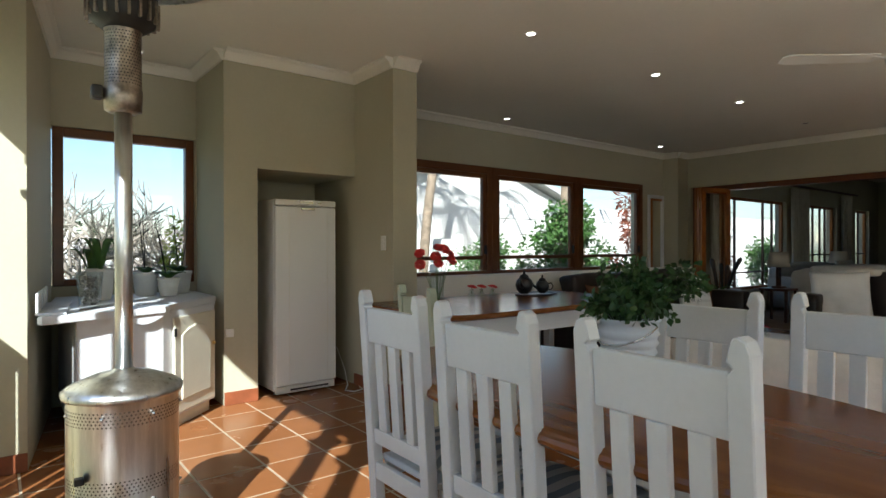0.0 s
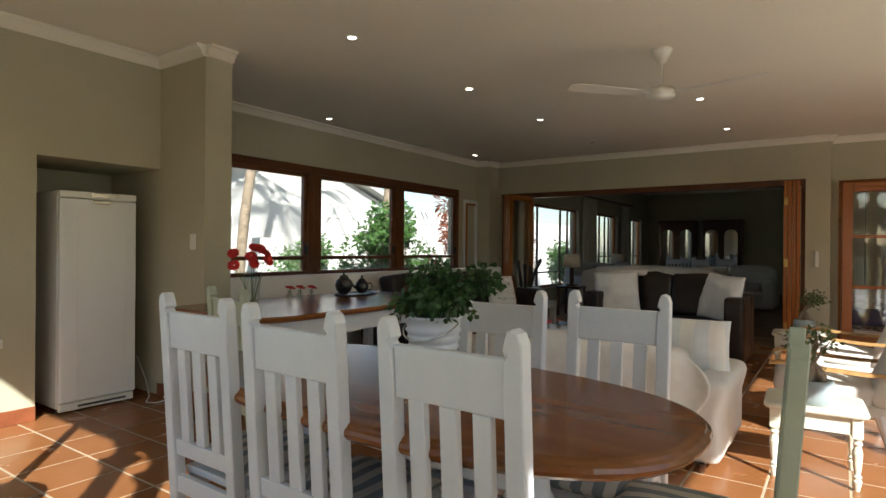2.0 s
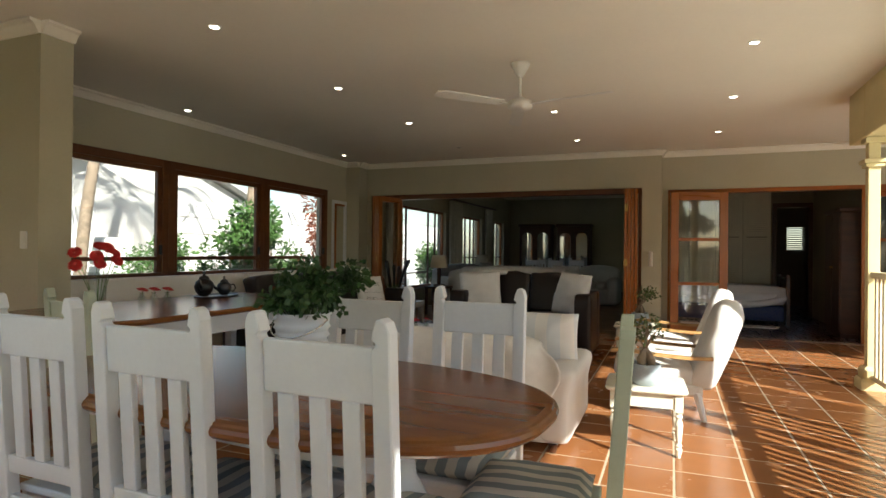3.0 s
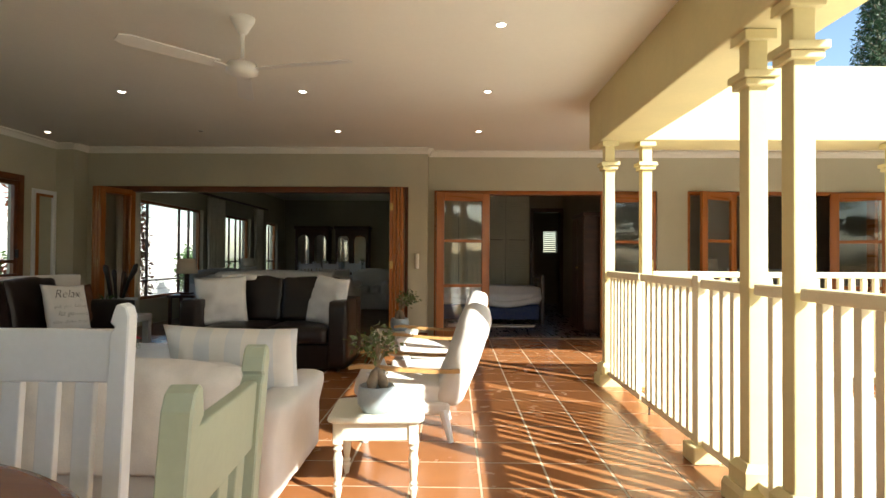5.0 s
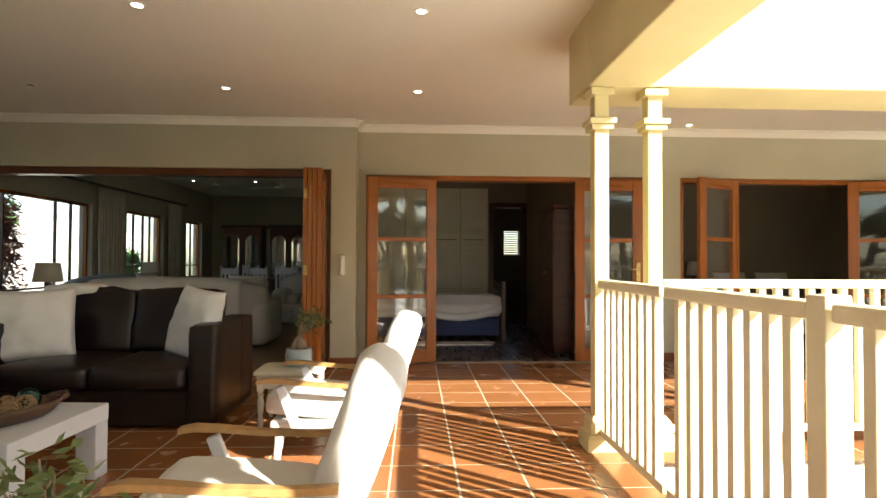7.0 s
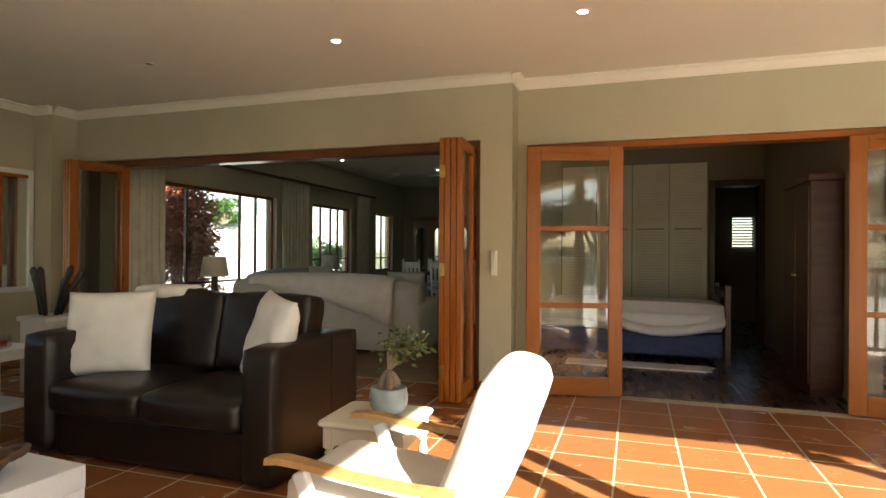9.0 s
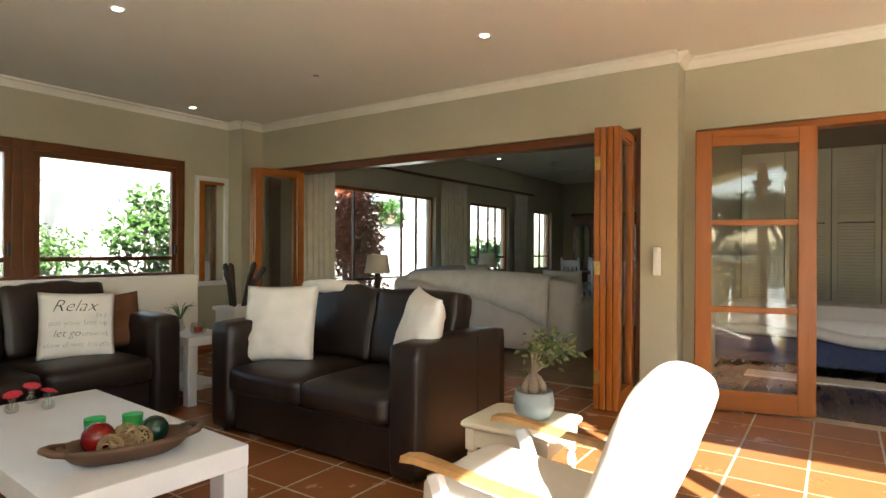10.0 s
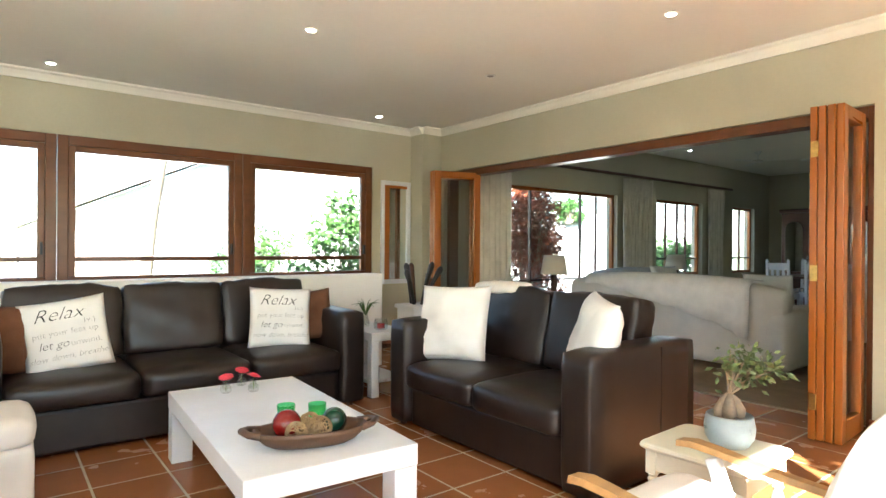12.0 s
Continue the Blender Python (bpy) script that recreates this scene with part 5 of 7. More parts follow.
for s in (-1, 1):
    bm = bmesh.new()
    tube(bm, [(s * 0.205, 0.050, 0.066), (s * 0.250, 0.040, 0.074), (s * 0.275, 0, 0.080), (s * 0.250, -0.040, 0.074), (s * 0.205, -0.050, 0.066)], [0.016, 0.014, 0.015, 0.014, 0.016], 10)
    part("handle", bm, BOWLWOOD, bowl, "carved loop handle", smooth=True)


def ball(m, r, mat, label, name="ornament_ball"):
    bm = bmesh.new()
    bmesh.ops.create_uvsphere(bm, u_segments=32, v_segments=20, radius=r)
    ob = tagged(part(name, bm, mat, smooth=True), label, "ball", "balls in the bowl")
    ob.matrix_basis = m


def twine_ball(m, r, seed):
    rng = random.Random(seed)
    bm = bmesh.new()
    for _ in range(24):
        a = Vector((rng.gauss(0, 1), rng.gauss(0, 1), rng.gauss(0, 1))).normalized()
        b = a.orthogonal().normalized()
        c2 = a.cross(b)
        rr = r * rng.uniform(0.93, 1.0)
        tube(bm, [(b * math.cos(t) + c2 * math.sin(t)) * rr + a * r * 0.12 for t in [2 * math.pi * k / 20 for k in range(21)]], 0.0022, 5)
    ob = tagged(part("rattan_ball", bm, TWINE), "ball of woven rattan twine in the wooden bowl", "ball", "balls in the bowl")
    ob.matrix_basis = m


BP = pose(0.065, 5.665, 0.382, 0, 0, 72)
ball(BP @ pose(-0.095, 0.045, 0.080), 0.060, RED_GLAZE, "glossy dark red ball in the wooden bowl")
ball(BP @ pose(0.100, 0.035, 0.080), 0.055, GREEN_GLAZE, "glossy dark green ball in the wooden bowl")
twine_ball(BP @ pose(-0.065, -0.040, 0.066), 0.044, 1)
twine_ball(BP @ pose(0.030, -0.025, 0.070), 0.052, 2)
twine_ball(BP @ pose(0.000, 0.050, 0.075), 0.044, 3)
for x, y in ((-0.245, 5.685), (-0.18, 5.81)):
    t = base("glass_tumbler", pose(x, y, 0.381), "green glass tumbler on the coffee table", "tumbler", "green tumblers")
    bm = bmesh.new()
    lathe(bm, [(0.034, 0), (0.037, 0.004), (0.042, 0.095), (0.039, 0.095), (0.033, 0.012), (0, 0.01)], 26)
    part("glass", bm, GREEN_GLASS, t, smooth=True)
for x, y, a in ((-1.01, 5.65, 20), (-1.14, 5.78, 70), (-0.95, 5.785, 130)):
    posy(pose(x, y, 0.381, 0, 0, a), PETAL_PINK, "small glass bottle with a pink-red flower on the coffee table", 1)


def side_table(m, label):
    top = base("side_table", m, label, "table", "small side tables")
    bm = bmesh.new()
    slab(bm, 0.235, 0.215, 12, [(0.012, 0.368), (0.003, 0.374), (0.0, 0.382), (0.004, 0.392), (0.014, 0.396)], 48)
    part("tabletop", bm, CREAMWOOD, top)
    part("apron", boxes(((-0.195, -0.178, 0.28), (0.195, -0.163, 0.368)), ((-0.195, 0.163, 0.28), (0.195, 0.178, 0.368)), ((-0.195, -0.163, 0.28), (-0.18, 0.163, 0.368)),
                        ((0.18, -0.163, 0.28), (0.195, 0.163, 0.368)), bevel=0.003), CREAMWOOD, top)
    for sx in (-0.182, 0.182):
        for sy in (-0.165, 0.165):
            bm = bmesh.new()
            lathe(bm, [(0.012, 0), (0.018, 0.03), (0.022, 0.05), (0.015, 0.06), (0.021, 0.072), (0.014, 0.085), (0.019, 0.12), (0.024, 0.19), (0.016, 0.225), (0.023, 0.24), (0.016, 0.252),
                       (0.024, 0.265)], 18)
            box(bm, (-0.023, -0.023, 0.265), (0.023, 0.023, 0.368), 0.003)
            part("turned_leg", bm, CREAMWOOD, top, at=pose(sx, sy, 0))
    return top


side_table(pose(1.335, 3.94, 0, 0, 0, 3), "small cream side table with turned legs in the sun")
side_table(pose(1.11, 6.98, 0, 0, 0, 2), "small cream side table with turned legs by the leather sofa")


def bonsai(m, seed, label):
    rng = random.Random(seed)
    top = base("potted_bonsai", m, label, "plant", "bonsai pots")
    bm = bmesh.new()
    lathe(bm, [(0.065, 0), (0.072, 0.004), (0.094, 0.04), (0.098, 0.08), (0.09, 0.125), (0.084, 0.13), (0.082, 0.12), (0.0, 0.112)], 36)
    part("pot", bm, CERAMIC, top, "grey-blue glazed pot", smooth=True)
    bm = bmesh.new()
    for k in range(4):
        a = k * 1.6 + rng.uniform(0, 0.6)
        x, y = 0.035 * math.cos(a), 0.035 * math.sin(a)
        tube(bm, [(x * 1.2, y * 1.2, 0.105), (x, y, 0.145), (x * 0.5, y * 0.5, 0.185), (0, 0, 0.215)], [0.018, 0.028, 0.022, 0.010], 10)
    tips = []
    grow(bm, (0, 0, 0.20), (0.05, 0, 1), 0.07, 0.012, 3, rng, 1.0, tips, 6, 0.0)
    part("trunk", bm, BARK, top, "swollen pale roots and trunk", smooth=True)
    lf, bm2 = bmesh.new(), bmesh.new()
    for t in tips:
        t = Vector((t.x * 1.55, t.y * 1.55, max(0.22, 0.12 + (t.z - 0.12) * rng.uniform(0.75, 1.15))))
        leaf_cloud(lf, t, (0.06, 0.06, 0.045), 13, 0.040, rng, slim=0.48, droop=0.1)
        tube(bm2, [(0, 0, 0.21), t * 0.55 + Vector((0, 0, 0.10)), t], [0.006, 0.004, 0.002], 5)
    leaf_cloud(lf, (0.02, -0.03, 0.20), (0.02, 0.02, 0.02), 5, 0.045, rng, slim=0.55)
    part("twigs", bm2, BARK, top)
    part("foliage", lf, LEAF_OLIVE, top, "small oval olive green leaves")


bonsai(pose(1.335, 3.86, 0.397, 0, 0, 40), 31, "small bonsai fig in a grey-blue pot in the sun")
bonsai(pose(1.15, 7.02, 0.397, 0, 0, 200), 37, "small bonsai fig in a grey-blue pot")


def lounge_chair(m, label, recline):
    """A low reclining armchair in white cloth with wooden arms. Its seat front is at y = 0 and it faces -y."""
    top = base("lounge_chair", m, label, "armchair", "white lounge chairs")
    bm = soft_box(0.50, 0.56, 0.13, 0.04, seed=2, puff=0.02, cuts=9, wrinkle=0.006)
    part("seat_cushion", bm, LINEN, top, "loose white seat cushion", smooth=True, at=pose(0, 0.27, 0.25, -5))
    part("seat_frame", boxes(((-0.27, 0.03, 0.17), (0.27, 0.60, 0.25)), bevel=0.02), LINEN, top)
    bm = soft_box(0.56, 0.18, 0.655, 0.07, seed=5, puff=0.01, cuts=12, wrinkle=0.005)
    for v in bm.verts:
        f = max(0.0, (v.co.z - 0.46) / 0.24)
        v.co.x *= 1 - 0.16 * f * f
        v.co.y += 0.10 * (v.co.z / 0.7) ** 2 - 0.02 + 0.03 * math.sin(v.co.z * 5)
        if f > 0:
            v.co.z -= 0.09 * (abs(v.co.x) / 0.22) ** 2.5 * f
    part("backrest", bm, LINEN, top, "rounded white backrest", smooth=True, at=pose(0, 0.60, 0.22, -recline))
    for s in (-1, 1):
        x = s * 0.30
        bm = bmesh.new()
        prof = [(-0.03, 0.475, 0.030), (0.03, 0.485, 0.034), (0.12, 0.48, 0.030), (0.3, 0.462, 0.024), (0.5, 0.452, 0.022), (0.66, 0.455, 0.022)]
        prev = None
        for y, z, w in prof:
            cur = [bm.verts.new((x - w, y, z - 0.011)), bm.verts.new((x + w, y, z - 0.011)), bm.verts.new((x + w * 0.85, y, z + 0.011)), bm.verts.new((x - w * 0.85, y, z + 0.011))]
            if prev:
                for k in range(4):
                    bm.faces.new((prev[k], prev[(k + 1) % 4], cur[(k + 1) % 4], cur[k]))
            else:
                bm.faces.new(cur[::-1])
            prev = cur
        bm.faces.new(prev)
        part("armrest", bm, ARMWOOD, top, "bare curved wooden armrest")
        bm = bmesh.new()
        box(bm, (x - 0.017, -0.026, 0.0), (x + 0.017, 0.026, 0.27), 0.006)
        bm.transform(Matrix.Translation((0, 0.20, 0.20)) @ Matrix.Rotation(radians(22), 4, 'X'))
        part("arm_support", bm, WHITEWOOD, top)
        for y, lean in ((0.09, 0.02), (0.56, -0.05)):
            bm = bmesh.new()
            tube(bm, [(s * 0.25, y, 0.20), (s * 0.262, y - lean, 0.0)], [0.03, 0.018], 8)
            part("leg", bm, WHITEWOOD, top)
    return top


lounge_chair(pose(1.085, 4.87, 0, 0, 0, -88), "low white upholstered lounge chair with wooden arms in the sun", 13)
lounge_chair(pose(1.145, 6.38, 0, 0, 0, -92), "low white upholstered lounge chair with wooden arms beside a side table", 14)

sofa = base("white_sofa", pose(0.09, 3.52, 0), "white slip-covered sofa with rolled arms and a throw", "sofa")
part("frame", soft_box(1.56, 0.80, 0.28, 0.03, 3, 0.0, 8, 0.004), LINEN, sofa, smooth=True, at=pose(0, 0.45, 0.04))
part("backrest", soft_box(1.34, 0.24, 0.635, 0.09, 4, 0.01, 12, 0.008), LINEN, sofa, smooth=True, at=pose(0, 0.13, 0.03, 3))
for s in (-1, 1):
    bm = soft_box(0.20, 0.88, 0.45, 0.06, 6 + s, 0.0, 10, 0.008)
    for v in bm.verts:
        f = max(0.0, (v.co.z - 0.28) / 0.19)
        v.co.x += s * 0.045 * f
        v.co.z += 0.02 * f * (1 - (v.co.x / 0.15) ** 2)
    part("rolled_arm", bm, LINEN, sofa, smooth=True, at=pose(s * 0.74, 0.48, 0.04))
    part("seat_cushion", soft_box(0.62, 0.62, 0.15, 0.05, 9 + s, 0.02, 9, 0.008), LINEN, sofa, smooth=True, at=pose(s * 0.315, 0.54, 0.31))
for x in (-0.74, 0.74):
    for y in (0.06, 0.84):
        bm = bmesh.new()
        lathe(bm, [(0.02, 0), (0.03, 0.05)], 12)
        part("foot", bm, DARKWOOD, sofa, at=pose(x, y, 0))
stool = base("footstool", pose(-1.045, 4.52, 0), "white slip-covered footstool beside the sofa", "footstool")
part("cover", soft_box(0.49, 0.49, 0.30, 0.025, 12, 0.004, 9, 0.008), LINEN, stool, "loose white slip cover", smooth=True, at=pose(0, 0, 0.02))
part("cushion", soft_box(0.49, 0.49, 0.13, 0.05, 13, 0.02, 9, 0.008), LINEN, stool, smooth=True, at=pose(0, 0, 0.305))
for sx in (-0.20, 0.20):
    for sy in (-0.20, 0.20):
        part("foot", boxes(((sx - 0.02, sy - 0.02, 0), (sx + 0.02, sy + 0.02, 0.04)), bevel=0.004), DARKWOOD, stool)
th = base("knitted_throw", pose(0.12, 3.52, 0), "cream knitted throw draped over the sofa's back", "throw")
bm = bmesh.new()
prof = [(-0.045, 0.20), (-0.04, 0.32), (-0.035, 0.45), (-0.028, 0.55), (-0.01, 0.64), (0.03, 0.68), (0.11, 0.692), (0.19, 0.68), (0.255, 0.62), (0.285, 0.56), (0.30, 0.50)]
EDGE_X = (0.56, 0.70, 0.79, 0.755, 0.69, 0.645, 0.63, 0.62, 0.60, 0.59, 0.58)
rows = []
for j, (y, z) in enumerate(prof):
    row = []
    for i in range(45):
        u = i / 44
        x = -0.60 + (EDGE_X[j] + 0.60) * u + 0.012 * noise.noise(Vector((j * 1.3, u * 3, 5)))
        near = u ** 6
        fold = 0.022 * noise.noise(Vector((x * 5, j * 0.45, 2))) + 0.010 * noise.noise(Vector((x * 14, j * 0.9, 9))) + (0.008 + 0.018 * near) * math.sin(x * 24 + j * 0.4) * (1 if j < 5 else 0.15)
        rag = (0.025 * noise.noise(Vector((x * 9, 0, 7))) - 0.06 * near) if j == 0 else 0
        sag = -0.05 * near * (4 <= j <= 9)
        row.append(bm.verts.new((x, y - fold - 0.018 - 0.02 * near * (j < 5), z + rag + sag + 0.006)))
    rows.append(row)
for a, b in zip(rows, rows[1:]):
    for i in range(44):
        bm.faces.new((a[i], a[i + 1], b[i + 1], b[i]))
cl = part("cloth", bm, THROW, th, smooth=True)
md = cl.modifiers.new("thickness", 'SOLIDIFY')
md.thickness = 0.018
md = cl.modifiers.new("round", 'SUBSURF')
md.levels = md.render_levels = 1
scatter(upright(0.585, 3.93, 0.60, 87, 14, 1), STRIPE, "off-white cushion with pale stripes on the white sofa", 0.70, 0.20, 11, 0.43)

st = base("low_side_table", pose(-2.02, 7.18, 0), "white painted side table with a lower shelf", "table")
part("tabletop", boxes(((-0.36, -0.19, 0.45), (0.36, 0.19, 0.52)), bevel=0.004), WHITEWOOD, st)
part("shelf", boxes(((-0.30, -0.17, 0.10), (0.30, 0.17, 0.13)), bevel=0.003), WHITEWOOD, st)
for sx in (-1, 1):
    for sy in (-1, 1):
        part("leg", boxes(((sx * 0.358, sy * 0.188, 0), (sx * 0.288, sy * 0.118, 0.448)), bevel=0.004), WHITEWOOD, st)
jar = base("glass_jar", pose(-1.80, 7.16, 0.521), "round glass jar holding a red candle", "jar")
bm = bmesh.new()
lathe(bm, [(0.04, 0), (0.06, 0.015), (0.062, 0.06), (0.05, 0.09), (0.046, 0.09), (0.056, 0.06), (0.05, 0.015), (0, 0.01)], 24)
part("glass", bm, CLEAR, jar, smooth=True)
bm = bmesh.new()
lathe(bm, [(0.03, 0.012), (0.032, 0.05), (0.0, 0.055)], 16)
part("candle", bm, PETAL, jar, "red wax candle")
ap = base("air_plant", pose(-2.05, 7.16, 0.521), "spiky air plant in a clear bottle", "plant")
bm = bmesh.new()
lathe(bm, [(0.03, 0), (0.04, 0.02), (0.02, 0.10), (0.022, 0.13), (0.018, 0.13), (0.016, 0.10), (0.034, 0.02), (0, 0.01)], 20)
part("bottle", bm, CLEAR, ap, smooth=True)
bm = bmesh.new()
rng = random.Random(3)
for _ in range(11):
    a = rng.uniform(0, 6.28)
    r = rng.uniform(0.06, 0.13)
    tube(bm, [(0, 0, 0.10), (0.5 * r * math.cos(a), 0.5 * r * math.sin(a), 0.20), (r * math.cos(a), r * math.sin(a), 0.19 + rng.uniform(-0.03, 0.05))], [0.006, 0.004, 0.0015], 5)
part("leaves", bm, LEAF, ap)
cd = base("pillar_candle", pose(-2.22, 7.12, 0.521), "plain white pillar candle on the side table", "candle")
bm = bmesh.new()
lathe(bm, [(0.035, 0), (0.036, 0.11), (0.03, 0.115), (0.0, 0.11)], 22)
part("wax", bm, WHITEPOT, cd)
pl = base("club_stand", pose(-2.42, 7.98, 0), "white square stand holding carved dark wooden clubs", "stand")
part("box", boxes(((-0.15, -0.15, 0), (0.15, 0.15, 0.60)), ((-0.17, -0.17, 0.60), (0.17, 0.17, 0.64)), bevel=0.006), WHITEWOOD, pl)
rng = random.Random(21)
for k in range(7):
    a, lean = rng.uniform(0, 6.28), rng.uniform(0.05, 0.2)
    x, y = 0.07 * math.cos(a), 0.07 * math.sin(a)
    bm = bmesh.new()
    ln = rng.uniform(0.22, 0.42)
    dx, dy = lean * math.cos(a), lean * math.sin(a)
    tube(bm, [(x, y, 0.64), (x + dx * 0.5, y + dy * 0.5, 0.64 + ln * 0.6), (x + dx, y + dy, 0.64 + ln), (x + dx * 1.1, y + dy * 1.1, 0.67 + ln)], [0.018, 0.02, 0.03, 0.012], 10)
    part("club", bm, DARKWOOD if k % 2 else BLACK, pl, smooth=True)


# ---- the lounge beyond the folding doors ----
LC = 2.90
structure("wall_lounge_west", boxes(((-3.72, 9.40, 0), (-3.5, 10.33, LC)), ((-3.72, 12.83, 0), (-3.5, 14.0, LC)), ((-3.72, 15.6, 0), (-3.5, 16.85, LC)), ((-3.72, 17.85, 0), (-3.5, 18.6, LC)),
                                    ((-3.72, 10.33, 2.11), (-3.5, 12.83, LC)), ((-3.72, 14.0, 2.11), (-3.5, 15.6, LC)), ((-3.72, 16.85, 2.11), (-3.5, 17.85, LC)),
                                    ((-3.72, 10.33, 0), (-3.5, 12.83, 0.42)), ((-3.72, 14.0, 0), (-3.5, 15.6, 0.72)), ((-3.72, 16.85, 0), (-3.5, 17.85, 0.72))),
          WALL, "sage painted lounge wall with three windows", "wall")
structure("wall_lounge_back", boxes(((-3.72, 18.6, 0), (1.3, 18.8, LC)), ((1.14, 9.62, 0), (1.3, 18.6, LC)), ((-3.72, 9.17, CEIL), (1.3, 9.40, LC))), WALL,
          "sage painted far walls of the lounge", "wall")
structure("ceiling_lounge", boxes(((-3.72, 9.17, LC), (1.3, 18.8, LC + 0.12))), CEILING, "plain plaster lounge ceiling", "ceiling")


def steel_window(name, y0, y1, z0, z1, bars, label):
    top = base(name, pose(-3.60, (y0 + y1) / 2, z0), label, "window", kind="structure")
    w, h = (y1 - y0) / 2, z1 - z0
    part("window_frame", boxes(((-0.03, -w, 0), (0.03, -w + 0.05, h)), ((-0.03, w - 0.05, 0), (0.03, w, h)), ((-0.03, -w + 0.05, h - 0.05), (0.03, w - 0.05, h)),
                               ((-0.03, -w + 0.05, 0), (0.03, w - 0.05, 0.05)), bevel=0.004), MERANTI, top)
    for b in bars:
        part("mullion", boxes(((-0.022, b - w - 0.013, 0.05), (0.022, b - w + 0.013, h - 0.05)), bevel=0.003), DARKWOOD, top)
    part("transom", boxes(((-0.015, -w + 0.05, 0.30), (0.015, w - 0.05, 0.33)), bevel=0.003), DARKWOOD, top)
    g = part("pane", boxes(((-0.003, -w + 0.05, 0.05), (0.003, w - 0.05, h - 0.05))), GLASS, top)
    g.visible_shadow = False
    return top


steel_window("window_5", 10.33, 12.83, 0.42, 2.11, (0.5, 1.65, 2.05), "wide timber lounge window with slim mullions")
steel_window("window_6", 14.0, 15.6, 0.72, 2.11, (0.45, 0.85, 1.15), "timber lounge window with an open casement")
steel_window("window_7", 16.85, 17.85, 0.72, 2.11, (0.5,), "narrow timber lounge window")


def curtain(y0, y1, z0, z1, x=-3.42):
    bm = bmesh.new()
    n = max(12, int((y1 - y0) / 0.018))
    cols = []
    for i in range(n + 1):
        y = y0 + (y1 - y0) * i / n
        cols.append([bm.verts.new((x + (0.028 + 0.012 * f) * math.sin(y * 62 + 2 * f) + 0.008 * math.sin(y * 23), y, z0 + (z1 - z0) * f)) for f in (0, 0.35, 0.7, 1)])
    for a, b in zip(cols, cols[1:]):
        for k in range(3):
            bm.faces.new((a[k], b[k], b[k + 1], a[k + 1]))
    ob = tagged(part("curtain", bm, CURTAIN, smooth=True), "pale full-length curtain beside a lounge window", "curtain", "lounge curtains")
    md = ob.modifiers.new("thickness", 'SOLIDIFY')
    md.thickness = 0.006


curtain(9.62, 10.30, 0.02, 2.40)
curtain(12.9, 13.75, 0.02, 2.40)
curtain(15.7, 16.3, 0.02, 2.40)
bm = bmesh.new()
tube(bm, [(-3.40, 9.6, 2.44), (-3.40, 16.6, 2.44)], 0.025, 12)
tagged(part("curtain_pole", bm, DARKWOOD), "dark wooden curtain pole on the lounge wall", "curtain pole")


def cloth_sofa(m, width, label, mat, depth=0.95, high=0.86):
    """A big soft sofa with rolled arms. Its front is at y = 0 and it faces -y."""
    top = base("lounge_sofa", m, label, "sofa", "lounge sofas")
    part("frame", soft_box(width - 0.1, depth - 0.06, 0.36, 0.04, 1, 0.0, 7, 0.004), mat, top, smooth=True, at=pose(0, depth / 2, 0.04))
    bm = soft_box(width - 0.06, 0.28, high - 0.06, 0.11, 2, 0.02, 12, 0.01)
    for v in bm.verts:
        v.co.z += 0.06 * math.cos(v.co.x / width * math.pi) * (v.co.z / high)
    part("backrest", bm, mat, top, smooth=True, at=pose(0, depth - 0.15, 0.04))
    for s in (-1, 1):
        part("rolled_arm", soft_box(0.26, depth - 0.04, 0.60, 0.10, 3 + s, 0.01, 9, 0.006), mat, top, smooth=True, at=pose(s * (width / 2 - 0.13), depth / 2, 0.04))
        part("seat_cushion", soft_box(width / 2 - 0.28, depth - 0.32, 0.16, 0.05, 5 + s, 0.02, 8, 0.006), mat, top, smooth=True, at=pose(s * (width / 4 - 0.13), depth / 2 - 0.12, 0.38))
    return top


cloth_sofa(pose(-1.25, 11.35, 0, 0, 0, 180), 2.62, "pale linen lounge sofa with a throw over its back", LINEN)
cloth_sofa(pose(-2.35, 12.55, 0, 0, 0, 70), 1.9, "grey-blue curved lounge sofa under the window", LOUNGE_SOFA)
cloth_sofa(pose(-0.1, 13.2, 0, 0, 0, 0), 1.0, "pale linen armchair facing the lounge", LINEN)
th = base("lounge_throw", pose(-1.25, 10.55, 0), "pale throw spread over the lounge sofa's back", "throw")
bm = bmesh.new()
rows = []
for j, (y, f) in enumerate(((-0.185, 0.0), (-0.18, 0.33), (-0.172, 0.66), (-0.15, 0.92), (-0.06, 1.04), (0.05, 1.055), (0.16, 1.0))):
    row = []
    for i in range(41):
        u = i / 40
        x = -0.95 + 1.93 * u
        top = 0.87 + 0.06 * math.cos(x / 2.62 * math.pi)
        hem = 0.80 - 0.42 * u ** 1.3 + 0.03 * noise.noise(Vector((x * 7, 0, 4))) - 0.05 * (u > 0.94)
        z = hem + (top - hem) * min(1.0, f) + 0.09 * max(0.0, f - 0.92)
        row.append(bm.verts.new((x + 0.015 * noise.noise(Vector((x * 3, j, 8))), y - 0.02 - 0.014 * abs(math.sin(x * 9 + j * 0.3)) * (1 - min(1.0, f)), z)))
    rows.append(row)
for a, b in zip(rows, rows[1:]):
    for i in range(40):
        bm.faces.new((a[i], a[i + 1], b[i + 1], b[i]))
cl = part("cloth", bm, THROW, th, smooth=True)
md = cl.modifiers.new("thickness", 'SOLIDIFY')
md.thickness = 0.012
scatter(upright(-0.35, 11.0, 0.76, 90, 15), LINEN, "pale cushion on the lounge sofa", 0.5, 0.16, 15, 0.4)
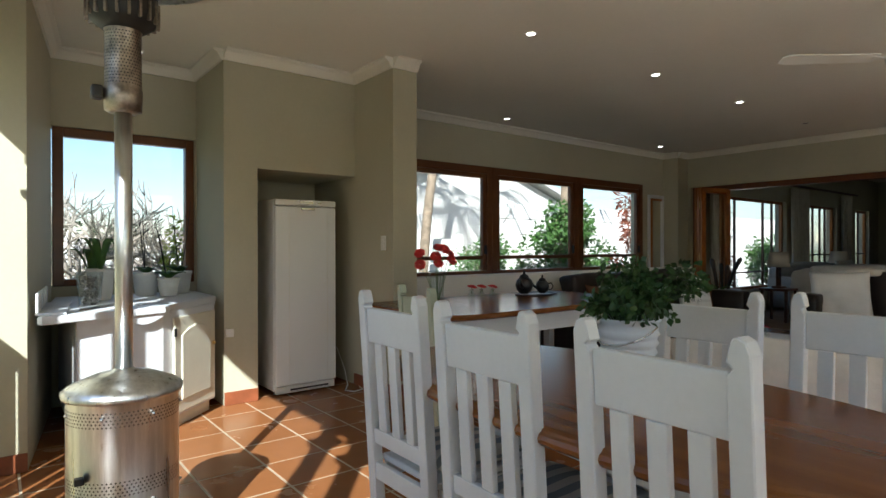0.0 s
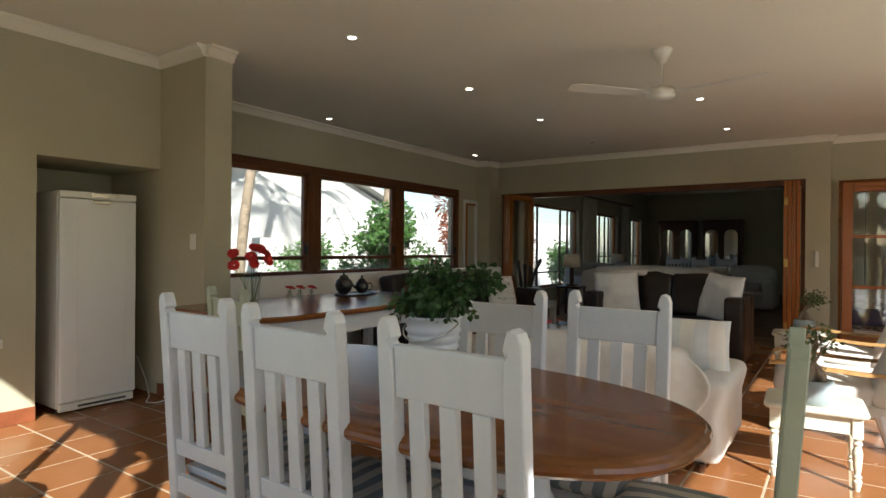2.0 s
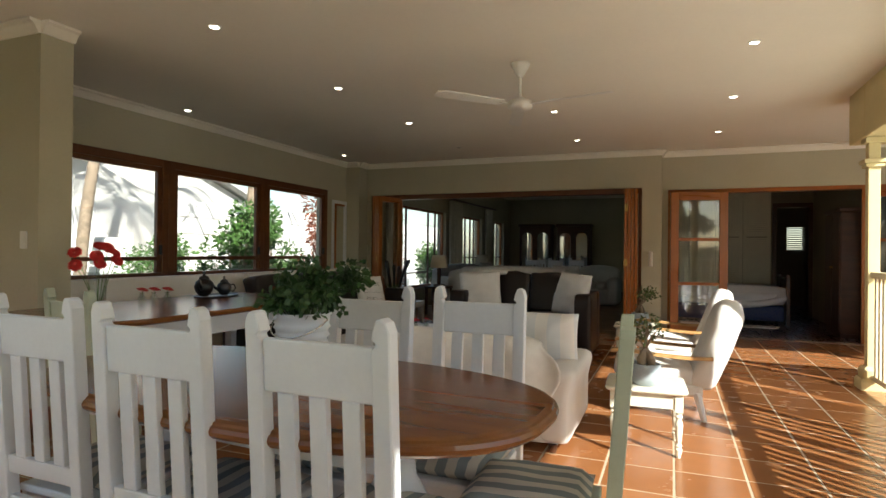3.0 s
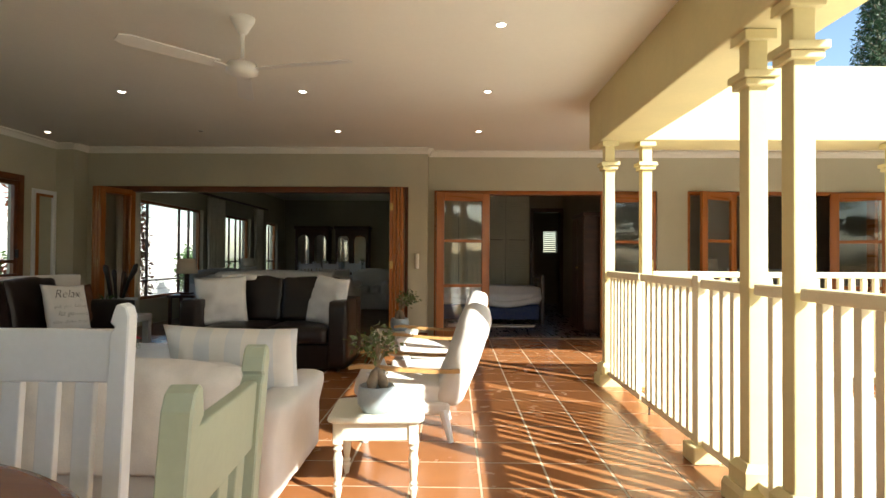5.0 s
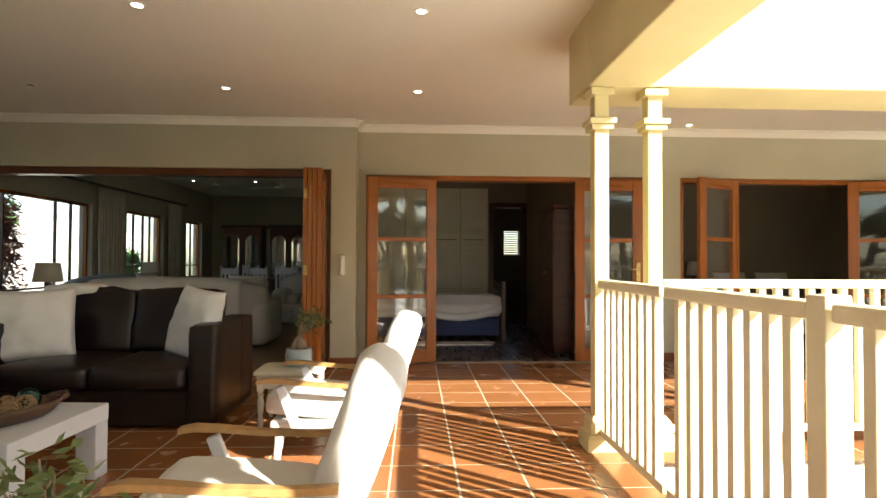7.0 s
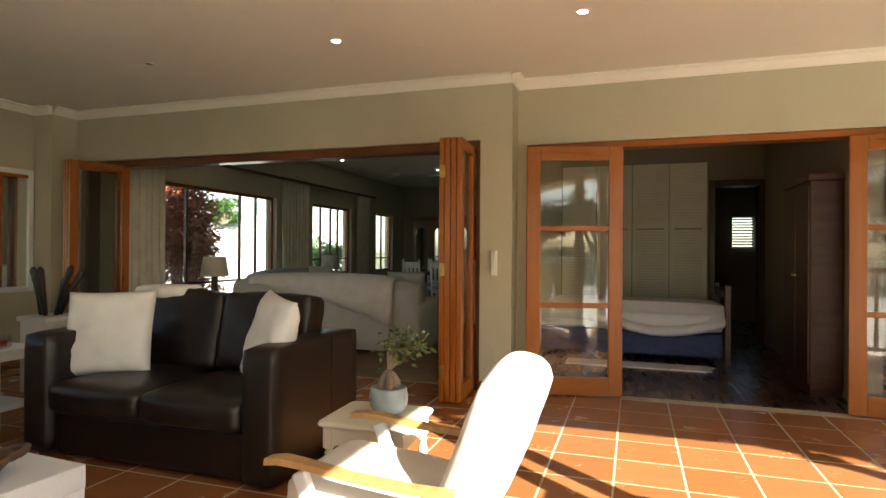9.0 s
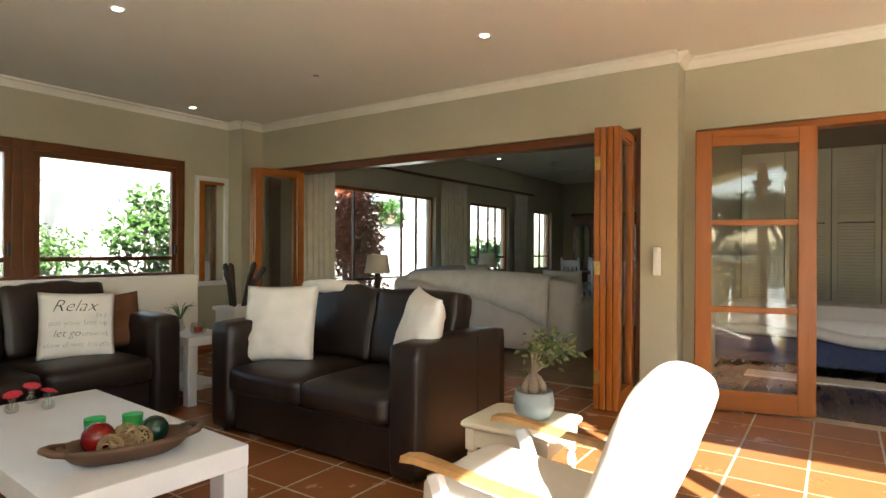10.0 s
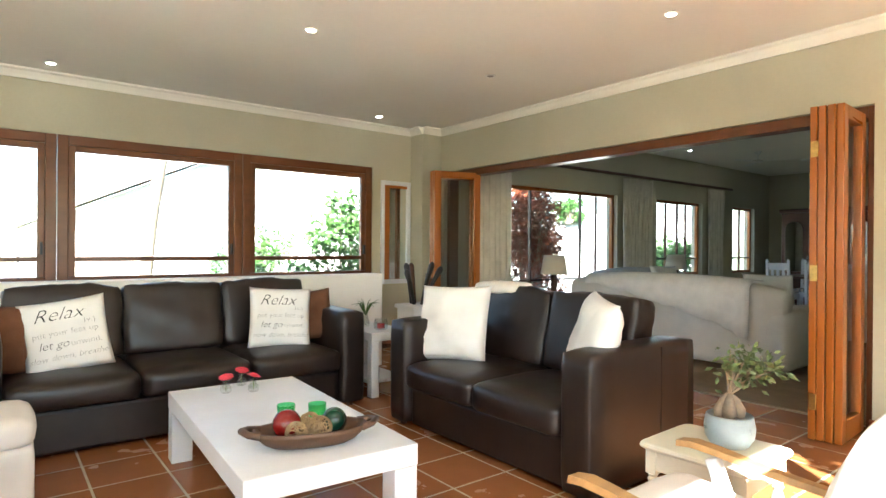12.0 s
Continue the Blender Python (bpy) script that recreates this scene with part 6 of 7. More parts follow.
scatter(upright(-2.3, 12.3, 0.74, -20, 15), LINEN, "pale cushion on the grey lounge sofa", 0.46, 0.16, 16)


def table_lamp(m, label, stand=0.55, drum=0.16):
    top = base("table_lamp", m, label, "lamp", "lounge lamps")
    part("stem", boxes(((-0.03, -0.03, 0.03), (0.03, 0.03, stand)), bevel=0.005), DARKWOOD, top)
    part("foot", boxes(((-0.08, -0.08, 0), (0.08, 0.08, 0.03)), bevel=0.006), DARKWOOD, top)
    bm = bmesh.new()
    lathe(bm, [(drum, stand - 0.02), (drum * 0.78, stand + 0.22), (drum * 0.765, stand + 0.22), (drum * 0.985, stand - 0.02), (drum, stand - 0.02)], 32)
    part("shade", bm, LAMPSHADE, top, "cream drum shade", smooth=True)


lt = base("lamp_table", pose(-2.62, 10.25, 0), "small dark wooden lamp table behind the sofa", "table")
part("tabletop", boxes(((-0.22, -0.22, 0.50), (0.22, 0.22, 0.54)), bevel=0.006), DARKWOOD, lt)
for sx in (-0.18, 0.18):
    for sy in (-0.18, 0.18):
        part("leg", boxes(((sx - 0.02, sy - 0.02, 0), (sx + 0.02, sy + 0.02, 0.50)), bevel=0.003), DARKWOOD, lt)
table_lamp(pose(-2.62, 10.25, 0.541), "table lamp with a cream shade and dark stem", 0.36, 0.17)
lt2 = base("lamp_table", pose(-2.75, 13.35, 0), "small dark wooden lamp table by the window", "table")
part("tabletop", boxes(((-0.22, -0.22, 0.56), (0.22, 0.22, 0.60)), bevel=0.006), DARKWOOD, lt2)
for sx in (-0.18, 0.18):
    for sy in (-0.18, 0.18):
        part("leg", boxes(((sx - 0.02, sy - 0.02, 0), (sx + 0.02, sy + 0.02, 0.56)), bevel=0.003), DARKWOOD, lt2)
table_lamp(pose(-2.75, 13.35, 0.601), "table lamp with a pale shade", 0.30, 0.17)

dt = base("lounge_dining_table", pose(-1.4, 15.9, 0), "dark dining table at the lounge's far end", "table")
part("tabletop", boxes(((-0.9, -0.5, 0.72), (0.9, 0.5, 0.76)), bevel=0.006), DARKWOOD, dt)
for sx in (-0.82, 0.82):
    for sy in (-0.42, 0.42):
        part("leg", boxes(((sx - 0.03, sy - 0.03, 0), (sx + 0.03, sy + 0.03, 0.72)), bevel=0.004), DARKWOOD, dt)
far_chair = copy_thing(first, pose(-1.95, 15.2, 0, 0, 0, 0))
tagged(far_chair, "pale dining chair at the lounge's far table", "chair", "chairs of the far table")
for x, y, r in ((-1.35, 15.2, 0), (-0.8, 15.2, 4), (-1.9, 16.6, 180), (-1.0, 16.6, 180)):
    copy_thing(far_chair, pose(x, y, 0, 0, 0, r))
for x, y in ((-1.7, 15.9), (-1.4, 15.8), (-1.2, 16.0)):
    cs = base("candle_holder", pose(x, y, 0.761), "tall clear glass candle holder on the far table", "candle holder", "candle holders")
    bm = bmesh.new()
    lathe(bm, [(0.05, 0), (0.02, 0.02), (0.015, 0.10), (0.05, 0.13), (0.055, 0.34), (0.052, 0.34), (0.045, 0.14), (0, 0.13)], 20)
    part("glass", bm, CLEAR, cs, smooth=True)


def display_cabinet(m):
    top = base("display_cabinet", m, "dark wooden display cabinet with arched mirror doors", "cabinet", "display cabinets")
    part("body", boxes(((-0.5, -0.22, 0), (0.5, 0.22, 2.0)), bevel=0.01), DARKWOOD, top)
    part("crown", boxes(((-0.54, -0.26, 2.0), (0.54, 0.24, 2.09)), bevel=0.02), DARKWOOD, top)
    for s in (-1, 1):
        bm = bmesh.new()
        pts = [(s * 0.25 - 0.17, 0.75), (s * 0.25 + 0.17, 0.75), (s * 0.25 + 0.17, 1.65)] + [(s * 0.25 + 0.17 * math.cos(t), 1.65 + 0.17 * math.sin(t)) for t in (0.5, 1.0, 1.57, 2.1, 2.6)] + [
            (s * 0.25 - 0.17, 1.65)]
        lo = [bm.verts.new((x, -0.225, z)) for x, z in pts]
        hi = [bm.verts.new((x, -0.232, z)) for x, z in pts]
        bm.faces.new(hi)
        bm.faces.new(lo[::-1])
        for k in range(len(pts)):
            bm.faces.new((lo[k], hi[k], hi[(k + 1) % len(pts)], lo[(k + 1) % len(pts)]))
        part("mirror_panel", bm, MIRROR, top, "arched mirror glass")
        part("lower_door", boxes(((s * 0.25 - 0.2, -0.235, 0.1), (s * 0.25 + 0.2, -0.222, 0.65)), bevel=0.006), DARKWOOD, top)


display_cabinet(pose(-2.55, 18.35, 0))
display_cabinet(pose(-1.35, 18.35, 0))
for x, y in ((-2.0, 12.2), (-0.9, 13.6)):
    top = base("downlight", pose(x, y, LC), "small round recessed downlight in the lounge ceiling", "downlight", "downlights of the lounge")
    bm = bmesh.new()
    lathe(bm, [(0.046, -0.001), (0.046, -0.006), (0.034, -0.008), (0.030, -0.003)], 20)
    part("ring", bm, PLASTIC, top)
    bm = bmesh.new()
    lathe(bm, [(0.028, -0.0075), (0.028, -0.004)], 16)
    part("lamp", bm, LAMP_GLOW, top)
lf = copy_thing(fan, pose(-0.6, 13.9, LC, 0, 0, 40))
tagged(lf, "white ceiling fan in the lounge")

# ---- bedrooms ----
structure("wall_bedroom", boxes(((1.30, 13.0, 0), (3.30, 13.2, CEIL)), ((3.30, 13.0, 2.2), (3.98, 13.2, CEIL)), ((3.98, 9.62, 0), (4.14, 13.2, CEIL)), ((4.60, 13.2, 0), (4.76, 15.8, CEIL)),
                                ((3.10, 13.2, 0), (3.26, 15.8, CEIL)), ((3.10, 15.8, 0), (4.0, 16.0, CEIL)), ((4.35, 15.8, 0), (4.76, 16.0, CEIL)), ((4.0, 15.8, 0), (4.35, 16.0, 1.3)),
                                ((4.0, 15.8, 1.85), (4.35, 16.0, CEIL)), ((4.14, 13.0, 0), (4.76, 13.2, CEIL)), ((4.14, 12.8, 0), (9.6, 13.0, CEIL)), ((9.4, 9.62, 0), (9.6, 12.8, CEIL))),
          BEDROOM_DIM_WALL, "bedroom and passage walls with the rooms' dimness put into the colour", "wall")
structure("ceiling_bedroom", boxes(((1.30, 9.40, CEIL), (10.2, 16.0, CEIL + 0.12))), CEILING, "plain bedroom ceiling", "ceiling")
structure("wall_court_east", boxes(((10.2, 6.2, -0.3), (10.4, 9.62, 3.0))), WHITE_PLASTER, "white plastered end wall of the walkway", "wall")
bl = base("window_blind", pose(4.175, 15.76, 1.28), "slatted blind over a small passage window", "blind")
for k in range(11):
    part("slat", boxes(((-0.18, -0.018, 0.02 + k * 0.05), (0.18, 0.018, 0.045 + k * 0.05))), PLASTIC, bl, at=pose(0, 0, 0, 0, 0, 0))
structure("floor_lounge", boxes(((-3.44, 9.37, -0.02), (1.14, 18.6, 0.004))), CARPET, "brown carpet of the lounge", "floor")
structure("floor_bedroom", boxes(((1.30, 9.46, -0.02), (9.4, 15.8, 0.004))), DARKFLOOR, "dark polished bedroom floor", "floor")
structure("door_frame_passage", boxes(((3.30, 12.95, 0.005), (3.37, 13.22, 2.2)), ((3.91, 12.95, 0.005), (3.975, 13.22, 2.2)), ((3.37, 12.95, 2.12), (3.91, 13.22, 2.2)), bevel=0.006), DARKWOOD,
          "dark wooden frame of the passage doorway", "door frame")
dw = base("dark_wardrobe", pose(3.84, 10.35, 0.004), "low dark wooden tallboy along the bedroom wall", "wardrobe")
part("body", boxes(((-0.11, -0.42, 0.06), (0.135, 0.42, 1.82)), bevel=0.008), DARKWOOD, dw)
part("crown", boxes(((-0.135, -0.45, 1.82), (0.135, 0.45, 1.88)), bevel=0.012), DARKWOOD, dw)
part("plinth", boxes(((-0.10, -0.40, 0), (0.13, 0.40, 0.06))), DARKWOOD, dw)
for y in (-0.21, 0.21):
    d = part("door", boxes(((-0.126, y - 0.20, 0.10), (-0.111, y + 0.20, 1.78)), bevel=0.004), DARKWOOD, dw)
    part("knob", boxes(((-0.148, y * 0.2 - 0.012, 1.0), (-0.126, y * 0.2 + 0.012, 1.025)), bevel=0.006), BRASS, d)
wd = base("louvred_wardrobe", pose(2.3, 13.0, 0), "built-in wardrobe with pale louvred doors", "wardrobe")
for k in range(4):
    x = -0.98 + k * 0.49
    d = part("door_frame", boxes(((x, -0.05, 0.05), (x + 0.06, 0, 2.45)), ((x + 0.42, -0.05, 0.05), (x + 0.48, 0, 2.45)), ((x + 0.06, -0.05, 0.05), (x + 0.42, 0, 0.15)),
                                 ((x + 0.06, -0.05, 1.55), (x + 0.42, 0, 1.65)), ((x + 0.06, -0.05, 2.35), (x + 0.42, 0, 2.45)), bevel=0.004), CREAMWOOD, wd)
    bm = bmesh.new()
    for i in range(56):
        z = 0.17 + i * 0.039
        if 1.53 < z < 1.65:
            continue
        box(bm, (x + 0.06, -0.04, z), (x + 0.42, -0.03, z + 0.036), 0, 1, Matrix.Translation((0, -0.012 * 0, 0)))
    part("louvre_set", bm, CREAMWOOD, d)
bed = base("bed", pose(2.27, 11.55, 0), "single bed with white linen and a blue patterned base", "bed")
part("bed_base", boxes(((-1.0, -0.45, 0.08), (0.95, 0.45, 0.34)), bevel=0.03), BLUE_CLOTH, bed, "blue patterned base")
part("mattress", soft_box(1.96, 0.92, 0.22, 0.06, 3, 0.02, 10, 0.004), SHEET, bed, smooth=True, at=pose(-0.02, 0, 0.34))
bm = soft_box(1.92, 1.02, 0.12, 0.05, 6, 0.03, 14, 0.012)
for v in bm.verts:
    if v.co.y < -0.40:
        v.co.z -= 0.16 + 0.08 * math.sin(v.co.x * 3.2 + 0.5)
part("duvet", bm, SHEET, bed, smooth=True, at=pose(0.02, -0.02, 0.53))
part("foot_board", boxes(((0.97, -0.46, 0.0), (1.03, -0.40, 0.86)), ((0.97, 0.40, 0.0), (1.03, 0.46, 0.86)), ((0.975, -0.40, 0.72), (1.025, 0.40, 0.80)), ((0.975, -0.40, 0.50), (1.025, 0.40, 0.55)),
                         bevel=0.008), DARKWOOD, bed, "dark wooden foot board")
rg = base("floor_rug", pose(2.42, 10.82, 0.004), "white woven bedside rug with a ragged edge", "rug")
bm = bmesh.new()
prism(bm, [(-0.8, -0.15), (0.6, -0.15), (0.66, -0.10), (0.62, 0), (0.70, 0.08), (0.64, 0.15), (-0.8, 0.15)], 0.002, 0.016)
part("weave", bm, THROW, rg)
bed2 = base("bed", pose(7.9, 11.9, 0), "double bed with white pillows in the far bedroom", "bed")
part("mattress", soft_box(1.5, 1.9, 0.5, 0.06, 4, 0.02, 8, 0.006), SHEET, bed2, smooth=True, at=pose(0, 0, 0.1))
for x in (-0.38, 0.38):
    part("pillow", pillow_mesh(0.6, 0.42, 0.18, 3), SHEET, bed2, smooth=True, at=upright(x, 0.72, 0.80, -90, 30))
nt = base("bedside_table", pose(6.85, 12.6, 0), "small dark bedside table", "table")
part("body", boxes(((-0.2, -0.2, 0), (0.2, 0.2, 0.55)), bevel=0.006), DARKWOOD, nt)
table_lamp(pose(6.85, 12.6, 0.551), "bedside lamp with a cream shade", 0.40, 0.14)

# ---- garden and what lies beyond ----
house = base("neighbour_house", pose(-10, 9.6, -0.3), "white plastered neighbouring house with a gabled roof", "house")
bm = bmesh.new()
pts = [(-6.5, 0), (5.5, 0), (5.5, 2.3), (0.3, 4.1), (-6.5, 0.9)]
lo = [bm.verts.new((0, y, z)) for y, z in pts]
hi = [bm.verts.new((-5, y, z)) for y, z in pts]
bm.faces.new(lo)
bm.faces.new(hi[::-1])
for k in range(5):
    bm.faces.new((lo[k], hi[k], hi[(k + 1) % 5], lo[(k + 1) % 5]))
bmesh.ops.recalc_face_normals(bm, faces=bm.faces)
part("wall", bm, HOUSE_PAINT, house)
bm = bmesh.new()
for (y0, z0), (y1, z1) in (((-6.9, 0.78), (0.3, 4.16)), ((0.3, 4.16), (5.9, 2.22))):
    v = [bm.verts.new((x, y, z + h)) for x in (0.35, -5.2) for h in (0, 0.14) for y, z in ((y0, z0), (y1, z1))]
    for f in ((0, 1, 3, 2), (4, 6, 7, 5), (0, 4, 5, 1), (2, 3, 7, 6), (0, 2, 6, 4), (1, 5, 7, 3)):
        bm.faces.new([v[i] for i in f])
part("roof", bm, FASCIA, house, "pale grey roof edge")
wallg = base("garden_wall", pose(-8.2, 15.5, -0.3), "white precast garden wall with level joints", "wall")
for k in range(7):
    part("panel", boxes(((-0.05, -6.5, 0.02 + k * 0.36), (0.05, 9.0, 0.02 + k * 0.36 + 0.345)), bevel=0.01), WHITE_PLASTER, wallg)
part("core", boxes(((-0.04, -6.45, 0), (0.035, 8.95, 2.5))), GREYBARK, wallg)
low = base("garden_wall", pose(-8.8, 4.6, -0.3), "low white slatted garden wall by the house", "wall")
for k in range(6):
    part("panel", boxes(((-0.04, -3.5, 0.05 + k * 0.28), (0.04, 4.0, 0.05 + k * 0.28 + 0.25)), bevel=0.008), WHITE_PLASTER, low)
for y in (-3.5, 0.2, 4.0):
    part("pier", boxes(((-0.09, y - 0.09, 0), (0.09, y + 0.09, 1.8)), bevel=0.01), WHITE_PLASTER, low)


def shrub(m, size, mat, label, seed, leafsize=0.115, count=4200, slim=0.5, clumps=14):
    """Stems and clumps of leaves with gaps between them."""
    rng = random.Random(seed)
    top = base("shrub", m, label, "shrub", "garden shrubs")
    st, lf = bmesh.new(), bmesh.new()
    for _ in range(clumps):
        a, r = rng.uniform(0, 6.28), math.sqrt(rng.random())
        h = rng.uniform(0.25, 1.0)
        k = 0.9 - 0.5 * max(0, h - 0.4)
        c = Vector((size[0] * r * k * math.cos(a), size[1] * r * k * math.sin(a), size[2] * h))
        tube(st, [(c.x * 0.15, c.y * 0.15, 0), (c.x * 0.6, c.y * 0.6, c.z * 0.6), c], [0.03, 0.02, 0.008], 6)
        q = rng.uniform(0.22, 0.4)
        leaf_cloud(lf, c, (size[0] * q, size[1] * q, size[2] * q * 0.7), count // clumps, leafsize, rng, slim)
    part("stems", st, BARK, top)
    part("foliage", lf, mat, top)
    return top


shrub(pose(-6.6, 9.3, -0.3), (0.75, 0.95, 2.1), LEAF, "dense green garden shrub", 1)
shrub(pose(-7.2, 8.0, -0.3), (0.6, 0.75, 1.55), LEAF, "low light green shrub beside the white house", 2, 0.08)
shrub(pose(-7.0, 10.9, -0.3), (0.8, 0.8, 2.3), LEAF, "tall green shrub by the palm", 3)
shrub(pose(-5.9, 11.4, -0.3), (0.55, 0.9, 2.5), LEAF_RED, "copper-red croton bush behind the long window", 4, 0.16, 2200, 0.28)
shrub(pose(-5.0, 12.3, -0.3), (0.5, 0.65, 2.7), LEAF_RED, "tall copper-red bush outside the lounge window", 5, 0.13, 7000, 0.3, 26)
shrub(pose(-6.4, 6.9, -0.3), (0.6, 1.1, 1.0), LEAF, "knee-high green plants along the border", 6, 0.07)
shrub(pose(-6.2, 4.6, -0.3), (0.6, 1.1, 0.95), LEAF, "low green plants along the border", 7, 0.08)
shrub(pose(-6.2, 19.0, -0.3), (0.9, 1.1, 1.6), LEAF, "green shrub beyond the lounge windows", 9)
shrub(pose(-8.0, 17.0, 1.9), (0.4, 0.6, 0.6), LEAF, "green creeper hanging over the garden wall", 10, 0.1, 1800)


def palm(m, height, label, seed, lean=0.1):
    rng = random.Random(seed)
    top = base("palm_tree", m, label, "palm", "garden palms")
    bm = bmesh.new()
    n = 26
    prof = []
    for k in range(n):
        z = height * k / n
        prof += [(0.10 - 0.02 * k / n, z), (0.092 - 0.02 * k / n, z + height / n * 0.85)]
    lathe(bm, prof, 16)
    for v in bm.verts:
        v.co.y += lean * (v.co.z / height) ** 2
    part("trunk", bm, BARK, top, "ringed grey trunk", smooth=True)
    lf = bmesh.new()
    crown = Vector((0, lean, height))
    for k in range(13):
        a, up = 2 * math.pi * k / 13 + rng.uniform(-0.2, 0.2), rng.uniform(0.1, 0.9)
        d = Vector((math.cos(a), math.sin(a), 0))
        e = Vector((-d.y, d.x, 0))
        for i in range(26):
            u = i / 25
            c = crown + d * 1.7 * u + Vector((0, 0, up * u * 1.4 - 1.7 * u * u))
            for s in (-1, 1):
                tip = c + e * s * 0.45 * math.sin(math.pi * (0.1 + 0.85 * u)) + d * 0.18 - Vector((0, 0, 0.16))
                v = [lf.verts.new(c), lf.verts.new((c + tip) / 2 + d * 0.022), lf.verts.new(tip), lf.verts.new((c + tip) / 2 - d * 0.022)]
                lf.faces.new(v)
    part("fronds", lf, LEAF, top)


palm(pose(-7.1, 6.35, -0.3), 5.1, "slender garden palm with a ringed trunk", 1, 0.8)
palm(pose(-7.0, 10.1, -0.3), 4.6, "slender garden palm behind the shrubs", 2, 0.25)


def bare_bush(m, seed, label, s=1.0):
    """A leafless frangipani: stout forked grey branches."""
    rng = random.Random(seed)
    top = base("bare_frangipani", m, label, "tree", "bare frangipanis")
    bm = bmesh.new()
    for k in range(3):
        a = k * 2.1 + rng.uniform(0, 1)
        grow(bm, (0.1 * math.cos(a), 0.1 * math.sin(a), 0), (0.5 * math.cos(a), 0.5 * math.sin(a), 1), 0.62 * s, 0.05 * s, 5, rng, 0.62, None, 6, 0.2)
    part("branches", bm, GREYBARK, top, smooth=True)


for k, (x, y, s) in enumerate(((-6.2, 0.75, 1.12), (-6.5, 1.7, 1.15), (-6.4, 2.4, 1.0), (-7.3, 0.2, 1.2), (-7.5, 1.3, 1.15), (-7.4, 2.6, 1.15))):
    bare_bush(pose(x, y, -0.3, 0, 0, 70 * k), 40 + k, "leafless grey frangipani outside the kitchen window", s * 0.98)
shrub(pose(-5.6, 1.82, -0.7), (0.24, 0.26, 1.95), LEAF_YELLOW, "lime yellow shrub outside the kitchen window", 23, 0.07, 1800)
shrub(pose(-6.0, 0.9, -0.7), (0.6, 0.8, 1.1), LEAF, "green shrubs below the kitchen window", 24, 0.09, 1800)
fw = base("boundary_wall", pose(-15, 2.5, -0.6), "brown boundary wall beyond the frangipanis", "wall")
part("wall", boxes(((-0.12, -9, 0), (0.12, 5.0, 1.75)), bevel=0.01), BARK, fw)
part("coping", boxes(((-0.18, -9, 1.75), (0.18, 5.0, 1.85)), bevel=0.01), GREYBARK, fw)
rng = random.Random(77)
bm = bmesh.new()
for k in range(70):
    leaf_cloud(bm, (-60 + rng.uniform(-6, 6), -32 + k * 1.1 + rng.uniform(-1, 1), rng.uniform(-0.5, 1.9)), (3, 2, rng.uniform(1.2, 2.4)), 60, 1.1, rng, 0.6)
tagged(part("far_woods", bm, LEAF_DARK), "dark line of far trees on the horizon", "trees", kind="stuff")


def tree(m, label, seed, height=3.2, spread=0.55, mat=None, leaf=0.24, depth=4, count=75):
    rng = random.Random(seed)
    top = base("garden_tree", m, label, "tree", "trees round the terrace")
    bm, tips = bmesh.new(), []
    grow(bm, (0, 0, 0), (rng.uniform(-0.1, 0.1), rng.uniform(-0.1, 0.1), 1), height * 0.55, 0.2, depth, rng, spread, tips, 8, 0.05)
    part("trunk", bm, BARK, top, "forked trunk and limbs", smooth=True)
    lf = bmesh.new()
    for t in tips:
        leaf_cloud(lf, t, (0.75, 0.75, 0.32), count, leaf, rng, 0.5, 0.1)
    part("crown", lf, mat or LEAF_DARK, top, "open spreading crown of small leaves")


for x, y, s, h in ((-3.5, -13, 61, 4.2), (1.5, -15, 62, 4.6), (8.0, -17, 63, 4.4), (22, -11, 64, 5.4), (25, -6, 65, 5.2), (20, -15.5, 67, 5.4), (27, 0, 68, 5.0), (16, -19, 69, 5.2), (-8, -16, 66, 4.6), (9.0, -12, 81, 2.2), (12.5, -12.5, 82, 2.5), (5.5, -12.5, 83, 2.3), (2.0, -11.5, 86, 2.2), (15.5, -15, 87, 2.6)):
    tree(pose(x, y, -0.3), "wide garden tree with an open crown", s, h)
for x, y, s in ((-4, -8.5, 71), (-1, -9, 72), (2.5, -8.6, 73), (6, -9, 74), (17.5, -9.5, 75), (19.5, -6.5, 76), (20, -3.5, 78), (15, -12, 79), (20.5, 0, 80), (9, -9.4, 84), (12, -9.8, 85)):
    shrub(pose(x, y, -0.3), (2.0, 1.0, 1.7), LEAF_DARK, "dark hedge shrub beyond the terrace", s, 0.15, 3600, 0.5, 24)


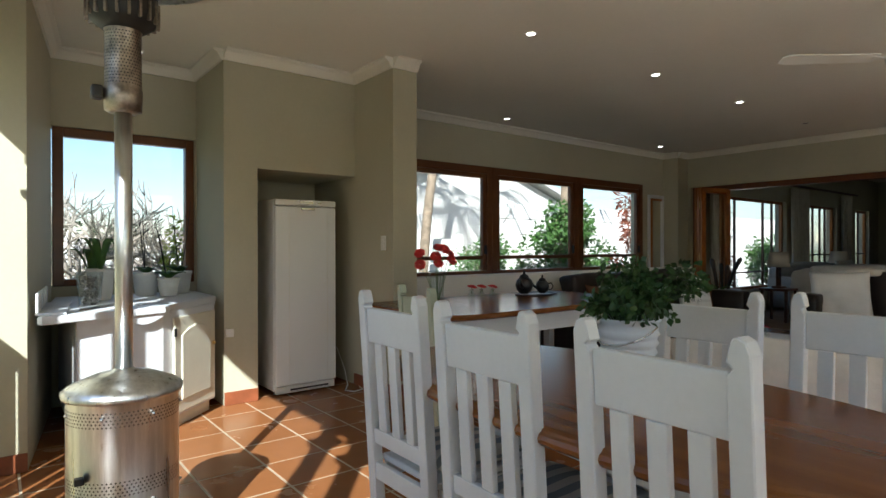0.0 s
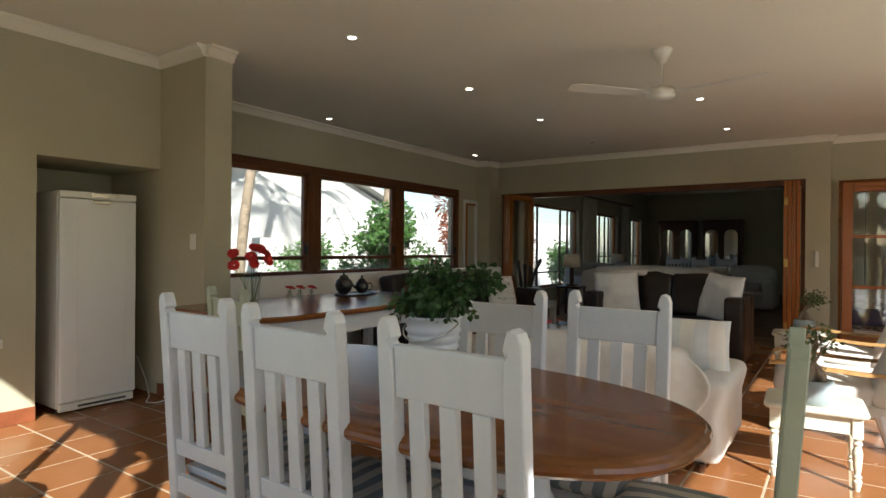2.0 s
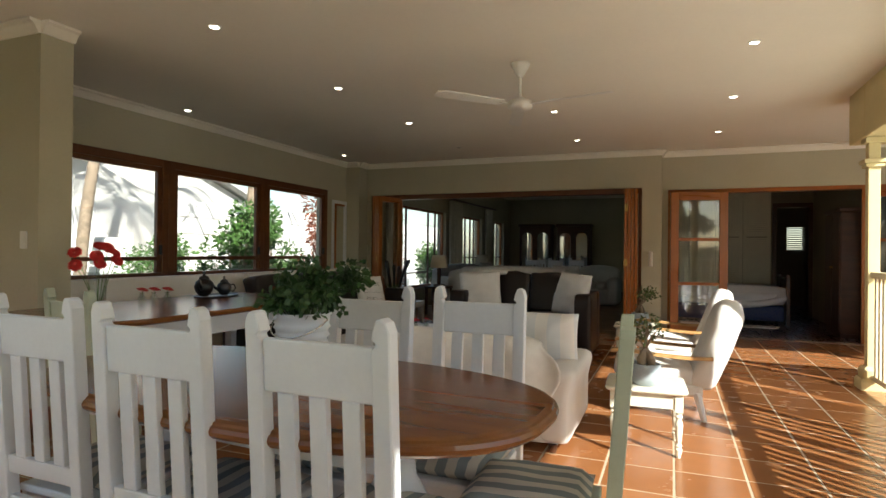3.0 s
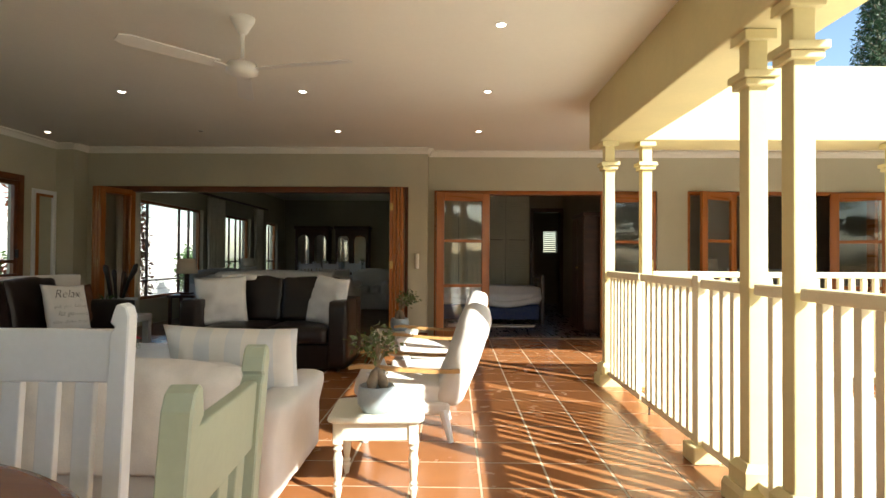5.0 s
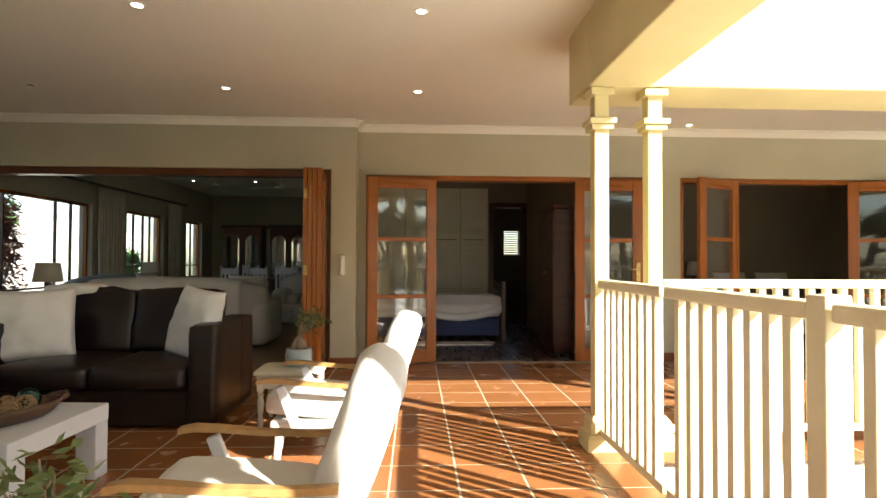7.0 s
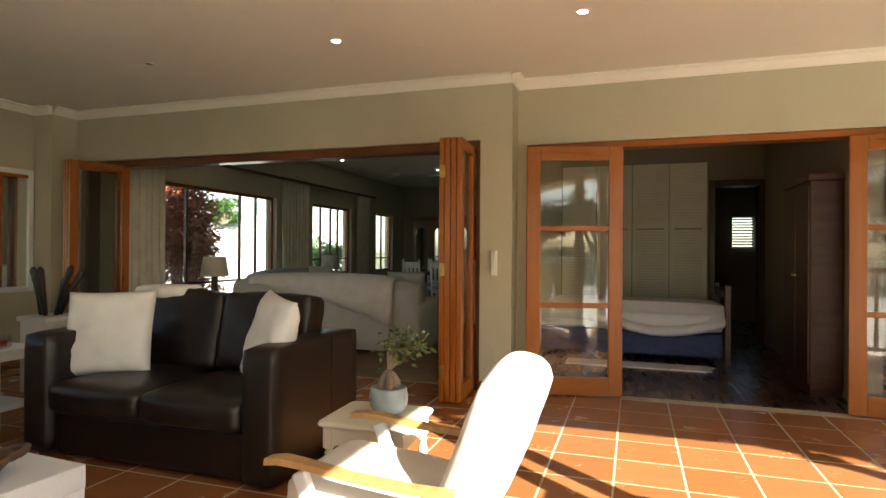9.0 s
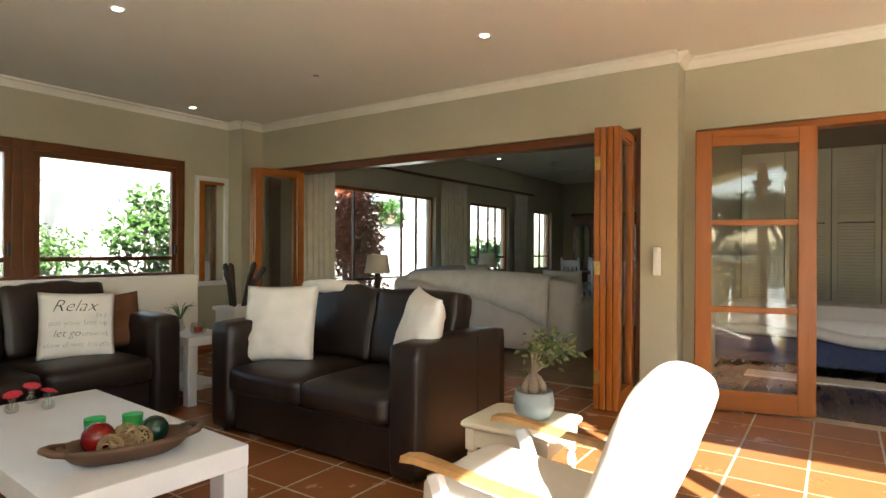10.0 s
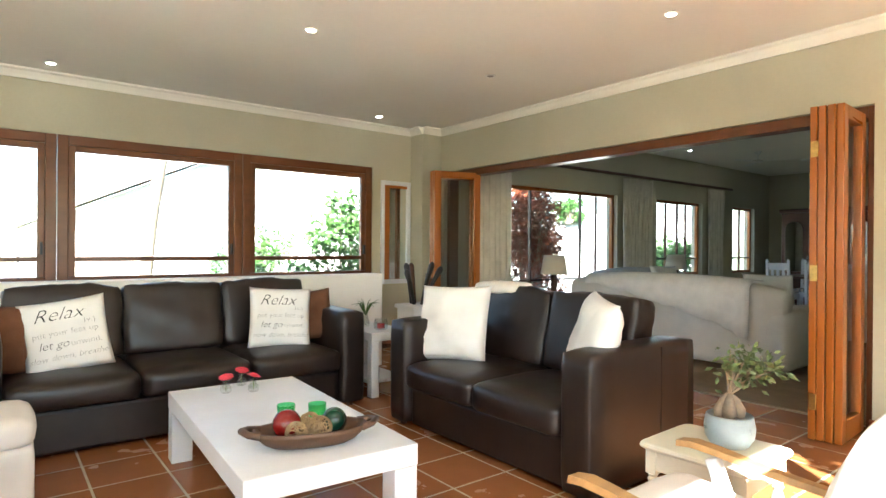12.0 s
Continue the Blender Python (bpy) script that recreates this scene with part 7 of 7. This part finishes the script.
def pine(m, label, height=9.0):
    """A Norfolk pine: level whorls of drooping fronds on a straight stem."""
    rng = random.Random(5)
    top = base("norfolk_pine", m, label, "tree")
    bm = bmesh.new()
    tube(bm, [(0, 0, 0), (0, 0, height * 0.6), (0, 0, height)], [0.28, 0.16, 0.03], 10)
    lf = bmesh.new()
    z = 1.5
    while z < height - 0.1:
        r = 0.25 + 2.4 * (1 - z / height) ** 0.8
        n = 7
        for k in range(n):
            a = 2 * math.pi * k / n + z * 1.7 + rng.uniform(-0.15, 0.15)
            d, e = Vector((math.cos(a), math.sin(a), 0)), Vector((-math.sin(a), math.cos(a), 0))
            end = Vector((0, 0, z)) + d * r + Vector((0, 0, 0.12 * r))
            tube(bm, [(0, 0, z), end], [0.035, 0.012], 5)
            for i in range(16):
                u = 0.2 + 0.8 * i / 15
                c = Vector((0, 0, z)) + d * r * u + Vector((0, 0, 0.12 * r * u))
                leaf_cloud(lf, c, (0.12, 0.12, 0.08), 5, 0.26, rng, 0.22, 0.0)
        z += 0.42 * (1.15 - 0.5 * z / height)
    part("trunk", bm, BARK, top)
    part("fronds", lf, LEAF_DARK, top, "whorls of dark needled fronds")


pine(pose(16.65, 21.5, -0.3) @ Matrix.Diagonal((0.65, 0.65, 1, 1)), "tall dark Norfolk pine behind the house", 12.2)

# ---- floor tiles ----
PITCH, EDGE = 0.36, 0.348


def tile_mesh(bm, cx, cy, h=EDGE / 2, top=0.0, low=-0.006, c=0.0025):
    lo = [bm.verts.new((cx + sx * h, cy + sy * h, low)) for sx, sy in ((-1, -1), (1, -1), (1, 1), (-1, 1))]
    md = [bm.verts.new((cx + sx * h, cy + sy * h, top - 0.002)) for sx, sy in ((-1, -1), (1, -1), (1, 1), (-1, 1))]
    up = [bm.verts.new((cx + sx * (h - c), cy + sy * (h - c), top)) for sx, sy in ((-1, -1), (1, -1), (1, 1), (-1, 1))]
    bm.faces.new(up)
    for a, b in ((lo, md), (md, up)):
        for k in range(4):
            bm.faces.new((a[k], a[(k + 1) % 4], b[(k + 1) % 4], b[k]))


floor_ob = bpy.data.objects["floor"]
bm = bmesh.new()
tile_mesh(bm, 0, 0)
tm = bpy.data.meshes.new("tile")
bm.to_mesh(tm)
bm.free()
tm.materials.append(TILE)
rng = random.Random(9)
rest = bmesh.new()
X0, Y0 = 1.86 + PITCH / 2, 6.80 + PITCH / 2
for i in range(-18, 26):
    for j in range(-20, 38):
        x, y = X0 + i * PITCH, Y0 + j * PITCH
        if not ((-4.0 < x < 3.14 and -0.4 < y < 9.5) or (3.1 < x < 10.1 and 6.2 < y < 9.5)):
            continue
        if -0.5 < x < 3.2 and 3.0 < y < 9.3:
            o = new("tile", tm)
            o.parent = floor_ob
            o.matrix_basis = pose(x, y, rng.uniform(-0.0006, 0.0002), rng.uniform(-0.08, 0.08), rng.uniform(-0.08, 0.08), rng.uniform(-0.2, 0.2))
        else:
            tile_mesh(rest, x, y, top=rng.uniform(-0.0008, 0.0004))
o = part("floor_tiles", rest, TILE, floor_ob)
tagged(o, kind="stuff")
